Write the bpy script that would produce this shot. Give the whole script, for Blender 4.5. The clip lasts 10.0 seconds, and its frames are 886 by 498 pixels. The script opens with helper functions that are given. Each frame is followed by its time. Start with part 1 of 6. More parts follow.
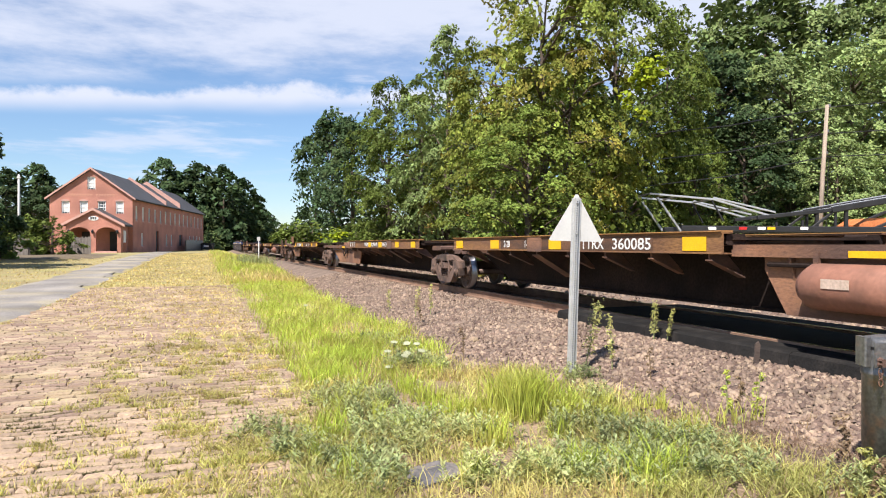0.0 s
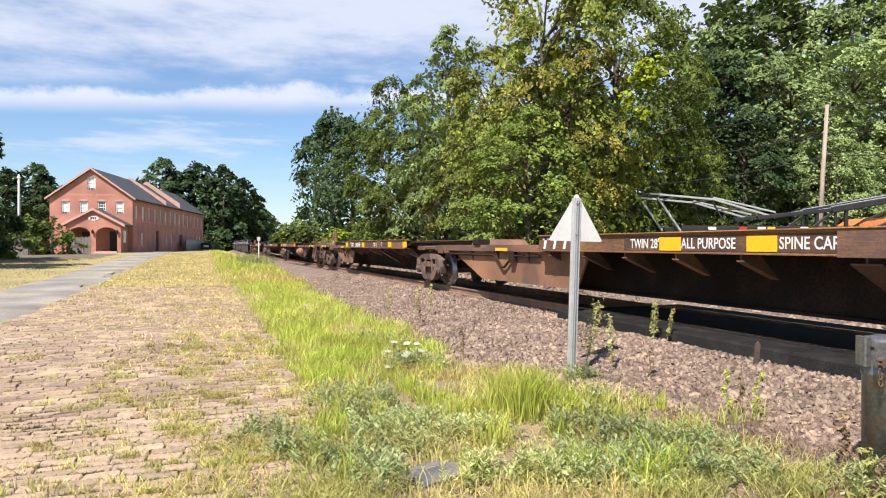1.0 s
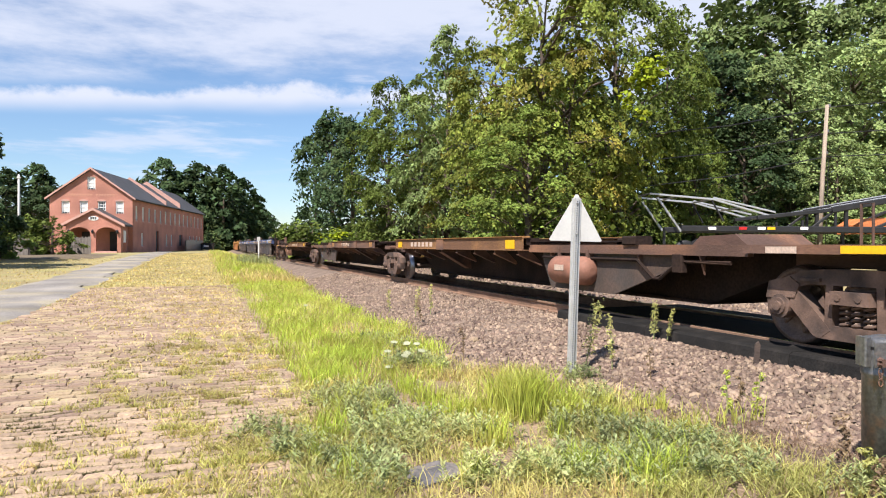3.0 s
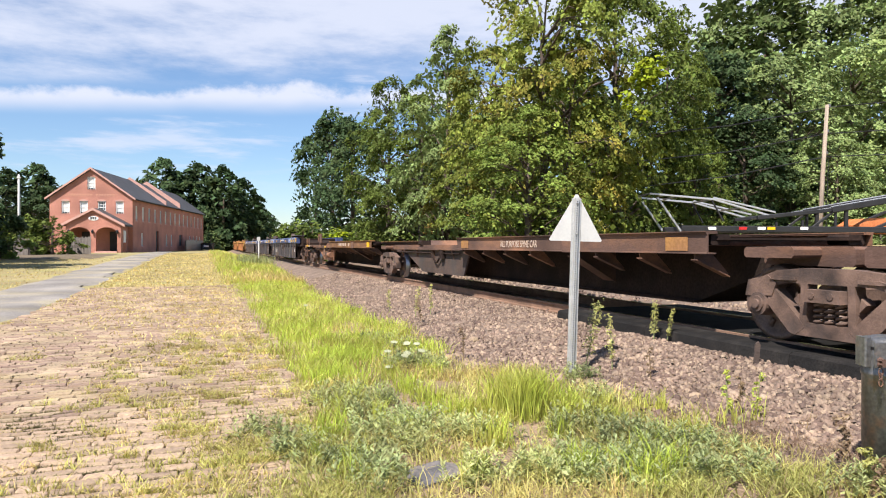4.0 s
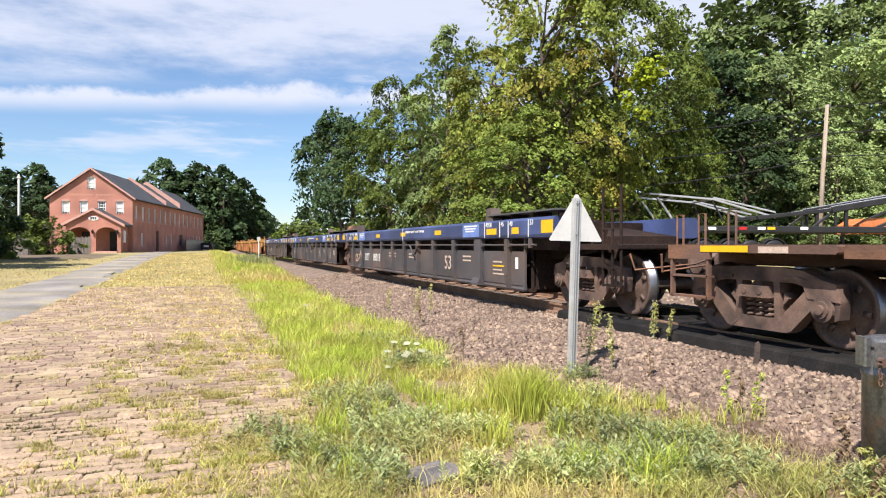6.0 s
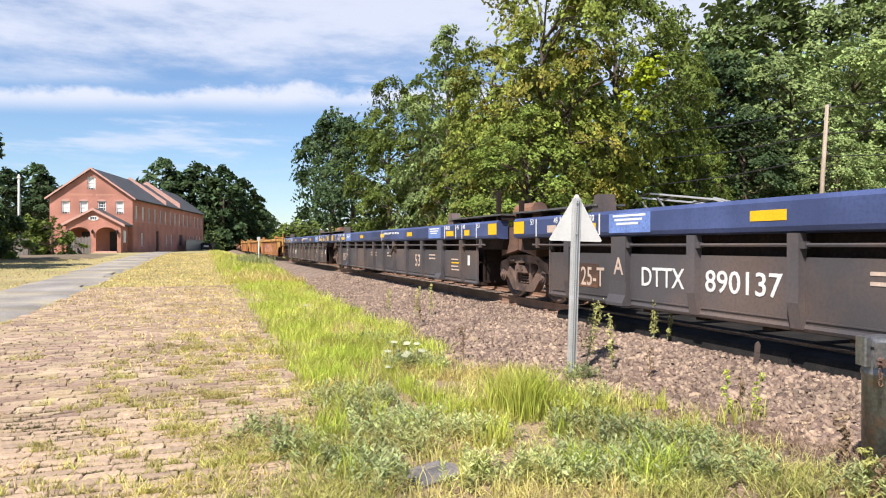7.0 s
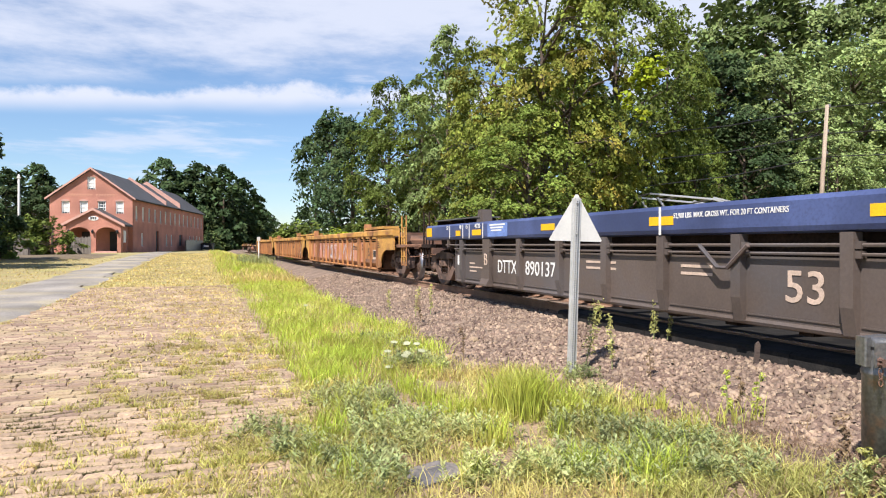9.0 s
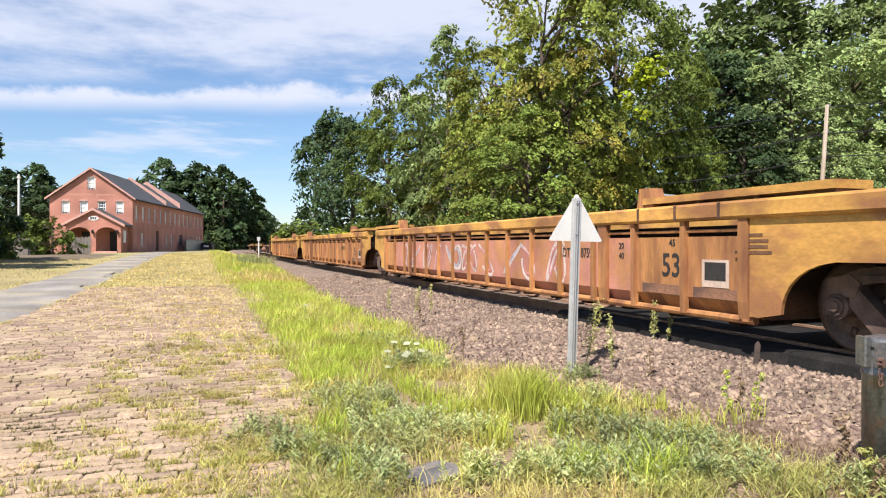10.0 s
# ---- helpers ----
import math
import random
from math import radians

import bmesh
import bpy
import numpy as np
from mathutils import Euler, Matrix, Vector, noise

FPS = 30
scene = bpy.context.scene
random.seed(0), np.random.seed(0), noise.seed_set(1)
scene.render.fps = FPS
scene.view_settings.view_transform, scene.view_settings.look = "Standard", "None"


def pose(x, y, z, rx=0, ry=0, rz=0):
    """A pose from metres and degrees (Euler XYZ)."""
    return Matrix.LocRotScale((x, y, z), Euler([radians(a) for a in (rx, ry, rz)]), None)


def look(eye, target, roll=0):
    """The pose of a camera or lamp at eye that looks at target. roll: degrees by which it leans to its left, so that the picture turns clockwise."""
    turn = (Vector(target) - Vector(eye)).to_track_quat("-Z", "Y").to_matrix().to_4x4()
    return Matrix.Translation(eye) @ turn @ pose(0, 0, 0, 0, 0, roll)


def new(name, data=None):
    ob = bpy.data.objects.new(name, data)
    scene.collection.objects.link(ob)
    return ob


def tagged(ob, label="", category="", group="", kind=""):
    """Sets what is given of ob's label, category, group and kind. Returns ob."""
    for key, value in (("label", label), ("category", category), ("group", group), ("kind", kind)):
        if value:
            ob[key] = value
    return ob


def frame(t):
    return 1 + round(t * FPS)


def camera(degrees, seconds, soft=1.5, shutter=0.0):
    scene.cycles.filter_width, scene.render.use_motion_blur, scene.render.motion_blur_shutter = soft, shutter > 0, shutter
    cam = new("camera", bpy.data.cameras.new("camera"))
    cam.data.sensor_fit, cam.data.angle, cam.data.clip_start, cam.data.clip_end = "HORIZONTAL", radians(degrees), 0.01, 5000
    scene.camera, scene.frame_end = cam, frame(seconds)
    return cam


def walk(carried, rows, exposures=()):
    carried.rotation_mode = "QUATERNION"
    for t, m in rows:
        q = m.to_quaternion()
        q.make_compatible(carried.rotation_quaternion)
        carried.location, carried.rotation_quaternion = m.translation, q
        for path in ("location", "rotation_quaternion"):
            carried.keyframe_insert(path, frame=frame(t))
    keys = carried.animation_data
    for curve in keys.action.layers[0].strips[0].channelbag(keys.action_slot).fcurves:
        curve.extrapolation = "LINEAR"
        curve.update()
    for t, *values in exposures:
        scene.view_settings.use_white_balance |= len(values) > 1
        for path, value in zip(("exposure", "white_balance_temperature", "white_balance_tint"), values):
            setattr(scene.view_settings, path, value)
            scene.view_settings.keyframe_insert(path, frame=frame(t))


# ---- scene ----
# camera: stands still beside the track; y runs along the track, x to the track side
YAW = 19.46
EYE = (0.0, 0.0, 1.5)
LENS = 66.3
cam = camera(LENS, 10.0, 1.1)
CAM_POSE = pose(*EYE, 90 - 0.33, 0, -YAW)
walk(cam, [(0, CAM_POSE), (10, CAM_POSE)])
scene.view_settings.exposure = 0.77

# ---- sky and sun ----
SUN_EL, SUN_AZ = 54.0, 229.0        # azimuth clockwise from +y
world = bpy.data.worlds.new("sky")
scene.world = world
world.use_nodes = True
wn, wl = world.node_tree.nodes, world.node_tree.links
wn.clear()


def wnode(kind, **kw):
    n = wn.new(kind)
    for k, v in kw.items():
        n.inputs[k].default_value = v
    return n


sky = wn.new("ShaderNodeTexSky")
sky.sky_type = "NISHITA"
sky.sun_disc = False
sky.sun_elevation, sky.sun_rotation = radians(SUN_EL), radians(SUN_AZ)
sky.air_density, sky.dust_density, sky.ozone_density = 1.05, 0.25, 3.5
tc = wn.new("ShaderNodeTexCoord")
sep = wn.new("ShaderNodeSeparateXYZ")
wl.new(tc.outputs["Generated"], sep.inputs[0])


def wmath(op, a, b=None, clamp=False):
    n = wn.new("ShaderNodeMath")
    n.operation, n.use_clamp = op, clamp
    for i, v in enumerate((a, b)):
        if v is None:
            continue
        if isinstance(v, (int, float)):
            n.inputs[i].default_value = v
        else:
            wl.new(v, n.inputs[i])
    return n.outputs[0]



def wnoise(scale, detail, stretch, rough=0.6):
    mp = wn.new("ShaderNodeMapping")
    mp.inputs["Scale"].default_value = stretch
    wl.new(tc.outputs["Generated"], mp.inputs["Vector"])
    nz = wnode("ShaderNodeTexNoise", Scale=scale, Detail=detail, Roughness=rough)
    wl.new(mp.outputs[0], nz.inputs["Vector"])
    return wmath("SUBTRACT", nz.outputs["Fac"], 0.5)


def wstep(value, lo, hi):
    r = wn.new("ShaderNodeMapRange")
    r.interpolation_type = "SMOOTHSTEP"
    r.inputs["From Min"].default_value, r.inputs["From Max"].default_value = lo, hi
    wl.new(value, r.inputs["Value"])
    return r.outputs[0]


# a low bank of cumulus with a flat foot, thin streaks below, a broken veil above
ahead = wmath("ADD", wmath("MULTIPLY", sep.outputs["X"], math.sin(radians(YAW))), wmath("MULTIPLY", sep.outputs["Y"], math.cos(radians(YAW))))
zs = wmath("DIVIDE", sep.outputs["Z"], wmath("MAXIMUM", ahead, 0.3))
lump = wmath("ADD", zs, wmath("MULTIPLY", wnoise(11, 9, (1, 1, 1.5), 0.65), 0.075))
foot = wmath("ADD", zs, wmath("MULTIPLY", wnoise(5, 3, (1, 1, 3)), 0.02))
bank = wmath("MULTIPLY", wstep(foot, 0.188, 0.222), wmath("SUBTRACT", 1.0, wstep(lump, 0.218, 0.240)))
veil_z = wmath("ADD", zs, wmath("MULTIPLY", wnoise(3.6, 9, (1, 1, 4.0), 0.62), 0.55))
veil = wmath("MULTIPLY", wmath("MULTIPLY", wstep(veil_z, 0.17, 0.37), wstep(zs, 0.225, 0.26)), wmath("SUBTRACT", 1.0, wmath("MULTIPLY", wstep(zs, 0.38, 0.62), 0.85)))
streak = wmath("MULTIPLY", wstep(wnoise(4.5, 6, (1, 1, 7)), 0.03, 0.22), wmath("MULTIPLY", wmath("MULTIPLY", wstep(zs, 0.07, 0.13), wmath("SUBTRACT", 1.0, wstep(zs, 0.45, 0.6))), 0.6))
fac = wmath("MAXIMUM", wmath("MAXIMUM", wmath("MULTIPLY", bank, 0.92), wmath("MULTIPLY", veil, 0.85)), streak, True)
mixc = wn.new("ShaderNodeMixRGB")
wl.new(fac, mixc.inputs["Fac"])
tone = wn.new("ShaderNodeMixRGB")
tone.blend_type = "MULTIPLY"
tone.inputs["Fac"].default_value, tone.inputs["Color2"].default_value = 1.0, (0.93, 0.985, 1.09, 1)
wl.new(sky.outputs["Color"], tone.inputs["Color1"])
wl.new(tone.outputs[0], mixc.inputs["Color1"])
mixc.inputs["Color2"].default_value = (6.1, 6.4, 7.5, 1)
bg = wnode("ShaderNodeBackground", Strength=0.082)
wl.new(mixc.outputs[0], bg.inputs["Color"])
wl.new(bg.outputs[0], wn.new("ShaderNodeOutputWorld").inputs["Surface"])

sun_dir = Vector((math.sin(radians(SUN_AZ)) * math.cos(radians(SUN_EL)), math.cos(radians(SUN_AZ)) * math.cos(radians(SUN_EL)), math.sin(radians(SUN_EL))))
sun_data = bpy.data.lights.new("sun", "SUN")
sun_data.energy, sun_data.angle, sun_data.color = 5.0, radians(0.5), (1.0, 0.93, 0.885)
new("sun", sun_data).matrix_world = look(sun_dir * 200, (0, 0, 0))


# ---- materials ----
def material(name, base, rough=0.7, metal=0.0, vary=(0.75, 1.25), scale=3.0, fine=60.0, tint=None, tint_amount=0.0, tint_scale=2.0, bump=0.15, bump_scale=None, rnd=0.0, island=0.0, translucent=0.0, spec=0.4, fine_amt=0.25, stretch=(1, 1, 1), tint_lo=0.45, tint_hi=0.62):
    """A surface with variation at two scales; tint is a second colour in patches (rust, dirt, moss)."""
    m = bpy.data.materials.new(name)
    m.use_nodes = True
    n, l = m.node_tree.nodes, m.node_tree.links
    n.clear()
    out = n.new("ShaderNodeOutputMaterial")
    p = n.new("ShaderNodeBsdfPrincipled")
    p.inputs["Roughness"].default_value, p.inputs["Metallic"].default_value = rough, metal
    p.inputs["Specular IOR Level"].default_value = spec
    co = n.new("ShaderNodeTexCoord")
    mp = n.new("ShaderNodeMapping")
    mp.inputs["Scale"].default_value = stretch
    l.new(co.outputs["Object"], mp.inputs["Vector"])

    def noise_tex(sc, det):
        t = n.new("ShaderNodeTexNoise")
        t.inputs["Scale"].default_value, t.inputs["Detail"].default_value = sc, det
        l.new(mp.outputs[0], t.inputs["Vector"])
        return t.outputs["Fac"]

    def ramp(v, a, b, c, d):
        r = n.new("ShaderNodeMapRange")
        for k, x in zip(("From Min", "From Max", "To Min", "To Max"), (a, b, c, d)):
            r.inputs[k].default_value = x
        l.new(v, r.inputs["Value"])
        return r.outputs[0]

    def mul(a, b):
        t = n.new("ShaderNodeMath")
        t.operation = "MULTIPLY"
        l.new(a, t.inputs[0]), l.new(b, t.inputs[1])
        return t.outputs[0]

    big, small = noise_tex(scale, 4), noise_tex(fine, 5)
    val = mul(ramp(big, 0.3, 0.7, vary[0], vary[1]), ramp(small, 0.3, 0.7, 1 - fine_amt, 1 + fine_amt))
    if rnd:
        oi = n.new("ShaderNodeObjectInfo")
        val = mul(val, ramp(oi.outputs["Random"], 0, 1, 1 - rnd, 1 + rnd))
    if island:
        ge = n.new("ShaderNodeNewGeometry")
        val = mul(val, ramp(ge.outputs["Random Per Island"], 0, 1, 1 - island, 1 + island))
    col = n.new("ShaderNodeRGB")
    col.outputs[0].default_value = (*base, 1)
    c = col.outputs[0]
    if tint:
        mx = n.new("ShaderNodeMixRGB")
        l.new(mul(ramp(noise_tex(tint_scale, 6), tint_lo, tint_hi, 0, tint_amount), ramp(small, 0.25, 0.5, 0.5, 1)), mx.inputs["Fac"])
        l.new(c, mx.inputs["Color1"])
        mx.inputs["Color2"].default_value = (*tint, 1)
        c = mx.outputs[0]
    hs = n.new("ShaderNodeHueSaturation")
    l.new(c, hs.inputs["Color"]), l.new(val, hs.inputs["Value"])
    if island:
        l.new(ramp(ge.outputs["Random Per Island"], 0, 1, 0.485, 0.515), hs.inputs["Hue"])
    l.new(hs.outputs[0], p.inputs["Base Color"])
    if bump:
        b = n.new("ShaderNodeBump")
        b.inputs["Strength"].default_value, b.inputs["Distance"].default_value = bump, 0.02
        l.new(noise_tex(bump_scale, 5) if bump_scale else small, b.inputs["Height"])
        l.new(b.outputs[0], p.inputs["Normal"])
    if translucent:
        tr = n.new("ShaderNodeBsdfTranslucent")
        l.new(hs.outputs[0], tr.inputs["Color"])
        ms = n.new("ShaderNodeMixShader")
        ms.inputs["Fac"].default_value = translucent
        l.new(p.outputs[0], ms.inputs[1]), l.new(tr.outputs[0], ms.inputs[2])
        l.new(ms.outputs[0], out.inputs["Surface"])
    else:
        l.new(p.outputs[0], out.inputs["Surface"])
    return m


M_EARTH = material("dry_earth", (0.31, 0.25, 0.115), 0.95, scale=0.25, fine=9, tint=(0.19, 0.20, 0.055), tint_amount=0.5, tint_scale=0.5, bump=0.6)
M_BALLAST = material("ballast_bed", (0.185, 0.135, 0.100), 0.95, scale=1.2, fine=24, bump=1.0, fine_amt=0.45)
M_STONE = material("ballast_stone", (0.225, 0.160, 0.118), 0.9, scale=1.6, vary=(0.7, 1.3), fine=50, island=0.5, bump=0.3)
M_SOIL = material("verge_soil", (0.25, 0.178, 0.115), 0.95, scale=1.5, fine=26, bump=0.9, fine_amt=0.4)
M_ASPHALT = material("old_asphalt", (0.25, 0.23, 0.205), 0.95, spec=0.1, scale=0.4, vary=(0.7, 1.3), fine=40, tint=(0.33, 0.29, 0.20), tint_amount=0.8, tint_scale=0.5, bump=0.3)
M_COBBLE = material("granite_block", (0.375, 0.268, 0.185), 0.85, scale=1.1, fine=38, rnd=0.20, island=0.22, bump=0.8, tint=(0.34, 0.26, 0.14), tint_amount=0.65, tint_scale=1.3, fine_amt=0.2)
M_JOINT = material("sandy_joint", (0.15, 0.115, 0.07), 0.95, scale=1.5, fine=50, bump=0.5)
M_RAIL = material("rail_steel", (0.225, 0.135, 0.088), 0.85, 0.0, scale=3, fine=60, bump=0.2)
M_RAILTOP = material("rail_polished", (0.45, 0.43, 0.42), 0.25, 1.0, scale=3, fine=60, bump=0.05)
M_TIE = material("creosote_tie", (0.075, 0.055, 0.045), 0.9, scale=4, fine=50, rnd=0.25, bump=0.5, stretch=(0.3, 3, 3))
M_RUBBER = material("crossing_rubber", (0.015, 0.0142, 0.0135), 0.9, spec=0.15, scale=1.0, fine=40, tint=(0.05, 0.043, 0.037), tint_amount=0.3, tint_scale=3, bump=0.3)
M_FADED = material("faded_wall_lettering", (0.50, 0.255, 0.175), 0.9, scale=2, fine=14, vary=(0.8, 1.1))
M_BRICK = material("red_brick", (0.47, 0.215, 0.155), 0.9, scale=0.6, vary=(0.7, 1.2), fine=14, tint=(0.30, 0.13, 0.10), tint_amount=0.5, tint_scale=1.2, bump=0.3)
M_ROOF = material("slate_roof", (0.062, 0.062, 0.066), 0.75, scale=0.7, fine=7, bump=0.3)
M_WHITE = material("white_paint", (0.78, 0.77, 0.73), 0.6, scale=2, fine=25, vary=(0.9, 1.05), fine_amt=0.06, bump=0.05)
M_PINKTRIM = material("faded_trim", (0.53, 0.31, 0.25), 0.7, scale=2, fine=25, vary=(0.9, 1.05), fine_amt=0.08)
M_DARK = material("dark_opening", (0.02, 0.02, 0.022), 0.6, scale=2, fine=20)
M_GLASS = material("window_glass", (0.05, 0.06, 0.07), 0.06, spec=0.9, bump=0.0, scale=1, fine=3, fine_amt=0.05)
M_WOODGREY = material("weathered_wood", (0.19, 0.165, 0.14), 0.85, scale=2, fine=30, rnd=0.2, stretch=(6, 6, 0.6), bump=0.4)
M_BARK = material("bark", (0.10, 0.075, 0.055), 0.95, scale=2, fine=18, bump=0.8, stretch=(2, 2, 0.5))
M_POLE = material("pole_wood", (0.36, 0.29, 0.22), 0.85, scale=2, fine=30, bump=0.3, stretch=(8, 8, 0.5))
M_GALV = material("galvanised_steel", (0.52, 0.52, 0.50), 0.5, 0.55, scale=4, fine=40, vary=(0.85, 1.1), fine_amt=0.1, bump=0.1)
M_GALVDARK = material("weathered_steel", (0.20, 0.20, 0.195), 0.42, 0.7, scale=5, fine=40, tint=(0.24, 0.11, 0.05), tint_amount=0.7, tint_scale=5, tint_lo=0.56, tint_hi=0.7)
M_ALU = material("bright_aluminium", (0.50, 0.51, 0.52), 0.4, 0.5, scale=4, fine=30, vary=(0.9, 1.05), fine_amt=0.05)
M_SIGN = material("sign_back", (0.56, 0.555, 0.52), 0.55, 0.1, scale=4, fine=50, vary=(0.92, 1.05), fine_amt=0.04, bump=0.03)
M_HOLE = material("punched_hole", (0.06, 0.06, 0.06), 0.8)


# ---- mesh helpers ----
class Geo:
    """Collects boxes, tubes and prisms into one mesh."""

    def __init__(self):
        self.v, self.f = [], []

    def add(self, verts, faces, m=None):
        o = len(self.v)
        if m is not None:
            verts = [tuple(m @ Vector(p)) for p in verts]
        self.v.extend(verts)
        self.f.extend([tuple(i + o for i in f) for f in faces])
        return self

    def box(self, x0, x1, y0, y1, z0, z1, c=0.0, m=None):
        """A box; c chamfers the edges that run along its longest side."""
        if c <= 0:
            v = [(x, y, z) for z in (z0, z1) for y in (y0, y1) for x in (x0, x1)]
            return self.add(v, [(0, 2, 3, 1), (4, 5, 7, 6), (0, 1, 5, 4), (2, 6, 7, 3), (0, 4, 6, 2), (1, 3, 7, 5)], m)
        dx, dy, dz = x1 - x0, y1 - y0, z1 - z0
        if dy >= dx and dy >= dz:
            return self.prism([(x0 + c, z0), (x1 - c, z0), (x1, z0 + c), (x1, z1 - c), (x1 - c, z1), (x0 + c, z1), (x0, z1 - c), (x0, z0 + c)], "y", y0, y1, m)
        if dx >= dz:
            return self.prism([(y0 + c, z0), (y1 - c, z0), (y1, z0 + c), (y1, z1 - c), (y1 - c, z1), (y0 + c, z1), (y0, z1 - c), (y0, z0 + c)], "x", x0, x1, m)
        return self.prism([(x0 + c, y0), (x1 - c, y0), (x1, y0 + c), (x1, y1 - c), (x1 - c, y1), (x0 + c, y1), (x0, y1 - c), (x0, y0 + c)], "z", z0, z1, m)

    def prism(self, poly, axis, a0, a1, m=None):
        k = len(poly)
        at = {"x": lambda p, a: (a, p[0], p[1]), "y": lambda p, a: (p[0], a, p[1]), "z": lambda p, a: (p[0], p[1], a)}[axis]
        v = [at(p, a0) for p in poly] + [at(p, a1) for p in poly]
        f = [tuple(range(k - 1, -1, -1)), tuple(range(k, 2 * k))] + [(i, (i + 1) % k, k + (i + 1) % k, k + i) for i in range(k)]
        return self.add(v, f, m)

    def tube(self, pts, radii, n=8, m=None):
        pts = [Vector(p) for p in pts]
        if isinstance(radii, (int, float)):
            radii = [radii] * len(pts)
        v, f = [], []
        for i, p in enumerate(pts):
            d = (pts[min(i + 1, len(pts) - 1)] - pts[max(i - 1, 0)]).normalized()
            a = d.orthogonal().normalized() if abs(d.z) > 0.9 or abs(d.z) < 1e-6 and abs(d.x) < 1e-6 else d.cross(Vector((0, 0, 1))).normalized()
            b = d.cross(a)
            v += [tuple(p + (a * math.cos(q) + b * math.sin(q)) * radii[i]) for q in (2 * math.pi * j / n for j in range(n))]
        for i in range(len(pts) - 1):
            f += [(i * n + j, i * n + (j + 1) % n, (i + 1) * n + (j + 1) % n, (i + 1) * n + j) for j in range(n)]
        f += [tuple(range(n - 1, -1, -1)), tuple(range((len(pts) - 1) * n, len(pts) * n))]
        return self.add(v, f, m)

    def lathe(self, profile, axis_x=True, n=24, m=None):
        """Turns (along, radius) pairs round the x axis (or z)."""
        v, f = [], []
        for a, r in profile:
            for j in range(n):
                q = 2 * math.pi * j / n
                v.append((a, r * math.cos(q), r * math.sin(q)) if axis_x else (r * math.cos(q), r * math.sin(q), a))
        for i in range(len(profile) - 1):
            f += [(i * n + j, i * n + (j + 1) % n, (i + 1) * n + (j + 1) % n, (i + 1) * n + j) for j in range(n)]
        f += [tuple(range(n - 1, -1, -1)), tuple(range((len(profile) - 1) * n, len(profile) * n))]
        return self.add(v, f, m)

    def mesh(self, name, mat, smooth=False, weld=False):
        me = bpy.data.meshes.new(name)
        me.from_pydata(self.v, [], self.f)
        bm = bmesh.new()
        bm.from_mesh(me)
        if weld:
            bmesh.ops.remove_doubles(bm, verts=bm.verts, dist=0.0005)
        bmesh.ops.recalc_face_normals(bm, faces=bm.faces)
        bm.to_mesh(me)
        bm.free()
        if smooth:
            for p in me.polygons:
                p.use_smooth = len(p.vertices) == 4
        me.materials.append(mat)
        return me


def link(name, mesh, parent=None, m=None, label=""):
    ob = new(name, mesh)
    if parent:
        ob.parent = parent
    if m is not None:
        ob.matrix_basis = m
    if label:
        ob["label"] = label
    return ob


def part(name, geo, mat, parent=None, label="", m=None, smooth=False, weld=False):
    return link(name, geo.mesh(name, mat, smooth, weld), parent, m, label)


def fast_mesh(name, verts, loops, per_face, mat):
    """A mesh from arrays: all faces have per_face corners."""
    me = bpy.data.meshes.new(name)
    nf = len(loops) // per_face
    me.vertices.add(len(verts))
    me.vertices.foreach_set("co", np.asarray(verts, dtype=np.float32).ravel())
    me.loops.add(len(loops))
    me.loops.foreach_set("vertex_index", np.asarray(loops, dtype=np.int32))
    me.polygons.add(nf)
    me.polygons.foreach_set("loop_start", np.arange(nf, dtype=np.int32) * per_face)
    me.update(calc_edges=True)
    me.materials.append(mat)
    return me


CY, SY = math.cos(radians(YAW)), math.sin(radians(YAW))


def plan(side, depth):
    """Ground plan place of a point seen at that sideways slope and depth from the eye."""
    return (side * depth * CY + depth * SY, -side * depth * SY + depth * CY)


def smooth_step(a, b, x):
    t = min(1.0, max(0.0, (x - a) / (b - a)))
    return t * t * (3 - 2 * t)

# ---- the ground, one sheet to the horizon ----
RAIL_Z, TRACK_X = 0.43, 6.93


def ground_z(x, y):
    z = 0.62 * smooth_step(10, 78, y) * (1 - smooth_step(1.5, 4.5, x) * (1 - smooth_step(80, 200, y)))
    z += 0.24 * smooth_step(4.3, 5.6, x) * (1 - smooth_step(11.5, 13, x))        # ballast shoulder
    z += 0.3 * smooth_step(11.5, 14, x) * (1 - smooth_step(200, 300, y))
    z += 1.2 * smooth_step(14, 22, x) * (1 - smooth_step(50, 90, y))             # raised yard beyond the track
    z += 9.0 * smooth_step(36, 90, x) * (1 - smooth_step(60, 140, y))            # wooded bank
    return z


def course(points, y):
    """Straight runs between (y, x) points of an edge in the plan."""
    if y <= points[0][0]:
        return points[0][1]
    for (a, p), (b, q) in zip(points[:-1], points[1:]):
        if y < b:
            return p + (q - p) * (y - a) / (b - a)
    return points[-1][1]


def verge_r(y):
    """Where the weeds end and the ballast begins."""
    return course(((3.0, 3.9), (4.0, 3.75), (5.7, 4.05), (6.8, 3.9), (7.4, 3.1), (8.3, 2.95), (10, 3.3), (21, 3.4), (40, 4.1), (60, 4.9)), y)


def verge_l(y):
    """Where the paving ends and the weeds begin."""
    return course(((4.2, 0.0), (5.3, 0.15), (5.8, 0.55), (7.0, 1.0), (8.0, 1.15), (22, 1.05), (45, 0.8)), y)


def rows_of(edges):
    out = []
    for a, b, step in edges:
        k = max(1, round((b - a) / step))
        out += [a + (b - a) * i / k for i in range(k)]
    return out + [edges[-1][1]]


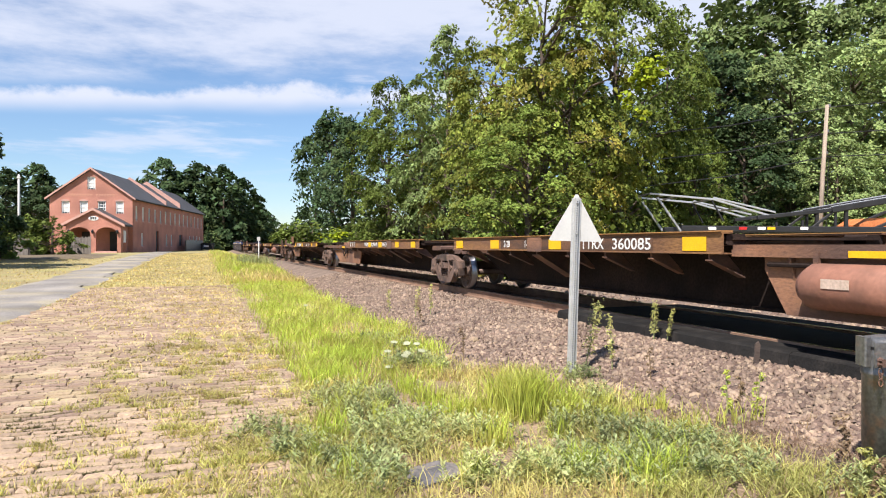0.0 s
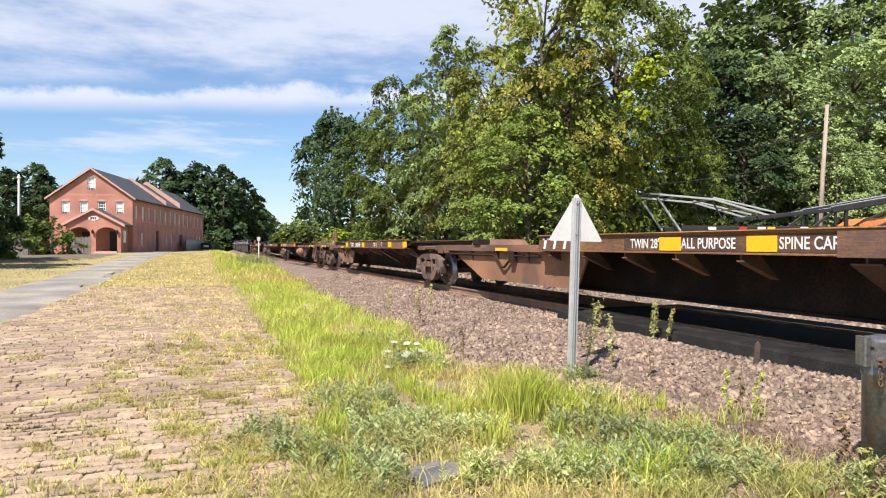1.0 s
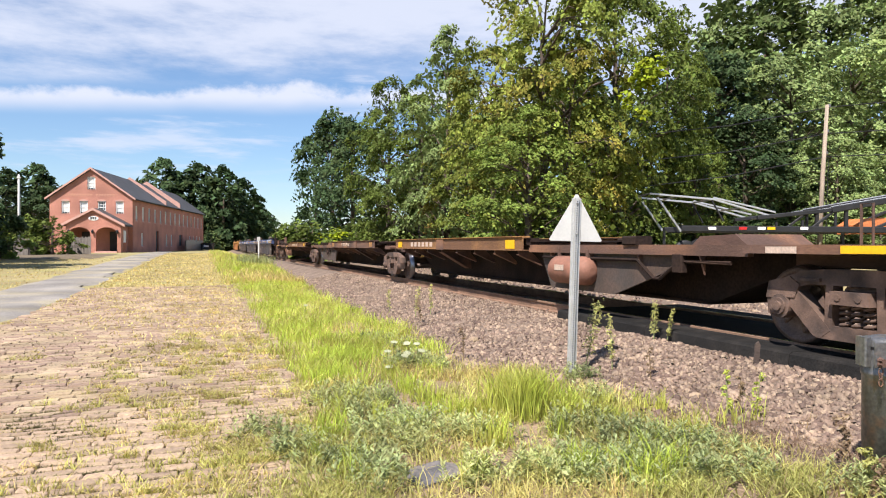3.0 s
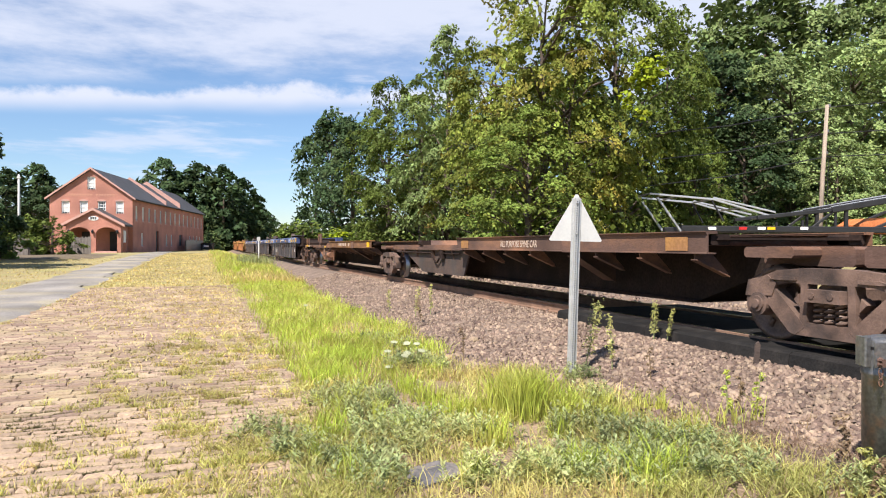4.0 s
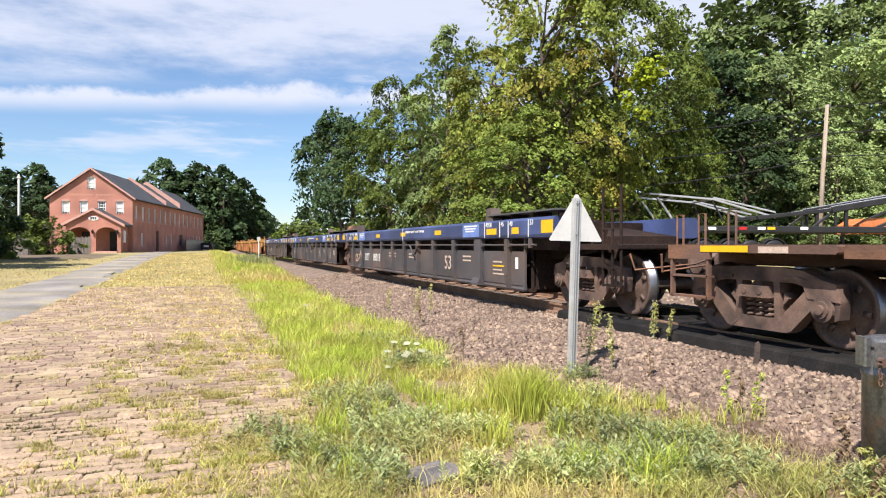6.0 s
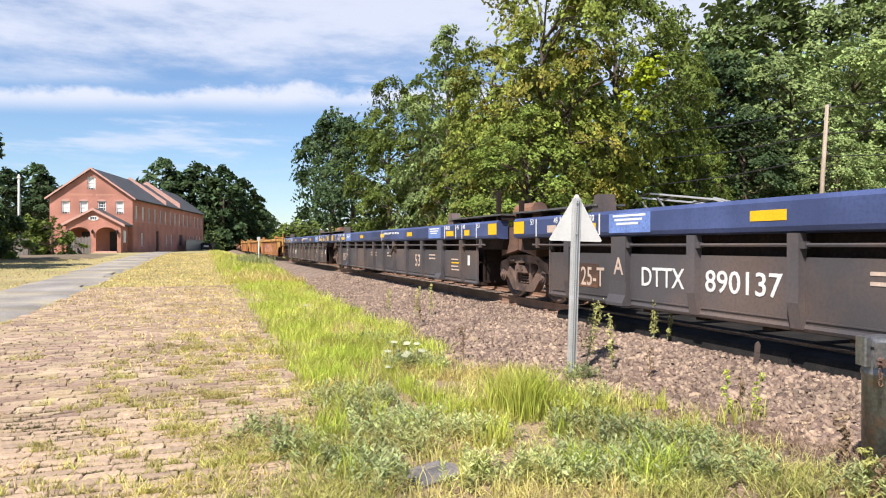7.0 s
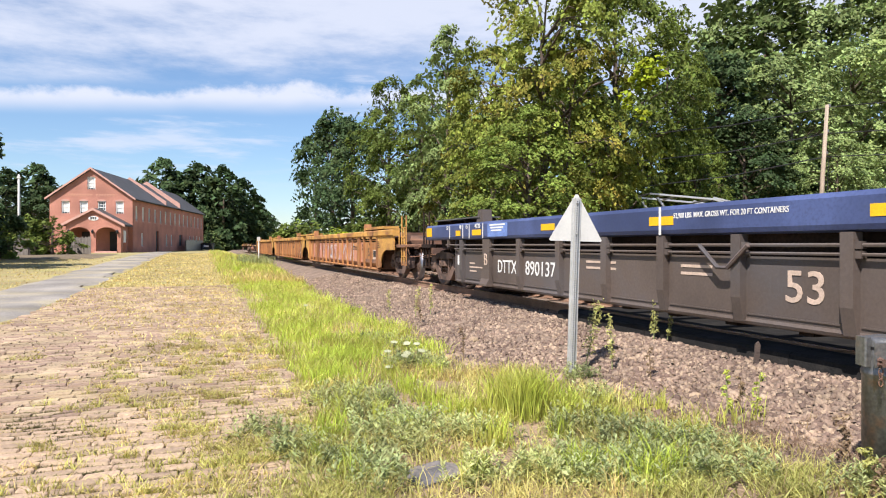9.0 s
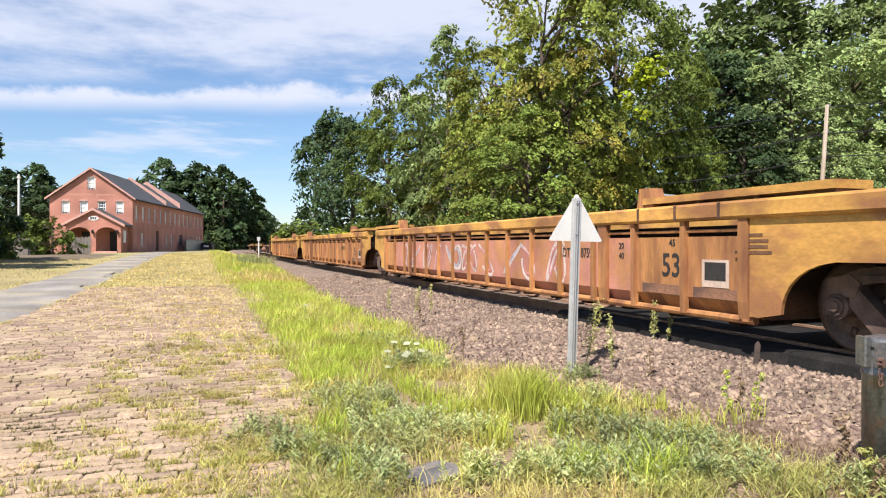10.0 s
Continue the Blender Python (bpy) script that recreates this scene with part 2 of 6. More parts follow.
gx = rows_of([(-1500, -200, 260), (-200, -40, 20), (-40, -8, 4), (-8, 3, 0.5), (3, 16, 0.25), (16, 60, 4), (60, 200, 20), (200, 1500, 260)])
gy = rows_of([(-600, -60, 90), (-60, -6, 6), (-6, 30, 0.75), (30, 120, 4), (120, 400, 20), (400, 2500, 300)])
rng = random.Random(5)
gv = []
for y in gy:
    for x in gx:
        bump = 0.02 * noise.noise((x * 1.3, y * 1.3, 0)) if -20 < x < 20 and -8 < y < 60 else 0
        gv.append((x, y, ground_z(x, y) + bump * (0.3 if x < 0.9 else 1)))
nx = len(gx)
gf = [(j * nx + i, j * nx + i + 1, (j + 1) * nx + i + 1, (j + 1) * nx + i) for j in range(len(gy) - 1) for i in range(nx - 1)]
ground_mesh = bpy.data.meshes.new("ground")
ground_mesh.from_pydata(gv, [], gf)
ground_mesh.materials.append(M_EARTH)
ground_mesh.materials.append(M_BALLAST)
ground_mesh.materials.append(M_JOINT)
ground_mesh.materials.append(M_SOIL)
for p in ground_mesh.polygons:
    cx, cy = p.center.x, p.center.y
    if verge_r(cy) - 0.1 + 0.3 * noise.noise((cx, cy * 0.7, 3)) < cx < 12.5 and cy < 300:
        p.material_index = 1
    elif 0.8 < cx < 5 and cy < 9:
        p.material_index = 3
    elif -3.5 < cx < 0.8 and cy < 14:
        p.material_index = 2
    p.use_smooth = True
ground = tagged(link("ground", ground_mesh), "dry grassy ground with a ballast shoulder along the track", "ground", kind="structure")


def strip(name, x0, x1, y0, y1, lift, mat, step=1.5, wobble=0.0):
    """A sheet that follows the ground, with thickness and ragged edges."""
    k = int((y1 - y0) / step)
    v, f = [], []
    for i in range(k + 1):
        y = y0 + (y1 - y0) * i / k
        for j in range(9):
            x = x0 + (x1 - x0) * j / 8
            if j in (0, 8):
                x += wobble * noise.noise((x, y * 0.6, 9)) + 0.5 * wobble * noise.noise((x, y * 2.1, 4))
            v.append((x, y, ground_z(x, y) + lift - (0.06 if j in (0, 8) else 0)))
    for i in range(k):
        f += [(i * 9 + j, i * 9 + j + 1, (i + 1) * 9 + j + 1, (i + 1) * 9 + j) for j in range(8)]
    me = bpy.data.meshes.new(name)
    me.from_pydata(v, [], f)
    me.materials.append(mat)
    for p in me.polygons:
        p.use_smooth = True
    return link(name, me)


tagged(strip("road", -6.0, -3.6, -6, 96, 0.045, M_ASPHALT, 0.8, 0.6), "narrow grey worn asphalt lane with ragged edges", "road", kind="structure")
tagged(strip("driveway", -34, -6.0, 56, 74, 0.03, M_JOINT, 1.0, 0.8), "pale gravel forecourt in front of the brick mill", "driveway", kind="structure")

# ---- railway track ----
near_rail, far_rail = TRACK_X - 0.7525, TRACK_X + 0.7525
rail_profile = [(-0.07, -0.172), (0.07, -0.172), (0.07, -0.16), (0.012, -0.145), (0.010, -0.045), (0.036, -0.035), (0.036, -0.006), (0.028, 0.0), (-0.028, 0.0), (-0.036, -0.006), (-0.036, -0.035), (-0.010, -0.045), (-0.012, -0.145), (-0.07, -0.16)]
track = tagged(new("railway_track"), "rusty steel rails on dark wooden ties in ballast", "railway track", kind="structure")
for rx in (near_rail, far_rail):
    g = Geo()
    g.prism([(a + rx, b + RAIL_Z) for a, b in rail_profile], "y", -60, 400)
    rail = part("rail", g, M_RAIL, track, "rusty rail with a polished head")
    rail.data.materials.append(M_RAILTOP)
    for p in rail.data.polygons:
        if p.normal.z > 0.9 and p.center.z > RAIL_Z - 0.003:
            p.material_index = 1
tie = Geo().box(-1.3, 1.3, -0.11, 0.11, -0.18, 0.0, 0.015).mesh("tie", M_TIE)
plate = Geo().box(-0.17, 0.17, -0.09, 0.09, 0.0, 0.018).mesh("tie_plate", M_RAIL)
for i in range(-6, 290):
    y = 0.3 + i * 0.52
    t = link("tie", tie, track, pose(TRACK_X + rng.uniform(-0.03, 0.03), y, RAIL_Z - 0.19, 0, 0, rng.uniform(-0.8, 0.8)))
    if 3 < y < 40:
        for rx in (near_rail, far_rail):
            link("tie_plate", plate, t, pose(rx - TRACK_X, 0, 0))

# crossing: rubber panels on both sides of the rails, from the road's edge on
crossing = tagged(new("level_crossing"), "black rubber crossing panels along both rails", "level crossing", kind="structure")
CROSS_Y = 10.35
for a, b, nm in ((near_rail - 0.42, near_rail - 0.06, "field_panel"), (near_rail + 0.10, far_rail - 0.10, "gauge_panel"), (far_rail + 0.06, far_rail + 0.62, "field_panel")):
    for k in range(4):
        y1 = CROSS_Y - k * 2.45
        g = Geo()
        low = 0.02 if nm == "gauge_panel" else 0.01
        if nm == "field_panel" and a < near_rail:
            g.prism([(a - 0.05, RAIL_Z - 0.34), (b, RAIL_Z - 0.30), (b, RAIL_Z - low - 0.04), (b - 0.03, RAIL_Z - low - 0.01), (b - 0.07, RAIL_Z - low - 0.03), (a + 0.04, RAIL_Z - low - 0.035), (a, RAIL_Z - low - 0.06)], "y", y1 - 2.44, y1)
        else:
            g.box(a, b, y1 - 2.44, y1, RAIL_Z - 0.2, RAIL_Z - low - 0.01, 0.02)
        part(nm, g, M_RUBBER, crossing)

# ---- brick mill ----
MILL_TURN = -(YAW - 8.9)
mx, my = plan((235 - 784) / 1200, 81)
MILL = pose(mx, my, 0.5, 0, 0, MILL_TURN)
W, LEN, EAVE, RIDGE = 9.2, 43.0, 6.6, 9.95       # heights from the mill's foot


def window_unit(w, h, parent, m, rows=2, blind=True, sill=True):
    """A sash window: frame, sill, panes and bars; local x to the right, z up, front at -y."""
    win = link("window", Geo().box(-w / 2, w / 2, 0.10, 0.13, 0, h).mesh("window", M_GLASS), parent, m)
    g = Geo()
    for a, b in ((-w / 2 - 0.02, -w / 2 + 0.09), (w / 2 - 0.09, w / 2 + 0.02)):
        g.box(a, b, -0.03, 0.12, 0, h)
    g.box(-w / 2 - 0.02, w / 2 + 0.02, -0.03, 0.12, h - 0.10, h + 0.02)
    g.box(-w / 2, w / 2, 0.02, 0.12, h * 0.5 - 0.04, h * 0.5 + 0.04)
    for k in (-1, 1):
        g.box(k * w / 6 - 0.02, k * w / 6 + 0.02, 0.05, 0.11, 0, h)
    for k in (0.25, 0.75):
        g.box(-w / 2, w / 2, 0.05, 0.11, h * k - 0.02, h * k + 0.02)
    part("frame", g, M_WHITE, win, "white painted sash frame")
    if blind:
        part("blind", Geo().box(-w / 2 + 0.05, w / 2 - 0.05, 0.075, 0.09, h * 0.12, h - 0.06), M_WHITE, win, "white blind")
    if sill:
        part("sill", Geo().box(-w / 2 - 0.12, w / 2 + 0.12, -0.1, 0.1, -0.14, 0, 0.02), M_PINKTRIM, win)
    return win


def wall_with_openings(g, length, z0, z1, openings, thick=0.35):
    """Wall along x from 0 to length, front at y 0; openings (x0, x1, z0, z1) go through it."""
    xs = sorted({0, length, *[o[0] for o in openings], *[o[1] for o in openings]})
    zs = sorted({z0, z1, *[o[2] for o in openings], *[o[3] for o in openings]})
    for i in range(len(xs) - 1):
        run = None
        for j in range(len(zs) - 1):
            cx, cz = (xs[i] + xs[i + 1]) / 2, (zs[j] + zs[j + 1]) / 2
            solid = not any(o[0] < cx < o[1] and o[2] < cz < o[3] for o in openings)
            if solid:
                run = [zs[j], zs[j + 1]] if run is None else [run[0], zs[j + 1]]
            if run and (not solid or j == len(zs) - 2):
                g.box(xs[i], xs[i + 1], 0, thick, run[0], run[1])
                run = None


def mill():
    root = tagged(new("brick_mill"), "long two-storey red brick mill with slate gable roof and arched porch", "building")
    root.matrix_basis = MILL
    # local: origin at the front right corner, -x along the front, +y along the side
    front = [(x - 0.45, x + 0.45, 4.75, 6.2) for x in (1.75, 3.75, 5.75, 7.75)]
    attic = (W / 2 - 0.45, W / 2 + 0.45, 7.6, 9.1)
    g = Geo()
    wall_with_openings(g, W, -0.6, 6.4, front)
    slope = (RIDGE - EAVE) / (W / 2)
    g.prism([(0, 6.4), (attic[0], 6.4), (attic[0], EAVE + slope * attic[0]), (0, EAVE)], "y", 0, 0.35)
    g.prism([(W, 6.4), (W, EAVE), (attic[1], EAVE + slope * (W - attic[1])), (attic[1], 6.4)], "y", 0, 0.35)
    g.box(attic[0], attic[1], 0, 0.35, 6.4, attic[2])
    g.prism([(attic[0], attic[3]), (attic[1], attic[3]), (attic[1], EAVE + slope * (W - attic[1])), (W / 2, RIDGE), (attic[0], EAVE + slope * attic[0])], "y", 0, 0.35)
    wf = part("front_wall", g, M_BRICK, root, "sunlit red brick gable wall", pose(-W, 0, 0), weld=True)
    for o in front:
        window_unit(0.9, 1.45, wf, pose((o[0] + o[1]) / 2, 0.1, o[2]), blind=abs(o[0] - 5.3) > 0.1)
        part("lintel", Geo().prism([(-0.5, 0), (0.5, 0), (0.46, 0.12), (0.2, 0.2), (-0.2, 0.2), (-0.46, 0.12)], "y", -0.04, 0.05), M_PINKTRIM, wf, m=pose((o[0] + o[1]) / 2, 0, o[3]))
    window_unit(0.9, 1.5, wf, pose(W / 2, 0.1, attic[2]))
    # faded painted lettering on the gable, too worn to read
    for k in range(17):
        if k != 9:
            part("lettering", Geo().box(0, 0.22, -0.012, 0, 0, 0.30), M_FADED, wf, m=pose(2.0 + k * 0.31, 0, 6.78))
    # side wall with two rows of windows and doors
    side = [(1.2 + 2.85 * i, 2.1 + 2.85 * i, 4.0, 5.75) for i in range(15)]
    side += [(x, x + 0.85, 0.9, 2.5) for x in (3.6, 16.0, 18.9, 31.5, 34.5, 37.2, 39.8)]
    doors = [(10.6, 12.0, -0.1, 2.9), (24.2, 26.4, 0.9, 2.6)]
    g = Geo()
    wall_with_openings(g, LEN, -0.6, EAVE, side + doors)
    ws = part("side_wall", g, M_BRICK, root, "shaded red brick side wall", pose(0, 0.002, 0, 0, 0, 90), weld=True)
    for o in side:
        window_unit(o[1] - o[0], o[3] - o[2], ws, pose((o[0] + o[1]) / 2, 0.08, o[2]), blind=rng.random() < 0.4)
    for o in doors:
        part("door", Geo().box(o[0], o[1], 0.2, 0.26, o[2], o[3]), M_DARK, ws, "dark doorway")
    part("back_wall", Geo().box(-W, 0, LEN, LEN + 0.35, -0.6, EAVE), M_BRICK, root)
    part("far_side_wall", Geo().box(-W, -W + 0.35, 0.35, LEN, -0.6, EAVE), M_BRICK, root)
    # roof: two slabs with thickness, rake boards and raised fire walls
    for s, nm in ((0, "roof_slope"), (1, "roof_slope")):
        a = [(0.35, EAVE - 0.25), (-W / 2, RIDGE), (-W / 2, RIDGE + 0.2), (0.35, EAVE - 0.05)] if s == 0 else [(-W - 0.35, EAVE - 0.25), (-W / 2, RIDGE), (-W / 2, RIDGE + 0.2), (-W - 0.35, EAVE - 0.05)]
        part(nm, Geo().prism(a, "y", -0.3, LEN + 0.5), M_ROOF, root, "dark slate roof slope")
    for s in (0, 1):
        e = 0.42 if s == 0 else -W - 0.42
        part("rake_board", Geo().prism([(e, EAVE - 0.28), (-W / 2, RIDGE + 0.02), (-W / 2, RIDGE + 0.24), (e, EAVE - 0.06)], "y", -0.36, -0.28), M_PINKTRIM, root, "faded pink rake board")
    for yy, hh in ((15.0, 0.55), (23.5, 0.75)):
        part("fire_wall", Geo().prism([(0.25, EAVE - 0.2), (-W / 2, RIDGE + 0.1), (-W - 0.25, EAVE - 0.2), (-W - 0.25, EAVE + hh), (-W / 2, RIDGE + hh), (0.25, EAVE + hh)], "y", yy, yy + 0.45), M_PINKTRIM, root, "raised brick fire wall with pale coping")
    part("gutter", Geo().tube([(0.42, -0.2, EAVE - 0.14), (0.42, LEN, EAVE - 0.14)], 0.07), M_DARK, root)
    # porch
    px0, px1, pd = -6.4, -0.5, 2.8
    g = Geo()
    c1, c2, rr = -4.95, -2.05, 1.15

    def arch(cx):
        return [(cx + rr * math.cos(a), 2.3 + 0.75 * math.sin(a)) for a in (math.pi * k / 12 for k in range(13))]

    top = 3.45
    g.prism([(px0, -0.5), (c1 - rr, -0.5), *reversed(arch(c1)), (c1 + rr, top - 0.2), (c1 + rr, top), (px0, top)][:2] + [(c1 - rr, 2.3), (c1 - rr, top), (px0, top)], "y", -pd, -pd + 0.4)
    for cx in (c1, c2):
        pts = arch(cx)
        for a, b in zip(pts[:-1], pts[1:]):
            g.prism([b, a, (a[0], top), (b[0], top)], "y", -pd, -pd + 0.4)
    g.box(c1 + rr, c2 - rr, -pd, -pd + 0.4, -0.5, top)
    g.box(c2 + rr, px1, -pd, -pd + 0.4, -0.5, top)
    pm = (px0 + px1) / 2
    g.prism([(px0, top), (px1, top), (pm, top + 1.6)], "y", -pd, -pd + 0.4)
    for a in (px0, px1 - 0.4):
        g.box(a, a + 0.4, -pd + 0.4, -0.002, 2.0, top)
        g.box(a, a + 0.4, -pd + 0.4, -2.0, -0.5, 2.0)
        g.box(a, a + 0.4, -0.6, -0.002, -0.5, 2.0)
    part("porch", g, M_BRICK, root, "brick porch with two round arches")
    for s in (0, 1):
        e = px1 + 0.5 if s == 0 else px0 - 0.5
        part("porch_roof", Geo().prism([(e, top - 0.28), (pm, top + 1.63), (pm, top + 1.8), (e, top - 0.08)], "y", -pd - 0.25, 0.0), M_ROOF, root, "dark slate porch roof")
        part("porch_rake", Geo().prism([(e, top - 0.36), (pm, top + 1.53), (pm, top + 1.82), (e, top - 0.06)], "y", -pd - 0.31, -pd - 0.25), M_PINKTRIM, root)
    part("house_plate", Geo().prism([(0.55 * math.cos(a) + pm, 0.26 * math.sin(a) + top + 0.62) for a in (2 * math.pi * k / 16 for k in range(16))], "y", -pd - 0.04, -pd - 0.001), M_WHITE, root, "white oval plate with dark bars")
    for k in (-1, 0, 1):
        part("plate_bar", Geo().box(pm + k * 0.24 - 0.08, pm + k * 0.24 + 0.08, -pd - 0.055, -pd - 0.04, top + 0.48, top + 0.78), M_DARK, root)
    for cx in (c1 - 0.1, c2 + 0.1):
        part("porch_door", Geo().box(cx - 0.6, cx + 0.6, -0.07, -0.012, 0.3, 2.6), M_DARK, root, "dark door inside the porch")
    for k in range(3):
        part("step", Geo().box(c2 - 1.2, c2 + 1.2, -pd - 0.3 - 0.3 * k, -pd - 0.02 if k == 0 else -pd - 0.3 * k, -0.5, 0.3 - 0.15 * k), M_PINKTRIM, root, "stone step")
        part("step", Geo().box(c1 - 1.2, c1 + 1.2, -pd - 0.3 - 0.3 * k, -pd - 0.02 if k == 0 else -pd - 0.3 * k, -0.5, 0.3 - 0.15 * k), M_PINKTRIM, root, "stone step")
    for cx in (px0 + 0.35, (c1 + c2) / 2, px1 - 0.35):
        part("porch_lamp", Geo().lathe([(0, 0.03), (0.06, 0.12), (0.35, 0.16), (0.42, 0.05), (0.5, 0.02)], False, 8), M_DARK, root, "small dark wall lantern", pose(cx, -pd - 0.2, 2.3))
    part("notice_board", Geo().box(px1 + 0.01, px1 + 0.05, -1.9, -1.0, 1.3, 2.7), M_WHITE, root)
    return root


mill()

# ---- trees ----
M_LEAF = {}
for nm, c in (("maple", (0.168, 0.200, 0.036)), ("green", (0.140, 0.185, 0.037)), ("pale", (0.22, 0.285, 0.10)), ("oak", (0.14, 0.19, 0.062)), ("dark", (0.050, 0.082, 0.032)), ("hill", (0.225, 0.29, 0.105)), ("lime", (0.30, 0.36, 0.02)), ("rust", (0.17, 0.11, 0.03))):
    M_LEAF[nm] = material("leaf_" + nm, c, 0.6, scale=0.35, fine=2.0, vary=(0.62, 1.38), island=0.4, rnd=0.25, tint=(0.34, 0.20, 0.045) if nm == "maple" else (0.20, 0.17, 0.03), tint_amount=0.55 if nm == "maple" else 0.15, tint_scale=0.28, tint_lo=0.50, tint_hi=0.70, bump=0, translucent=0.19, spec=0.12)


def leaves(rs, centres, radii, per, size, flat=0.6, ratio=0.36):
    """Small folded leaves in clumps: arrays of corners."""
    n = len(centres) * per
    c = np.repeat(centres, per, axis=0)
    r = np.repeat(radii, per)
    d = rs.normal(size=(n, 3))
    d /= np.linalg.norm(d, axis=1)[:, None]
    rad = r * rs.uniform(0.35, 1.0, n) ** 0.5
    p = c + d * rad[:, None] * np.array([1, 1, flat])
    nrm = d * 0.55 + rs.normal(size=(n, 3)) * 0.4 + np.array([0, 0, 0.25]) + np.array(sun_dir) * 0.95
    nrm /= np.linalg.norm(nrm, axis=1)[:, None]
    a = np.cross(nrm, rs.normal(size=(n, 3)))
    a /= np.linalg.norm(a, axis=1)[:, None] + 1e-9
    b = np.cross(nrm, a)
    s = size * rs.uniform(0.6, 1.3, n)
    a, b = a * (s * ratio)[:, None], b * s[:, None]
    fold = nrm * (s * 0.15)[:, None]
    v = np.stack([p - b * 0.5, p + a + fold - b * 0.05, p + b * 0.5, p - a + fold - b * 0.05], axis=1).reshape(-1, 3)
    return v


def crown_width(u, peak):
    return (0.70 + 0.30 * u / 0.35) if u < 0.35 else max(0.03, 1 - ((u - 0.35) / 0.65) ** 2.1) ** (0.62 * peak)


def crown_sprays(rs, h, base, rx, n, peak=1.0, layered=0.0, per_bough=9, spread=0.85):
    """Leafy sprays gathered on boughs that stand out of an uneven dome, with gaps between the boughs."""
    lobes = [(rs.uniform(0, 2 * math.pi), rs.uniform(0.1, 0.95), rs.uniform(0.10, 0.26)) for k in range(13)]
    out, ways = [], []
    tiers = np.linspace(0.03, 0.95, 9)
    while len(out) < n:
        u = rs.uniform(0, 1)
        if layered and rs.uniform() < layered:
            u = min(0.99, max(0.0, tiers[rs.integers(len(tiers))] + rs.normal() * 0.014))
        w = crown_width(u, peak)
        if rs.uniform() > w + 0.34:
            continue
        a = rs.uniform(0, 2 * math.pi)
        f = 0.84
        for la, lu, lw in lobes:
            da = math.atan2(math.sin(a - la), math.cos(a - la))
            f += lw * math.exp(-(da / 0.45) ** 2 - ((u - lu) / 0.14) ** 2)
        q = rx * w * f * (1 - 0.30 * rs.uniform() ** 1.3)
        c = np.array((q * math.cos(a), q * math.sin(a), base + (h - base) * u))
        way = np.array((math.cos(a), math.sin(a), 0.0))
        side = np.array((-way[1], way[0], 0.0))
        size = spread * rs.uniform(0.55, 1.3) * (0.55 + 0.45 * w)
        for k in range(per_bough):
            g1, g2, g3 = rs.normal(size=3) * size * np.array((0.55, 0.60, 0.24))
            out.append(c + way * g1 + side * g2 + np.array((0, 0, g3 - 0.30 * g1)))
            ways.append(way + side * (g2 * 0.5 / size))
    return np.array(out), np.array(ways)


def spray_leaves(rs, centres, ways, per, size, reach):
    """Flat drooping fans of folded leaves, each fan lying outward from the stem."""
    n = len(centres) * per
    tilt = np.repeat(rs.normal(size=(len(centres), 3)) * 0.26, per, axis=0)
    way = np.repeat(ways, per, axis=0)
    c = np.repeat(centres, per, axis=0)
    big = np.repeat(rs.uniform(0.6, 1.3, len(centres)), per) * reach
    nrm = np.array([0, 0, 0.78]) + way * 0.60 + tilt
    nrm /= np.linalg.norm(nrm, axis=1)[:, None]
    e1 = way - nrm * np.sum(way * nrm, axis=1)[:, None]
    e1 /= np.linalg.norm(e1, axis=1)[:, None]
    e2 = np.cross(nrm, e1)
    rho, th = rs.uniform(0, 1, n) ** 0.6, rs.uniform(0, 2 * math.pi, n)
    p = c + e1 * (big * rho * np.cos(th))[:, None] + e2 * (big * 0.72 * rho * np.sin(th))[:, None]
    p = p + nrm * (rs.normal(size=n) * 0.10 * reach)[:, None]
    p[:, 2] -= 0.32 * reach * rho ** 2
    ln = nrm + rs.normal(size=(n, 3)) * 0.5
    ln /= np.linalg.norm(ln, axis=1)[:, None]
    a = np.cross(ln, rs.normal(size=(n, 3)))
    a /= np.linalg.norm(a, axis=1)[:, None] + 1e-9
    b = np.cross(ln, a)
    sz = size * rs.uniform(0.55, 1.35, n)
    a, b, fold = a * (sz * 0.38)[:, None], b * sz[:, None], ln * (sz * 0.12)[:, None]
    return np.stack([p - b * 0.5, p + a - fold - b * 0.05, p + b * 0.5, p - a - fold - b * 0.05], axis=1).reshape(-1, 3)


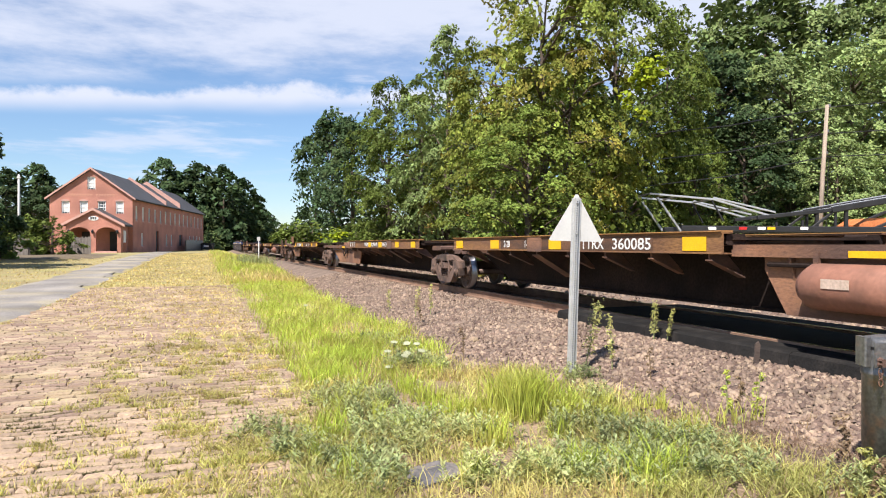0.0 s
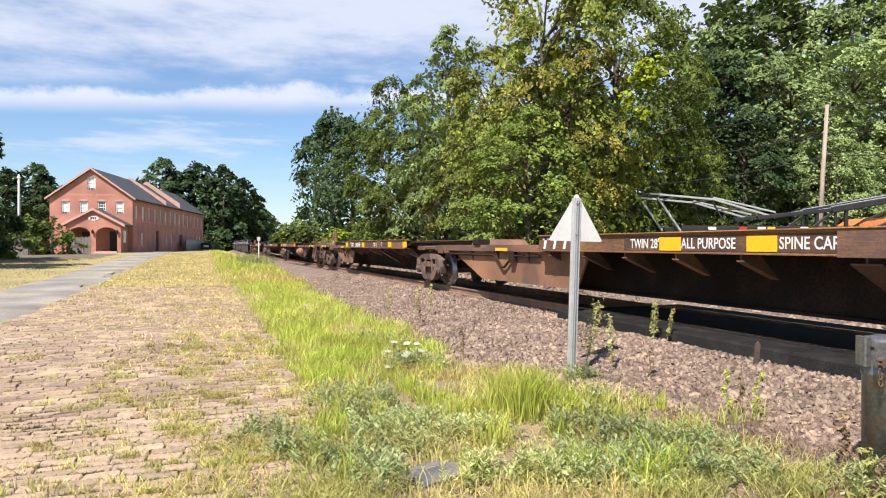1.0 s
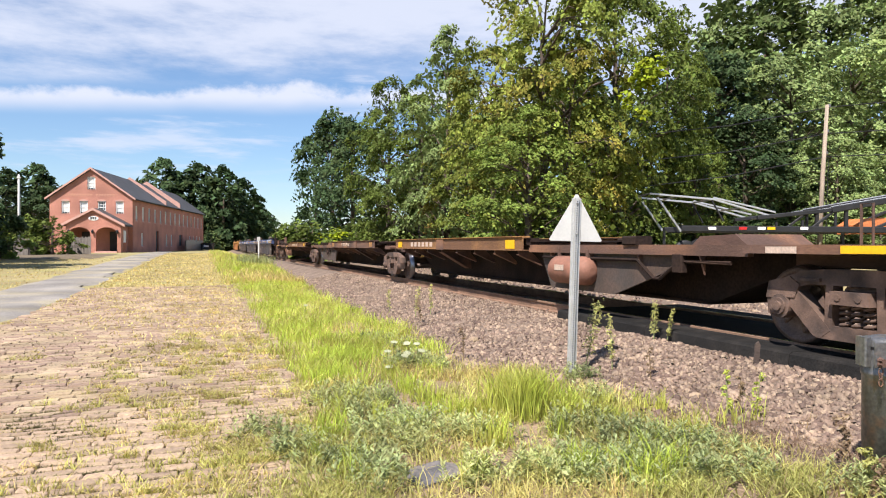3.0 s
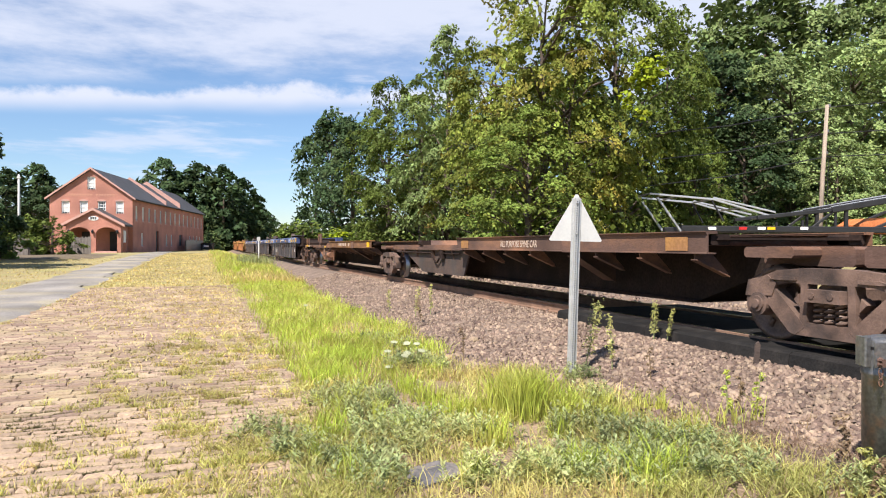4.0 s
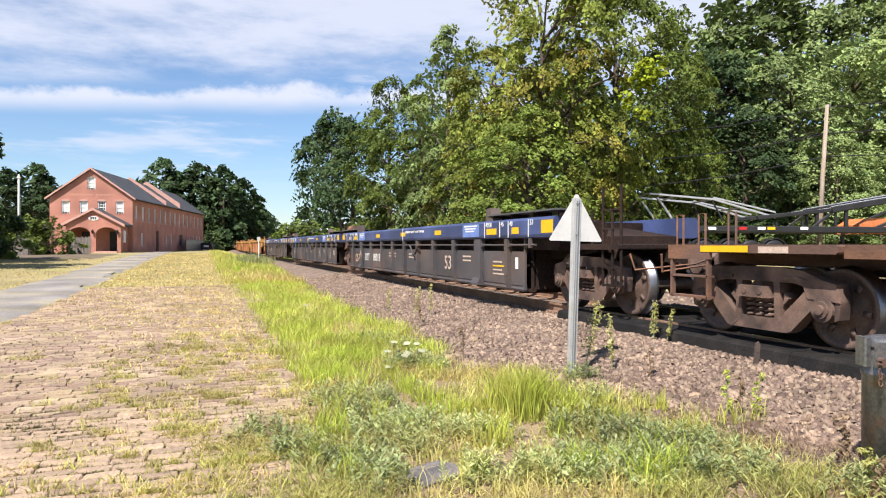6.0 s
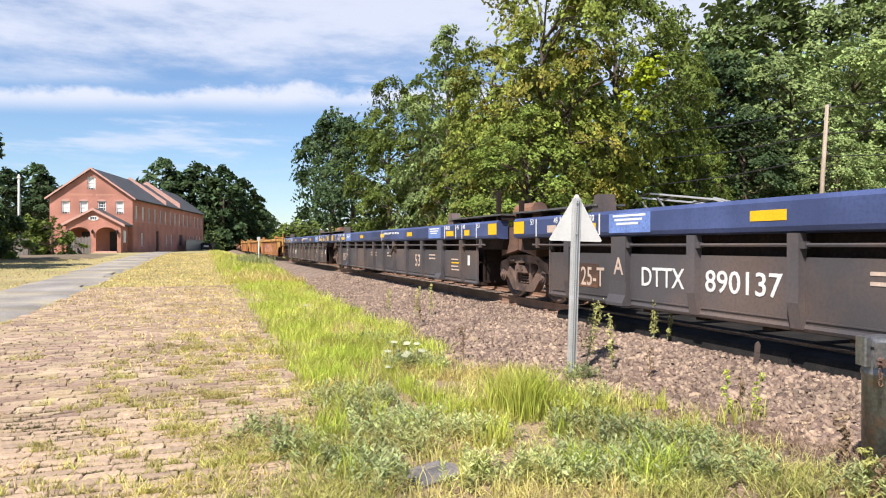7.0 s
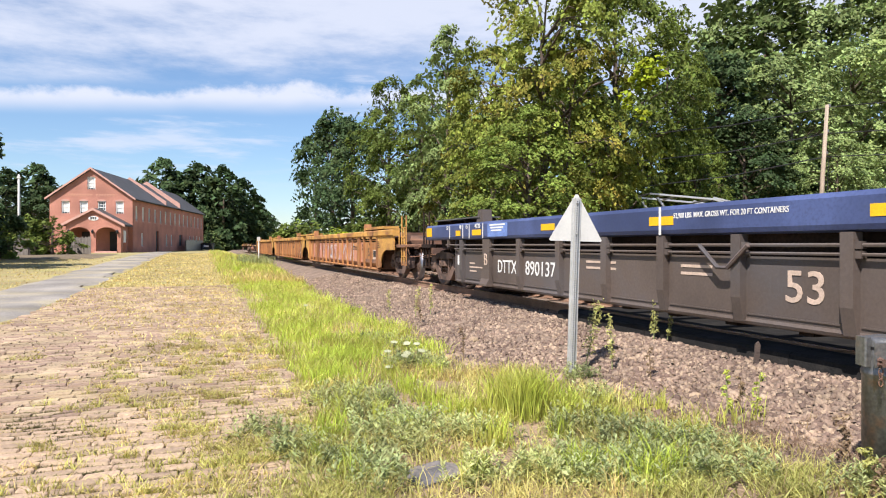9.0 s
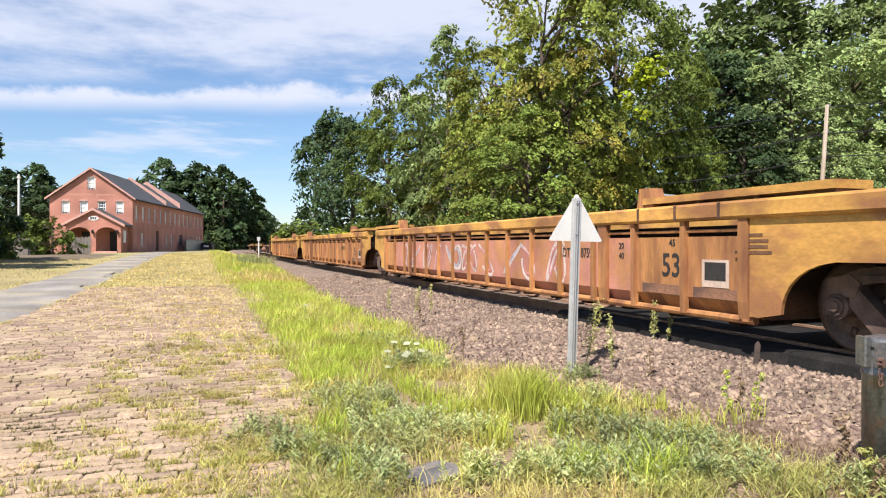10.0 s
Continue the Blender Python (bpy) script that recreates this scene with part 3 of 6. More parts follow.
def tree_meshes(seed, h, rx, base, leaf, n=500, per=30, size=0.22, reach=0.6, peak=1.0, layered=0.0, core=1200, spread=0.85):
    rs = np.random.default_rng(seed)
    pts, ways = crown_sprays(rs, h, base, rx, n, peak, layered, 13, spread)
    v = spray_leaves(rs, pts, ways, per, size, reach)
    if core:        # leaves inside the crown
        inner, _ = crown_sprays(rs, base + (h - base) * 0.97, base, rx * 0.64, int(core * 1.4), peak, 0, 3, spread)
        v = np.concatenate([v, leaves(rs, inner, np.full(len(inner), 0.3), 1, size * 1.75)])
    crown = fast_mesh("crown", v, np.arange(len(v)), 4, leaf)
    g = Geo()
    r0 = 0.018 * h + 0.06
    lean = rs.normal(size=2) * 0.02 * h
    g.tube([(0, 0, -0.4), (0, 0, h * 0.1), (lean[0] * 0.4, lean[1] * 0.4, h * 0.45), (lean[0], lean[1], h * 0.78)], [r0 * 1.3, r0, r0 * 0.6, 0.015], 9)
    for k in range(0, len(pts), max(4, len(pts) // 40)):
        p = pts[k] * 0.96
        f = max(0.08, min(0.8, p[2] / h - rs.uniform(0.10, 0.25)))
        g.tube([(lean[0] * f, lean[1] * f, h * f), (p[0] * 0.5, p[1] * 0.5, (h * f + p[2]) / 2 + 0.02 * h), tuple(p * 0.9)], [r0 * 0.26, r0 * 0.14, 0.008], 4)
    return g.mesh("trunk", M_BARK, True), crown


TREE_CACHE = {}


def tree(kind, depth, side_px, top_px, turn=0, label="", name="tree", wide=1.0, group="", base_z=None):
    """Puts a tree of a kind so that it stands at that depth and its top reaches that line of sight."""
    x, y = plan((side_px - 784) / 1200, depth)
    z = ground_z(x, y) if base_z is None else base_z
    h = EYE[2] + (434 - top_px) / 1200 * depth - z
    trunk, crown, h0 = TREE_CACHE[kind]
    root = tagged(new(name), label, "tree", group)
    root.matrix_basis = pose(x, y, z, 0, 0, turn) @ Matrix.Diagonal((h / h0 * wide, h / h0 * wide, h / h0, 1))
    link("trunk", trunk, root)
    link("crown", crown, root)
    return root


for key, seed, h, rx, base, leaf, kw in (
        ("maple", 1, 14, 5.6, 0.3, "maple", dict(n=990, per=30, size=0.165, reach=0.42, core=1900)),
        ("maple_b", 2, 14, 5.0, 0.3, "green", dict(n=880, per=30, size=0.165, reach=0.42, peak=1.2, core=1700)),
        ("pale", 14, 15, 4.7, 0.3, "pale", dict(n=700, per=26, size=0.19, reach=0.45, peak=1.6, core=1600)),
        ("oak", 3, 15, 5.3, 0.3, "oak", dict(n=560, per=22, size=0.27, reach=0.55, core=1300)),
        ("oak_dark", 13, 15, 5.3, 0.3, "dark", dict(n=560, per=18, size=0.30, reach=0.6, core=1300, spread=1.0)),
        ("hill", 4, 16, 6.4, 0.6, "hill", dict(n=720, per=26, size=0.24, reach=0.62, layered=0.75, core=1500, spread=1.1)),
        ("dark", 5, 16, 7.2, 0.2, "dark", dict(n=400, per=13, size=0.60, reach=0.95, core=900, spread=1.3)),
        ("shrub", 6, 3.0, 1.7, 0.0, "green", dict(n=90, per=22, size=0.17, reach=0.34, spread=0.3, core=150)),
        ("shrub_dark", 7, 3.5, 2.0, 0.0, "oak", dict(n=90, per=22, size=0.20, reach=0.4, spread=0.3, core=150)),
        ("shrub_lime", 8, 2.0, 1.2, 0.0, "lime", dict(n=60, per=22, size=0.14, reach=0.26, spread=0.3, core=80)),
        ("shrub_rust", 9, 3.5, 1.8, 0.0, "rust", dict(n=80, per=22, size=0.17, reach=0.36, spread=0.3, core=120))):
    t_, c_ = tree_meshes(seed, h, rx, base, M_LEAF[leaf], **kw)
    TREE_CACHE[key] = (t_, c_, h)

G1 = "woodland edge behind the track"
for kind, depth, px, top, turn, *wd in (
        ("maple", 27, 965, -130, 0, 0.74), ("maple_b", 33, 1090, -130, 80, 0.76), ("maple", 27, 1005, 60, 140, 0.80), ("maple_b", 37, 1180, 30, 215, 0.74), ("pale", 36, 790, 44, 200, 0.78), ("maple", 33, 875, 80, 30, 0.80), ("maple_b", 24.5, 935, 180, 60, 1.2), ("maple_b", 35, 1150, 175, 310, 0.9), ("maple_b", 35.5, 1230, 215, 60, 0.85),
        ("maple_b", 44, 688, 130, 300, 0.72), ("maple_b", 41, 745, 160, 20, 0.95), ("oak_dark", 58, 625, 206, 20, 0.85), ("oak_dark", 66, 590, 196, 70, 0.80), ("oak_dark", 70, 560, 228, 170, 0.68), ("oak", 40, 935, 110, 250), ("oak", 44, 825, 150, 100), ("dark", 50, 1010, 130, 40), ("dark", 56, 880, 190, 160), ("dark", 60, 770, 240, 220)):
    tree(kind, depth, px, top, turn, "tall broadleaf tree in full late-summer leaf", group=G1, wide=wd[0] if wd else 1.0)
for kind, depth, px, top, turn in (
        ("oak_dark", 44, 1275, 85, 0), ("hill", 42, 1400, 90, 60), ("hill", 43, 1510, 60, 120), ("hill", 46, 1610, 30, 180), ("oak", 62, 1275, -10, 230), ("oak", 60, 1350, -60, 290),
        ("hill", 60, 1460, -70, 350), ("oak", 60, 1570, -70, 30), ("hill", 38, 1480, 225, 10), ("oak_dark", 37, 1320, 190, 80), ("hill", 40, 1600, 210, 130), ("oak_dark", 42, 1385, 240, 40)):
    tree(kind, depth, px, top, turn, "pale green tree on the wooded bank", group="trees on the bank")
for kind, depth, px, top, turn in (
        ("dark", 135, 285, 283, 0), ("dark", 138, 345, 290, 60), ("dark", 138, 395, 296, 120), ("dark", 148, 432, 318, 180), ("dark", 165, 452, 352, 240), ("dark", 200, 476, 378, 300), ("dark", 120, 60, 292, 20), ("dark", 110, 10, 300, 90), ("dark", 92, 80, 335, 200), ("dark", 260, 520, 392, 40), ("dark", 300, 548, 392, 140),
        ("dark", 46, -75, 235, 140), ("dark", 33, -225, 60, 30), ("dark", 40, -190, 110, 30), ("dark", 150, 375, 335, 10), ("dark", 150, 415, 345, 70), ("dark", 155, 448, 372, 130), ("dark", 160, 475, 398, 190), ("dark", 60, -30, 330, 250)):
    tree(kind, depth, px, top, turn, "dark green dense tree near the mill", group="trees round the mill")
rs_ = random.Random(11)
G2 = "shrubs along the far side of the track"
for k in range(36):
    px = 525 + k * 16.5 + rs_.uniform(-6, 6)
    far = 62 - 36 * min(1, (px - 525) / 420) + rs_.uniform(-1.5, 1.5)
    kind = rs_.choice(("shrub", "shrub_dark", "shrub_dark", "shrub", "shrub_lime")) if not 690 < px < 900 else rs_.choice(("shrub_rust", "shrub_dark", "shrub_dark"))
    top = 392 + rs_.uniform(-22, 16) if kind != "shrub_lime" else 398 + rs_.uniform(0, 14)
    lab = {"shrub": "leafy green shrub at the wood's edge", "shrub_dark": "dark green shrub at the wood's edge", "shrub_lime": "bright lime green low shrub", "shrub_rust": "brownish turning shrub with dry leaves"}[kind]
    s_ = tree(kind, far, px, top, rs_.uniform(0, 360), lab, "shrub", 1.25, G2)
    s_["category"] = "shrub"
for px, depth, top in ((62, 64, 385), (92, 63, 380), (45, 66, 378), (2, 50, 380), (112, 64, 405)):
    s_ = tree("shrub", depth, px, top, px * 7, "round green bush beside the mill's fence", "bush", 1.1, "bushes by the mill")
    s_["category"] = "bush"
for k in range(9):
    s_ = tree("shrub_dark", 128 + 5 * k, 372 + 16 * k, 405 + rs_.uniform(-8, 8), 40 * k, "dark shrub below the trees past the mill", "shrub", 1.5, "shrubs past the mill")
    s_["category"] = "shrub"
for k in range(14):
    s_ = tree("shrub_dark", 36 + 2 * (k % 3), 1115 + 37 * k, 372 + rs_.uniform(-14, 14), 50 * k, "dark green thicket behind the parked trailer", "shrub", 1.25, "thicket behind the trailer")
    s_["category"] = "shrub"
# a spray of yellowing leaves on the tall maple
host = [o for o in bpy.data.objects if o.name.startswith("tree") and o.parent is None][1]
rs2 = np.random.default_rng(8)
cl2 = []
for side, up, n2 in ((1140, 128, 6), (1150, 150, 5), (1120, 175, 4), (1165, 120, 3), (700, 210, 0)):
    for k in range(n2):
        ax_, ay_ = plan((side + rs2.normal() * 9 - 784) / 1200, 23.6 + rs2.normal() * 0.3)
        cl2.append((ax_, ay_, 1.5 + (434 - up + rs2.normal() * 12) / 1200 * 23.6))
v2 = leaves(rs2, np.array(cl2), rs2.uniform(0.2, 0.4, len(cl2)), 40, 0.2)
spray = link("yellow_leaves", fast_mesh("yellow_leaves", v2, np.arange(len(v2)), 4, M_LEAF["lime"]), host, None, "yellow-green turning leaves")
spray.matrix_parent_inverse = host.matrix_basis.inverted()

# ---- the train ----
SPEED = 16.5
MOVING, SPINNING = [], []
RUST = (0.235, 0.115, 0.062)
M_RUSTBROWN = material("rusty_brown_steel", (0.125, 0.072, 0.053), 0.85, 0.0, scale=1.4, vary=(0.65, 1.3), fine=30, tint=RUST, tint_amount=0.85, tint_scale=1.3, bump=0.25, stretch=(1, 0.6, 1.4), fine_amt=0.13)
M_SILL = material("faded_sill_paint", (0.15, 0.075, 0.04), 0.8, 0.0, scale=0.9, fine=26, tint=(0.31, 0.155, 0.05), tint_amount=0.6, tint_scale=1.1, bump=0.25, stretch=(1, 0.5, 2))
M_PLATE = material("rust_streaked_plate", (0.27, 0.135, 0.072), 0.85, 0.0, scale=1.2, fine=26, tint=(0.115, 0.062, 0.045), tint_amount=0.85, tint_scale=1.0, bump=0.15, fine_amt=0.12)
M_DARKPLATE = material("dark_brown_plate", (0.062, 0.050, 0.043), 0.85, 0.0, scale=1.2, fine=26, tint=(0.11, 0.068, 0.048), tint_amount=0.7, tint_scale=1.6, bump=0.15, fine_amt=0.15)
M_TANK = material("reservoir_paint", (0.25, 0.115, 0.075), 0.7, scale=1.5, fine=24, tint=(0.13, 0.07, 0.05), tint_amount=0.6, tint_scale=2.5, bump=0.1, fine_amt=0.1)
M_SILLLIP = material("worn_yellow_lip", (0.40, 0.20, 0.06), 0.75, scale=1, fine=26, tint=(0.2, 0.1, 0.05), tint_amount=0.7, tint_scale=1.3)
# near-black base and tint: the shade under the cars is put into this colour
M_SPINE = material("shade_darkened_steel", (0.026, 0.018, 0.015), 0.95, 0.0, spec=0.12, scale=1.1, fine=26, tint=(0.05, 0.03, 0.022), tint_amount=0.6, tint_scale=1.3, bump=0.2)
M_TRUCK = material("truck_cast_steel", (0.165, 0.105, 0.078), 0.85, 0.05, scale=4, vary=(0.6, 1.3), fine=45, tint=(0.045, 0.034, 0.030), tint_amount=0.8, tint_scale=3.4, bump=0.25, fine_amt=0.12)
M_WHEEL = material("wheel_steel", (0.14, 0.095, 0.075), 0.6, 0.3, scale=6, fine=40)
M_TREAD = material("polished_tread", (0.26, 0.26, 0.28), 0.35, 1.0, scale=6, fine=40, vary=(0.9, 1.05), fine_amt=0.08, bump=0.03)
M_YELLOW = material("reflective_yellow", (0.80, 0.45, 0.01), 0.5, scale=4, fine=40, vary=(0.9, 1.05), fine_amt=0.08)
M_MARK = material("marking_white", (0.75, 0.74, 0.70), 0.6, scale=5, fine=40, vary=(0.8, 1.05), fine_amt=0.12, bump=0.03)
M_MARKTAN = material("marking_tan", (0.55, 0.42, 0.33), 0.65, scale=5, fine=40, vary=(0.8, 1.05), fine_amt=0.15, bump=0.03)
M_MARKBROWN = material("dark_band_paint", (0.075, 0.042, 0.028), 0.8, scale=1.2, fine=30, tint=(0.16, 0.075, 0.035), tint_amount=0.7, tint_scale=2.2, bump=0.2, stretch=(1, 0.6, 2))
M_MARKBLACK = material("marking_black", (0.03, 0.028, 0.026), 0.6, scale=5, fine=40)
M_WELLGREY = material("well_dark_grey", (0.075, 0.068, 0.070), 0.6, 0.0, scale=0.7, fine=28, tint=(0.13, 0.09, 0.07), tint_amount=0.7, tint_scale=0.8, bump=0.06, rnd=0.12, fine_amt=0.08)
M_WELLBROWN = material("well_brown_grey", (0.105, 0.080, 0.066), 0.65, 0.0, scale=0.9, fine=28, tint=(0.075, 0.068, 0.068), tint_amount=0.8, tint_scale=0.9, bump=0.08, rnd=0.14, fine_amt=0.1)
M_WELLBLUE = material("well_blue", (0.042, 0.058, 0.135), 0.5, 0.0, scale=0.5, fine=30, tint=(0.08, 0.11, 0.25), tint_amount=0.6, tint_scale=0.7, bump=0.04, fine_amt=0.07)
M_BLUELIGHT = material("fresh_blue_patch", (0.14, 0.22, 0.48), 0.55, scale=3, fine=30)
M_ORANGE = material("well_orange", (0.43, 0.20, 0.070), 0.75, 0.0, scale=1.5, vary=(0.7, 1.2), fine=24, tint=(0.19, 0.075, 0.04), tint_amount=0.85, tint_scale=2.6, bump=0.12, rnd=0.18, fine_amt=0.16, stretch=(1, 1.6, 0.30))
M_ORANGETOP = material("chord_orange", (0.54, 0.29, 0.07), 0.7, 0.0, scale=1.1, vary=(0.75, 1.2), fine=24, tint=(0.24, 0.10, 0.05), tint_amount=0.85, tint_scale=1.9, bump=0.12, fine_amt=0.15, stretch=(1, 0.7, 1.5))
M_PINK = material("sprayed_pink_panel", (0.43, 0.19, 0.135), 0.7, 0.0, scale=1.4, fine=26, rnd=0.15, tint=(0.40, 0.19, 0.07), tint_amount=0.85, tint_scale=1.6, bump=0.05, fine_amt=0.08)
M_SPRAY = material("faded_spray", (0.52, 0.42, 0.38), 0.7, scale=3, fine=25)
M_SPRAYPINK = material("sprayed_rose", (0.46, 0.20, 0.19), 0.7, scale=3, fine=25)
M_SPRAYBLUE = material("sprayed_grey_blue", (0.33, 0.33, 0.38), 0.7, scale=3, fine=25)
M_BLACKSTEEL = material("black_steel", (0.022, 0.022, 0.024), 0.55, 0.1, scale=2, fine=30)

TEXT_CACHE = {}


def text_mesh(body, size, mat):
    key = (body, size, mat.name)
    if key not in TEXT_CACHE:
        cu = bpy.data.curves.new("lettering", "FONT")
        cu.body, cu.size, cu.extrude, cu.offset = body, size, 0.002, size * 0.008
        cu.resolution_u = 3
        ob = bpy.data.objects.new("lettering", cu)
        scene.collection.objects.link(ob)
        bpy.context.view_layer.update()
        me = bpy.data.meshes.new_from_object(ob.evaluated_get(bpy.context.evaluated_depsgraph_get()))
        bpy.data.objects.remove(ob)
        me.materials.clear()
        me.materials.append(mat)
        TEXT_CACHE[key] = me
    return TEXT_CACHE[key]


def lettering(body, height, x, y, z, mat, parent, widen=1.0, label="stencilled lettering"):
    """Writing on the side towards -x, read from +y to -y; height of capitals in metres."""
    m = Matrix(((0, 0, -1, x), (-widen, 0, 0, y), (0, 1, 0, z), (0, 0, 0, 1)))
    return link("lettering", text_mesh(body, height / 0.7, mat), parent, m, label)


BAR_CACHE = {}


def bar(x, y, z, w, h, mat, parent, name="marking"):
    key = (round(w, 3), round(h, 3), mat.name)
    if key not in BAR_CACHE:
        BAR_CACHE[key] = Geo().box(-0.003, 0.0, -w, 0, 0, h).mesh(name, mat)
    return link(name, BAR_CACHE[key], parent, pose(x - 0.001, y, z))


def wheelset_mesh(r):
    g = Geo()
    for s in (-1, 1):
        prof = [(0.68, 0.12), (0.68, r * 0.55), (0.69, r * 0.82), (0.685, r + 0.025), (0.715, r + 0.022), (0.73, r), (0.82, r - 0.006), (0.822, r * 0.86), (0.775, r * 0.80), (0.765, r * 0.45), (0.83, r * 0.30), (0.83, 0.12)]
        g.lathe([(s * a, b) for a, b in prof], True, 36)
    g.tube([(-1.0, 0, 0), (1.0, 0, 0)], 0.085, 12)
    for k in range(6):          # cast marks on the plate, which show the turning
        a = k * math.pi / 3
        for s in (-1, 1):
            g.box(s * 0.78 - 0.012, s * 0.78 + 0.012, -0.03, 0.03, r * 0.5, r * 0.72, m=Matrix.Rotation(a, 4, "X"))
    me = g.mesh("wheelset", M_WHEEL, True)
    me.materials.append(M_TREAD)
    for p in me.polygons:
        c = p.center
        if math.hypot(c.y, c.z) > r * 0.93:
            p.material_index = 1
    return me


def side_frame_mesh(k=1.0):
    g = Geo()
    x0, x1 = -1.07, -0.93
    P = lambda pts, a=x0, b=x1: g.prism([(y * k, z) for y, z in pts], "x", a, b)
    P([(-0.98, 0.55), (-0.50, 0.67), (0.50, 0.67), (0.98, 0.55), (1.0, 0.66), (0.62, 0.80), (0.3, 0.83), (-0.3, 0.83), (-0.62, 0.80), (-1.0, 0.66)])
    P([(-0.42, 0.13), (0.42, 0.13), (0.36, 0.27), (-0.36, 0.27)])
    for s in (-1, 1):
        P([(s * 1.06, 0.50), (s * 0.68, 0.52), (s * 0.62, 0.66), (s * 0.74, 0.74), (s * 1.02, 0.68)], x0 - 0.015, x1 + 0.01)
        P([(s * 1.06, 0.52), (s * 0.99, 0.52), (s * 0.99, 0.31), (s * 1.04, 0.33)])
        P([(s * 0.75, 0.55), (s * 0.65, 0.60), (s * 0.34, 0.31), (s * 0.26, 0.22), (s * 0.38, 0.13), (s * 0.46, 0.15), (s * 0.74, 0.42)], x0 - 0.004, x1 + 0.004)
        P([(s * 0.70, 0.70), (s * 0.58, 0.735), (s * 0.36, 0.735), (s * 0.36, 0.70), (s * 0.56, 0.695)], x0 - 0.03, x0)
        P([(s * 0.42, 0.50), (s * 0.36, 0.56), (s * 0.34, 0.42)], x0 + 0.02, x1)
        P([(s * 0.24, 0.26), (s * 0.33, 0.26), (s * 0.31, 0.68), (s * 0.23, 0.68)])
    P([(-0.22, 0.49), (0.22, 0.49), (0.20, 0.62), (-0.20, 0.62)], -1.15, -0.6)
    g.tube([(x0 - 0.05, -0.11, 0.56), (x0 - 0.09, -0.11, 0.56)], 0.035, 8)
    g.tube([(x0 - 0.05, 0.11, 0.56), (x0 - 0.09, 0.11, 0.56)], 0.035, 8)
    return g.mesh("side_frame", M_TRUCK)


def spring_mesh():
    g = Geo()
    pts = []
    for i in range(33):
        a = i / 32 * 4 * 2 * math.pi
        pts.append((0.055 * math.cos(a), 0.055 * math.sin(a), 0.265 + 0.225 * i / 32))
    g.tube(pts, 0.017, 5)
    return g.mesh("spring", M_TRUCK, True)


WHEELS = {0.419: wheelset_mesh(0.419), 0.47: wheelset_mesh(0.47)}
SIDE_FRAME = side_frame_mesh()
SPRING = spring_mesh()
BEARING = Geo().lathe([(-1.145, 0.025), (-1.145, 0.05), (-1.125, 0.055), (-1.125, 0.088), (-1.105, 0.092), (-1.10, 0.128), (-0.95, 0.132)], True, 18).mesh("bearing", M_TRUCK)
BEAM = Geo().box(-0.95, 0.95, -0.2, 0.2, 0.42, 0.66, 0.03).mesh("bolster", M_TRUCK)
SHOE = Geo().prism([(0.47, 0.25), (0.44, 0.60), (0.39, 0.60), (0.40, 0.25)], "x", -0.83, -0.70).mesh("brake_shoe", M_TRUCK)


def truck(parent, y, r=0.419):
    """A three-piece truck under a car: side frames, springs, bolster, wheelsets."""
    flip = Matrix.Rotation(math.pi, 4, "Z")
    base = pose(0, y, r - 0.419)
    for m in (base, base @ flip):
        sf = link("side_frame", SIDE_FRAME, parent, m)
        for k in (-0.13, 0.0, 0.13):
            link("spring", SPRING, sf, pose(-1.0, k, 0))
        for s in (-1, 1):
            link("bearing", BEARING, sf, pose(0, s * 0.864, 0.419))
    link("bolster", BEAM, parent, base)
    for s in (-1, 1):
        ws = link("wheelset", WHEELS[r], parent, pose(0, y + s * 0.864, r), "wheelset with polished treads")
        SPINNING.append((ws, (0, y + s * 0.864, r), r))
    link("brake_shoe", SHOE, parent, base)
    link("brake_shoe", SHOE, parent, base @ flip)


def coupler(parent, y, s):
    """Knuckle coupler, hoses and cut lever at a car's end; s points out of the car."""
    g = Geo()
    g.box(-0.09, 0.09, min(y, y + s * 0.75), max(y, y + s * 0.75), 0.72, 0.90, 0.03)
    g.box(-0.19, 0.17, min(y + s * 0.72, y + s * 0.98), max(y + s * 0.72, y + s * 0.98), 0.66, 0.96, 0.05)
    part("coupler", g, M_TRUCK, parent, "rusty knuckle coupler")
    part("brake_hose", Geo().tube([(-0.3, y + s * 0.3, 0.7), (-0.33, y + s * 0.55, 0.5), (-0.25, y + s * 0.8, 0.35), (-0.1, y + s * 0.98, 0.42)], 0.025, 6), M_BLACKSTEEL, parent)
    part("cut_lever", Geo().tube([(-1.25, y + s * 0.25, 0.95), (-1.2, y + s * 0.3, 0.72), (-0.3, y + s * 0.45, 0.8), (-0.1, y + s * 0.8, 0.95)], 0.015, 5), M_RUSTBROWN, parent)


def hand_brake(parent, x, y, z):
    part("brake_post", Geo().box(x - 0.05, x + 0.05, y - 0.17, y + 0.17, z, z + 0.60, 0.02), M_RUSTBROWN, parent, "rusty hand brake housing")
    g = Geo()
    pts = [(x - 0.08, y + 0.22 + 0.20 * math.cos(a), z + 0.40 + 0.20 * math.sin(a)) for a in (2 * math.pi * k / 20 for k in range(21))]
    g.tube(pts, 0.014, 6)
    for k in range(3):
        a = k * math.pi / 3
        g.tube([(x - 0.08, y + 0.22 - 0.2 * math.cos(a), z + 0.40 - 0.2 * math.sin(a)), (x - 0.08, y + 0.22 + 0.2 * math.cos(a), z + 0.40 + 0.2 * math.sin(a))], 0.01, 5)
    part("brake_wheel", g, M_RUSTBROWN, parent)


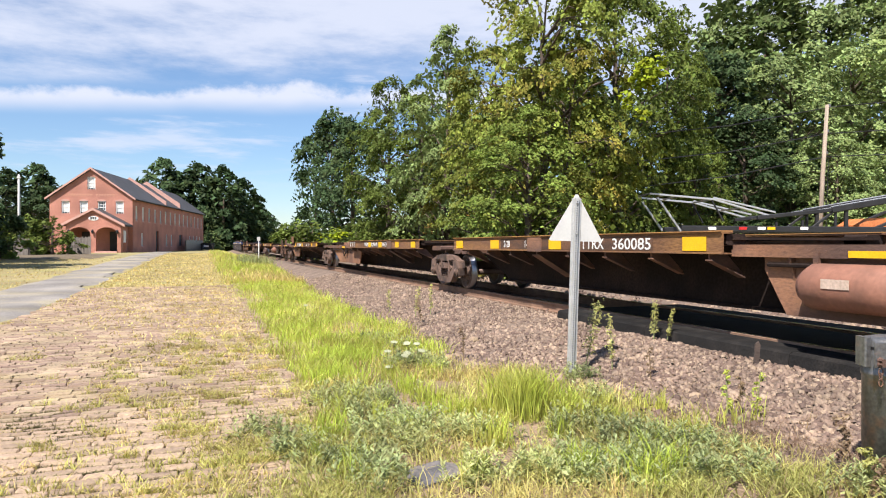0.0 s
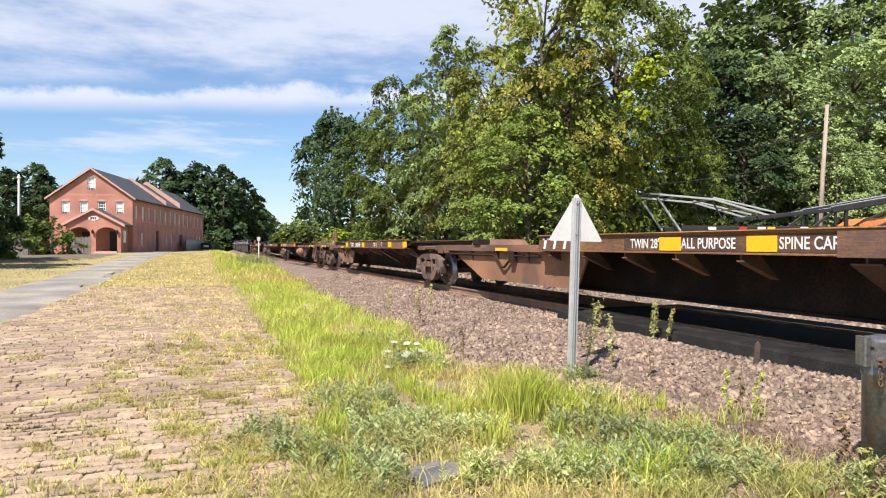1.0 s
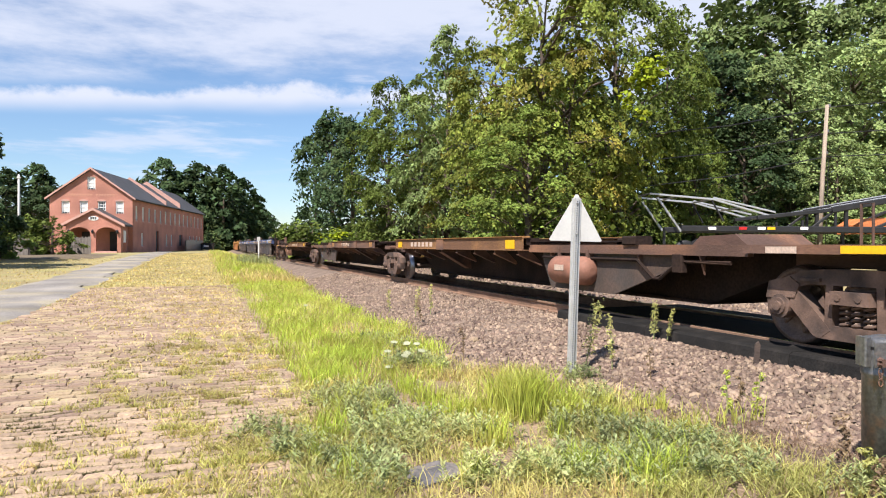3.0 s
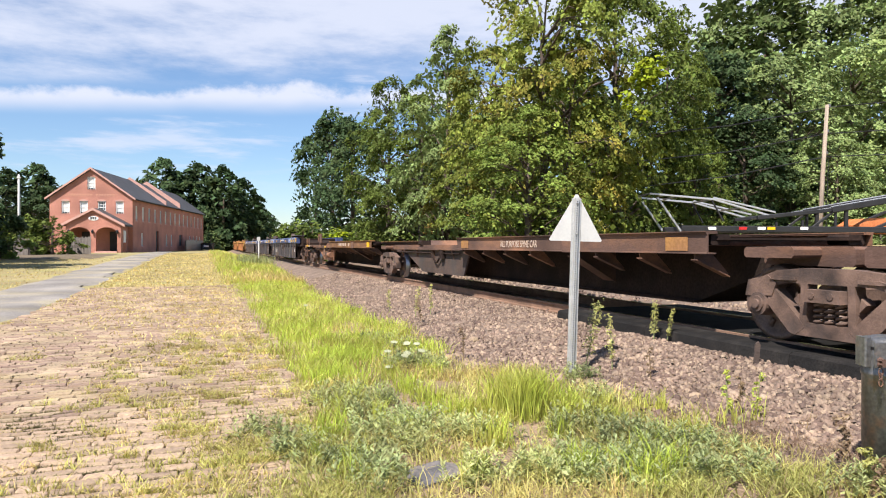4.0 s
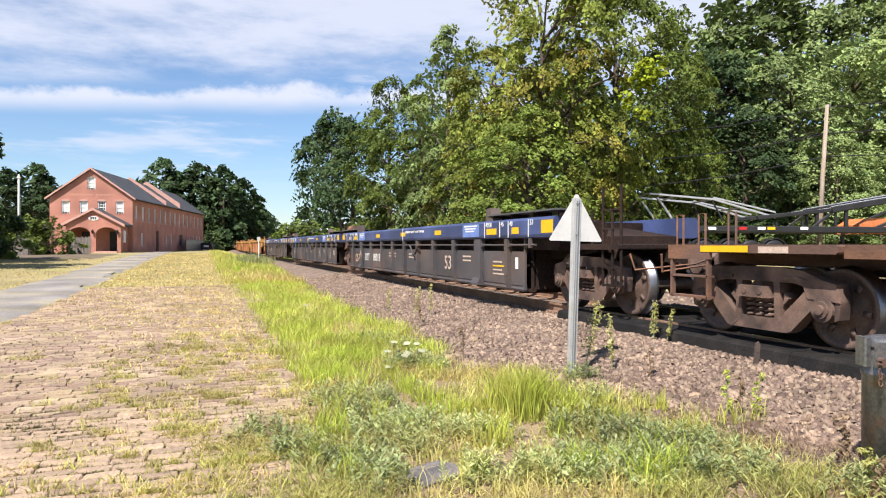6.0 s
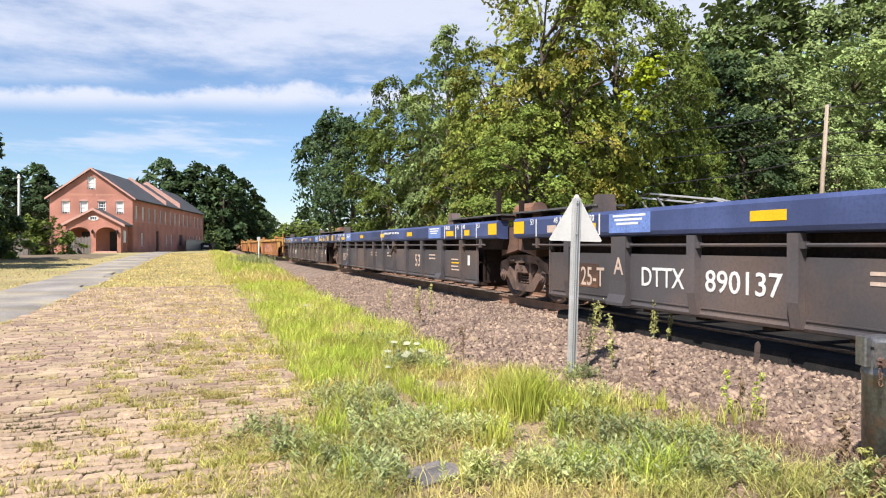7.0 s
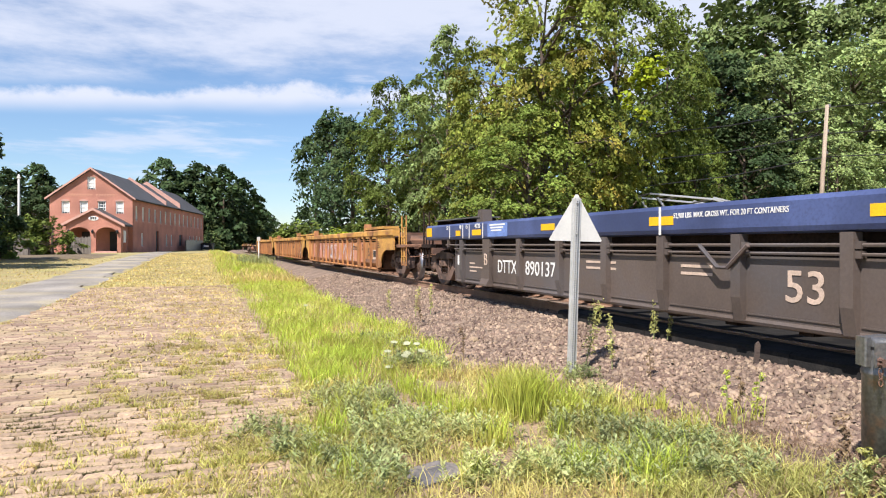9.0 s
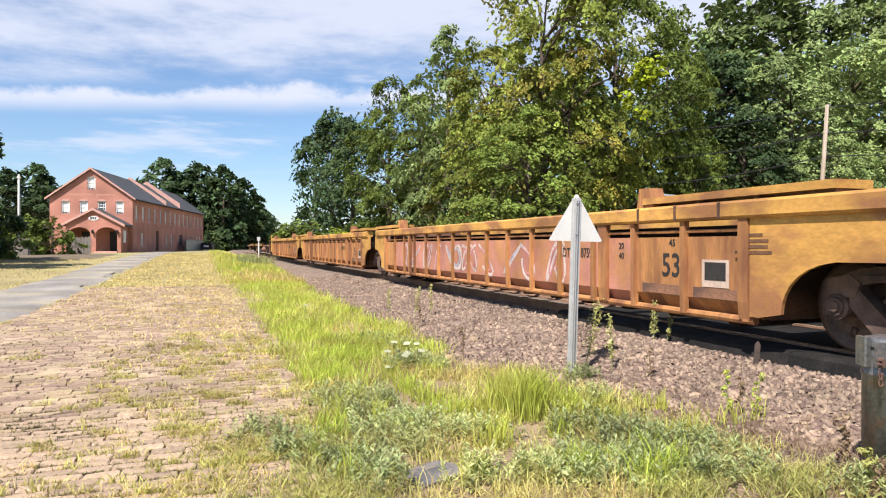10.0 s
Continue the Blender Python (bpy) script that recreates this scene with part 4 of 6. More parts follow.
def spine_unit(u0, u1, flip=1, front="joint", rear="joint", marks=None, seed=0, yellow=True, patches=None):
    """One platform of an articulated spine car; the wide sills lie towards -y (flip 1) or +y (flip -1)."""
    rs = random.Random(seed)
    half = (u1 - u0) / 2
    root = tagged(new("spine_car"), "rusty brown intermodal spine car platform with faded yellow sills", "railcar", "spine cars of the train")
    F = lambda a, b: (a, b) if flip > 0 else (-b, -a)
    s0, s1 = F(-half + 1.4, -half + (10.8 if seed == 2 else 9.75 if flip > 0 else 10.2))      # extent of the sills
    # centre spine, its colour darkened for the shade under the sills
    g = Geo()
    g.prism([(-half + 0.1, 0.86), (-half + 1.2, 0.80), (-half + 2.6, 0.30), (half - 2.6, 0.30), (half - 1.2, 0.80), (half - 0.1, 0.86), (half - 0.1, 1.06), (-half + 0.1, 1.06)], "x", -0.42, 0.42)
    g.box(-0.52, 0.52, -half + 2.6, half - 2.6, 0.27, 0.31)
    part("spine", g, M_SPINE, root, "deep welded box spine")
    b0, b1 = F(-half + (10.8 if seed == 2 else 9.75 if flip > 0 else 10.2), half - 1.2)
    g = Geo()
    g.box(-1.18, 1.18, b0, b1, 1.02, 1.075)
    g.box(-1.20, -1.12, b0, b1, 0.94, 1.02)
    g.box(1.12, 1.20, b0, b1, 0.94, 1.02)
    part("deck_plate", g, M_RUSTBROWN, root, "rusty top plate")
    # side plate under the bare part, dark grey-brown for seeds 4 and 5
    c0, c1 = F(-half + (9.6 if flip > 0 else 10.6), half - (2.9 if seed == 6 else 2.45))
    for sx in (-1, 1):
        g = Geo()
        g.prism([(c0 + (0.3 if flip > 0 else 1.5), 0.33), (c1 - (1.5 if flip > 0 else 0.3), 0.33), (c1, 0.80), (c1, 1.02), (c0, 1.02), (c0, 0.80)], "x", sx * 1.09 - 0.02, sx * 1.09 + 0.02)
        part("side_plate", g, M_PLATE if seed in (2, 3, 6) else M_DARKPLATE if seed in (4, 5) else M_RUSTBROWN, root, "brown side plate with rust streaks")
    # sills: channel with top lip
    for sx in (-1, 1):
        g = Geo()
        g.prism([(sx * 1.20, 0.965), (sx * 1.345, 0.965), (sx * 1.345, 0.98), (sx * 1.332, 0.985), (sx * 1.332, 1.20), (sx * 1.345, 1.205), (sx * 1.345, 1.225), (sx * 1.18, 1.225), (sx * 1.18, 1.205), (sx * 1.312, 1.20), (sx * 1.312, 0.985), (sx * 1.20, 0.98)], "y", s0, s1)
        part("side_sill", g, M_SILL if yellow else M_RUSTBROWN, root, "side sill with worn yellow paint" if yellow else "rusty brown side sill")
        part("sill_lip", Geo().box(sx * 1.27 - 0.10, sx * 1.27 + 0.088, s0, s1, 1.226, 1.238), M_SILLLIP if yellow else M_RUSTBROWN, root)
        k = 0
        y = s0 + 0.25
        while y < s1:
            big = abs(y - (s0 + (3.55 if flip > 0 else 4.65))) < 0.4
            y_rib, y = y, y - (0.42 if big and flip > 0 else 0)
            g = Geo()
            pts = [(sx * 1.31, 0.965), (sx * (0.50 if big else 1.05), 0.965), (sx * (0.50 if big else 0.80), 0.47 if big else 0.72), (sx * (0.62 if big else 0.82), 0.50 if big else 0.69), (sx * 1.30, 0.90)]
            g.prism(pts, "y", y - 0.012, y + 0.012)
            g.prism([(sx * 1.31, 0.90), (sx * (0.62 if big else 0.82), 0.50 if big else 0.69), (sx * (0.62 if big else 0.82), 0.485 if big else 0.675), (sx * 1.31, 0.885)], "y", y - (0.16 if big else 0.06), y + (0.16 if big else 0.06))
            part("rib", g, M_RUSTBROWN, root)
            if big:
                part("sill_bracket", Geo().box(sx * 1.345 - 0.012, sx * 1.345 + 0.012, y - 0.26, y + 0.26, 0.955, 1.222), M_RUSTBROWN, root, "rusty plate over the side sill")
            y = y_rib + 1.1
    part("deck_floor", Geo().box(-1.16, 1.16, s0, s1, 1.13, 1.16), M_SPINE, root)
    # yellow patches on the near sill
    ys = patches if patches else [s0 + 0.75, s1 - 0.3]
    for y in ys:
        bar(-1.339, y, 1.0, 0.42, 0.17, M_YELLOW if yellow else M_SILLLIP, root, "yellow_patch" if yellow else "worn_patch")
    for y in ([b0 + 2.2] if flip > 0 else [b1 - 1.5]):
        if seed not in (4, 5):
            bar(-1.201, y, 0.95, 0.3 if seed == 6 else 0.6, 0.065, M_YELLOW, root, "yellow_patch")
    if marks:
        for body, y, w in marks:
            big_letters = len(body) in (4, 6) and "-" not in body
            lettering(body, 0.155 if big_letters else 0.125, -1.3375, y, 1.012 if big_letters else 1.03, M_MARK if yellow else M_MARKTAN, root, w)
        if yellow:
            bar(-1.333, marks[0][1] + 0.15, 0.995, marks[0][1] - marks[-1][1] + 1.1, 0.195, M_MARKBROWN, root, "dark_band")
    else:
        for k in range(9):
            if rs.random() < 0.75:
                bar(-1.333, s1 - 1.6 - k * 0.34, 1.03, 0.22, 0.12, M_MARKTAN, root)
    if seed == 2:       # the owner's mark, as slanted bars
        for k in range(3):
            part("emblem_bar", Geo().prism([(1.70 - 0.34 * k, 1.005), (1.62 - 0.34 * k, 1.005), (1.56 - 0.34 * k, 1.19), (1.64 - 0.34 * k, 1.19)], "x", -1.338, -1.334), M_MARK, root)
            part("emblem_bar", Geo().box(-1.338, -1.334, 1.45 - 0.34 * k, 1.72 - 0.34 * k, 1.155, 1.19), M_MARK, root)
    # brake pipe with a loop, brackets
    yb = (b0 + b1) / 2
    part("brake_pipe", Geo().tube([(-1.16, b0 + 0.3, 0.86), (-1.16, yb - 1.5, 0.86), (-1.17, yb - 1.1, 0.62), (-1.17, yb - 0.98, 0.62), (-1.16, yb - 0.6, 0.86), (-1.16, b1 - 0.5, 0.86)], 0.026, 6), M_SPINE, root)
    for k in range(4):
        yy = b0 + 0.8 + k * (b1 - b0 - 1.6) / 3
        part("bracket", Geo().prism([(-1.19, 0.94), (-1.11, 0.94), (-1.11, 0.70)], "y", yy - 0.015, yy + 0.015), M_RUSTBROWN, root)
    part("pipe_clamp", Geo().box(-1.22, -1.11, yb - 1.6, yb - 1.4, 0.72, 0.95, 0.02), M_SPINE, root)
    # equipment on the bare part
    if marks == "tank" or flip < 0:
        yt = b1 - 1.6
        part("air_tank", Geo().lathe([(-0.6, 0.05), (-0.56, 0.16), (-0.45, 0.23), (0.45, 0.23), (0.56, 0.16), (0.6, 0.05)], True, 20, m=pose(-1.2, yt, 0.66, 0, 0, 90)), M_TANK, root, "reddish brown cylindrical air reservoir", smooth=True)
        for k in (-0.45, 0.45):
            part("tank_hanger", Geo().box(-1.22, -1.18, yt + k - 0.03, yt + k + 0.03, 0.86, 1.0), M_RUSTBROWN, root)
        bar(-1.433, yt + 0.2, 0.66, 0.3, 0.09, M_MARKTAN, root)
    elif seed == 6:
        for k in range(5):
            ya_, span, drop = yb - 2.1 + 0.22 * k, 1.5 - 0.16 * k, 0.16 + 0.05 * k
            run = [(-1.15 - 0.09 * math.sin(math.pi * q), ya_ + span * q, 0.88 - drop * math.sin(math.pi * q) - 0.04 * math.sin((3 + k) * math.pi * q)) for q in (i / 14 for i in range(15))]
            part("brake_hose", Geo().tube(run, 0.017, 6), (M_SILL, M_TRUCK, M_RUSTBROWN)[k % 3], root, "looping brake hose")
        part("cylinder", Geo().tube([(-1.20, yb - 2.75, 0.60), (-1.20, yb - 2.0, 0.60)], 0.12, 14), M_PLATE, root, "brown brake cylinder")
        part("valve_body", Geo().box(-1.27, -1.11, yb - 1.75, yb - 1.45, 0.52, 0.74, 0.03), M_TRUCK, root, "rusty valve body")
    # hitch and container pedestals on top
    for yy in (s0 + 0.2, s1 - 0.2, b0 + 3.2 if flip > 0 else b1 - 3.2):
        for sx in (-1, 1):
            part("pedestal", Geo().box(sx * 1.1 - 0.14, sx * 1.1 + 0.14, yy - 0.16, yy + 0.16, 1.07, 1.20, 0.02), M_SPINE, root)
    yk = b1 - 1.2 if flip > 0 else b0 + 1.2
    g = Geo()
    g.prism([(yk - 0.5, 1.075), (yk + 0.5, 1.075), (yk + 0.35, 1.19), (yk - 0.3, 1.21)], "x", -0.55, 0.55)
    part("trailer_hitch", g, M_RUSTBROWN, root, "folded trailer hitch")
    # ends
    for s, kind in ((-1, front), (1, rear)):
        ye = s * half
        if kind == "joint":
            g = Geo()
            g.box(-0.62, 0.62, min(ye - s * 1.25, ye - s * 0.05), max(ye - s * 1.25, ye - s * 0.05), 0.84, 1.055, 0.03)
            g.box(-1.02, 1.02, min(ye - s * 1.15, ye - s * 0.45), max(ye - s * 1.15, ye - s * 0.45), 0.93, 1.05, 0.03)
            part("end_casting", g, M_RUSTBROWN, root, "articulated end casting")
        else:
            g = Geo()
            g.box(-1.28, 1.28, min(ye - s * 1.2, ye + s * 1.25), max(ye - s * 1.2, ye + s * 1.25), 0.98, 1.075, 0.02)
            g.box(-0.5, 0.5, min(ye - s * 1.2, ye + s * 1.25), max(ye - s * 1.2, ye + s * 1.25), 0.82, 0.98, 0.02)
            g.box(-1.30, -1.26, min(ye + s * 0.5, ye + s * 1.25), max(ye + s * 0.5, ye + s * 1.25), 0.90, 1.075)
            part("end_platform", g, M_RUSTBROWN, root, "rusty end platform")
            for k in (0.55, 1.2):
                part("step_post", Geo().box(-1.29, -1.24, ye + s * k - 0.02, ye + s * k + 0.02, 0.42, 0.95), M_RUSTBROWN, root)
            for zz in (0.43, 0.68):
                part("step_rung", Geo().box(-1.29, -1.18, min(ye + s * 0.55, ye + s * 1.2), max(ye + s * 0.55, ye + s * 1.2), zz, zz + 0.025), M_RUSTBROWN, root)
            for k in (0.3, 0.8, 1.2):
                part("grab_iron", Geo().tube([(-1.2, ye + s * k, 1.07), (-1.2, ye + s * k, 1.45), (-1.2, ye + s * (k - 0.12), 1.45), (-1.2, ye + s * (k - 0.12), 1.07)], 0.014, 5), M_RUSTBROWN, root)
            bar(-1.301, ye + s * 0.35 + 0.3, 0.99, 0.75, 0.075, M_YELLOW, root, "yellow_patch")
            bar(-1.302, ye - s * 0.55 + 0.3, 0.985, 0.4, 0.07, M_MARKTAN, root)
            coupler(root, ye + s * 1.2, s)
            if s > 0 and kind == "brake":
                hand_brake(root, -0.9, ye - (0.95 if seed == 3 else 2.0), 1.075)
    truck(root, -half)
    if rear != "joint":
        truck(root, half)
    MOVING.append((root, (u0 + u1) / 2))
    return root


def well_unit(u0, u1, paint, front="joint", rear="joint", marks="grey"):
    """One well of an articulated double-stack car."""
    half = (u1 - u0) / 2
    grey = marks == "grey"
    side, chord, post_m = ((M_WELLBROWN if u0 > 140 else M_WELLGREY), M_WELLBLUE, (M_WELLBROWN if u0 > 140 else M_WELLGREY)) if grey else (M_ORANGE, M_ORANGETOP, M_ORANGE)
    root = tagged(new("well_car"), "dark grey double-stack well car with blue top chord" if grey else "weathered orange double-stack well car with sprayed pink patches", "railcar", "well cars of the train")
    pe = half - 1.65
    z_gap = 0.95
    for sx in (-1, 1):
        # top chord
        ce = half - 0.38
        c_rear = half + 0.33 if rear == "end" else ce
        g = Geo()
        zt = 1.56
        if grey:
            g.prism([(sx * 1.36, 1.19), (sx * 1.44, 1.21), (sx * 1.46, 1.26), (sx * 1.46, zt - 0.05), (sx * 1.42, zt), (sx * 1.22, zt), (sx * 1.22, 1.19)], "y", -ce, c_rear)
        else:
            g.box(sx * 1.34 - 0.12, sx * 1.34 + 0.12, -half - 0.45 if front == "end" else -ce + 0.3, ce - 0.3, 1.36, zt, 0.03)
        part("top_chord", g, chord, root, "blue top chord" if grey else "orange top chord")
        # posts and panels
        if grey:
            posts = [-7.1, -5.65, -4.15, -2.66, -1.3, 0.0, 1.3, 2.66, 4.15, 5.65, 7.1]
        else:
            posts = [k * 1.02 - 7.72 for k in range(16)]
        edges = [-pe, *posts, pe]
        for a, b in zip(edges[:-1], edges[1:]):
            g = Geo()
            top = z_gap if grey else 1.17
            x_, xi = sx * 1.36, sx * 1.20
            low = 0.22
            if grey:
                g.prism([(x_, low + 0.03), (x_, top), (x_ - sx * 0.03, top), (x_ - sx * 0.03, low + 0.03)], "y", a, b)
                g.box(min(x_, x_ + sx * 0.012), max(x_, x_ + sx * 0.012), a + 0.09, b - 0.09, low + 0.10, low + 0.115)
            else:
                g.prism([(x_, low + 0.22), (x_, top), (x_ - sx * 0.03, top), (x_ - sx * 0.03, low + 0.22), (xi - sx * 0.03, low), (xi, low)], "y", a, b)
            mid = (a + b) / 2
            mat = side if grey else (M_PINK if marks == "sprayed" and -5.7 < mid < 6.2 else side)
            part("side_panel", g, mat, root, "dark grey steel panel" if grey else ("panel with sprayed pink paint" if mat is M_PINK else "orange steel panel"))
        for k, y in enumerate(posts):
            wide = 0.17 if grey and abs(abs(y) - 5.65) < 0.1 else (0.07 if grey else 0.045)
            deep = 1.45 if grey else 1.41
            g = Geo()
            g.prism([(sx * 1.34, 0.24), (sx * 1.40, 0.24), (sx * deep, 0.50), (sx * deep, 1.19 if grey else 1.36), (sx * 1.34, 1.19 if grey else 1.36)], "y", y - wide, y + wide)
            part("side_post", g, post_m, root)
            if grey and wide > 0.1:
                part("post_foot", Geo().prism([(sx * 1.42, 0.56), (sx * 1.455, 0.56), (sx * 1.465, 0.38), (sx * 1.52, 0.27), (sx * 1.52, 0.23), (sx * 1.36, 0.23)], "y", y - wide - 0.03, y + wide + 0.03), post_m, root, "flared foot of a wide post")
            if grey:
                for zz in (1.07, 0.985) if u0 > 140 else (1.07,):
                    part("pipe_clamp", Geo().box(sx * 1.40 - 0.035, sx * 1.40 + 0.035, y - wide - 0.06, y - wide, zz - 0.035, zz + 0.035), post_m, root)
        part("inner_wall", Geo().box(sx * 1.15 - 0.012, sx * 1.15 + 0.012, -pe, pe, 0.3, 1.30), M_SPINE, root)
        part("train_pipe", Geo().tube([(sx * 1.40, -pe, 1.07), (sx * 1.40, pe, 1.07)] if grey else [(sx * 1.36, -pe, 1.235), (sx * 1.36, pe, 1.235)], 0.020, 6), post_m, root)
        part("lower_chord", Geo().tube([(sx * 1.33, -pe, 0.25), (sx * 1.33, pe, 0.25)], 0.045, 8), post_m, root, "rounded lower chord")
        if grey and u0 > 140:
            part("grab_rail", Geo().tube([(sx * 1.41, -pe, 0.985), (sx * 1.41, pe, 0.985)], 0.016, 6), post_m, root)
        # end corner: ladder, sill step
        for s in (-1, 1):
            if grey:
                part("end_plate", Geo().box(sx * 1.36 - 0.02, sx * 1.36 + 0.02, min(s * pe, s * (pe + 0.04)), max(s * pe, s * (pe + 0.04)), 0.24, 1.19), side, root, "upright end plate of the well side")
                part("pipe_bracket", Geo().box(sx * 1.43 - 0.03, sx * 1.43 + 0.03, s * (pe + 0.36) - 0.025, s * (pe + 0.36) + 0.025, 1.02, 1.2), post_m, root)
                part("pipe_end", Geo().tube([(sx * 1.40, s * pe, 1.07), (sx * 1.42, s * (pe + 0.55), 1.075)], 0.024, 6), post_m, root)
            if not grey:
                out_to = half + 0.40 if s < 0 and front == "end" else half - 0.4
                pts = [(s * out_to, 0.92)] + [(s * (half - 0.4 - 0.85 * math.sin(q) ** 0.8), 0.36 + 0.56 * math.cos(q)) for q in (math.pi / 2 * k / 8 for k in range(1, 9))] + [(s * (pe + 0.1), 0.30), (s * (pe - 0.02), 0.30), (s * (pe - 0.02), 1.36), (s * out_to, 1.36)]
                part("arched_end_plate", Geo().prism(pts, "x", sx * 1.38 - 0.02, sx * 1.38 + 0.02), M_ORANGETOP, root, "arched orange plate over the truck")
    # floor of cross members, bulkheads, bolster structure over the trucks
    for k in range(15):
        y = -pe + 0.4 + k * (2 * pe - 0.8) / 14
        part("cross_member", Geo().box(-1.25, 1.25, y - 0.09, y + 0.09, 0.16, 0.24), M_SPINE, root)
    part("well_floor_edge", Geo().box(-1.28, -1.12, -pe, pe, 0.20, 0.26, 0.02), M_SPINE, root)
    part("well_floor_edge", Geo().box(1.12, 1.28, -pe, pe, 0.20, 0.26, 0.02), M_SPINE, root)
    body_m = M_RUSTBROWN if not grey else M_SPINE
    for s in (-1, 1):
        g = Geo()
        g.box(-1.2, 1.2, min(s * pe, s * (pe - 0.06)), max(s * pe, s * (pe - 0.06)), 0.25, 1.5)
        part("bulkhead", g, body_m, root)
        g = Geo()
        ya, yb = s * pe, s * (half - 0.12)
        g.prism([(ya, 0.80), (yb, 0.95), (yb, 1.22), (ya, 1.40)], "x", -0.8, 0.8)
        g.prism([(ya, 0.98), (s * (half - 0.5), 0.98), (s * (half - 0.4), 1.19), (ya, 1.19)], "x", -1.3, 1.3)
        part("end_bolster", g, body_m, root)
        # walkway on top, brackets and handholds
        w0 = 0.3 if grey else 0.6
        part("walkway", Geo().box(-1.44, -0.95, min(s * (half - w0), s * (half - w0 - 2.9)), max(s * (half - w0), s * (half - w0 - 2.9)), 1.655 if grey else 1.60, 1.685), M_GALVDARK if grey else M_ORANGETOP, root, "grating walkway on the end")
        for k in (w0 + 0.05, w0 + 1.0, w0 + 1.9, w0 + 2.75):
            part("walkway_bracket", Geo().box(-1.38, -1.0, s * (half - k) - 0.025, s * (half - k) + 0.025, 1.558, 1.656), body_m, root)
        g = Geo()
        g.prism([(s * (half - w0 - 3.05), 1.56), (s * (half - w0 - 2.70), 1.56), (s * (half - w0 - 2.80), 1.82), (s * (half - w0 - 3.0), 1.82)], "x", -1.42, -1.2)
        part("container_guide", g, post_m, root, "tapered container guide")
    for s, kind in ((-1, front), (1, rear)):
        ye = s * half
        if kind == "end":
            g = Geo()
            g.box(-1.3, 1.3, min(ye, ye + s * 1.25), max(ye, ye + s * 1.25), 1.0, 1.09, 0.02)
            g.box(-0.45, 0.45, min(ye - s * 0.6, ye + s * 1.25), max(ye - s * 0.6, ye + s * 1.25), 0.80, 1.0, 0.02)
            part("end_platform", g, body_m, root, "end platform above the coupler")
            for k in (0.45, 0.75, 1.0, 1.22):
                part("grab_post", Geo().tube([(-1.24, ye + s * k, 0.45 if k > 0.7 else 1.08), (-1.24, ye + s * k, 1.95 if k in (0.75, 1.22) else 1.6)], 0.022, 6), M_ORANGETOP if not grey else M_SPINE, root, "upright hand rail")
            for zz in (0.46, 0.72, 1.3, 1.58):
                part("rung", Geo().box(-1.26, -1.22, min(ye + s * 0.75, ye + s * 1.22), max(ye + s * 0.75, ye + s * 1.22), zz, zz + 0.025), M_ORANGETOP if not grey else M_SPINE, root)
            coupler(root, ye + s * 1.2, s)
            part("reservoir", Geo().tube([(-0.95, ye + s * 0.2, 1.32), (-0.95, ye - s * 0.9, 1.32)], 0.16, 14), body_m, root)
        elif grey:
            part("hand_post", Geo().box(-1.40, -1.32, ye - s * 0.55, ye - s * 0.48, 1.2, 2.15) if s < 0 else Geo().box(-1.40, -1.32, ye - 0.55, ye - 0.48, 1.2, 1.9), M_SPINE, root, "upright ladder post")
            if s > 0:
                part("reservoir", Geo().tube([(-0.95, ye - 0.45, 1.72), (-0.95, ye + 0.35, 1.72)], 0.17, 16), M_RUSTBROWN, root, "brown air reservoir")
            part("joint_casting", Geo().prism([(ye - s * 0.75, 0.86), (ye - s * 0.02, 0.98), (ye - s * 0.02, 1.42), (ye - s * 0.75, 1.42)], "x", -1.18, -0.6), M_RUSTBROWN, root, "brown articulation casting")
    # writing
    xc, xp = (-1.461, -1.362) if grey else (-1.461, -1.362)
    if grey:
        for s in (-1, 1):
            back = 0.33 if s > 0 and rear == "end" else 0.0
            a = (half - 0.4 + 2.1 * back) if s > 0 else (-half + 0.4 + 0.42)
            bar(xc, a, 1.28, 0.42, 0.22, M_YELLOW, root, "yellow_patch")
            for y, tx in ((8.1, "53"), (7.25, "48"), (6.86, "45"), (6.1, "40/20")):
                yy = s * y - back
                bar(xc, yy + 0.02, 1.22, 0.035, 0.31, M_MARK, root)
                lettering(tx, 0.095, xc - 0.002, yy + (0.08 + 0.075 * len(tx)) if s > 0 else yy - 0.05, 1.43, M_MARK, root)
            bar(xc, s * 6.45 + 0.25 - back, 1.28, 0.5, 0.12, M_YELLOW, root, "yellow_patch")
            bar(xc, s * 7.55 + 0.15 - back, 1.28, 0.3, 0.12, M_MARKTAN if s > 0 and not back else M_YELLOW, root)
            for k in range(3):
                bar(xc - 0.002, s * 5.35 + 0.4 - 0.04 * k - back, 1.46 - 0.055 * k, 0.75 - 0.12 * k, 0.03, M_MARK, root)
            bar(xc, s * 5.35 + 0.5 - back, 1.24, 0.95, 0.27, M_BLUELIGHT, root, "lighter_patch")
        for y in (3.2, 0.2, -2.9):
            bar(xc, y, 1.32, 0.48, 0.11, M_YELLOW, root, "yellow_patch")
        bar(xc - 0.002, 0.0, 1.20, 0.045, 0.35, M_MARK, root)
        lettering("52,900 LBS. MAX. GROSS WT. FOR 20 FT CONTAINERS", 0.062, xc - 0.002, -0.28, 1.40, M_MARK, root, 0.82)
        lettering("A" if u0 < 110 else "C" if u0 < 130 else "B", 0.24, -1.452, 5.75, 0.66, M_MARKTAN, root)
        if u0 < 140:
            lettering("125-T", 0.28, xp - 0.003, 6.95, 0.46, M_MARKTAN, root, 0.85)
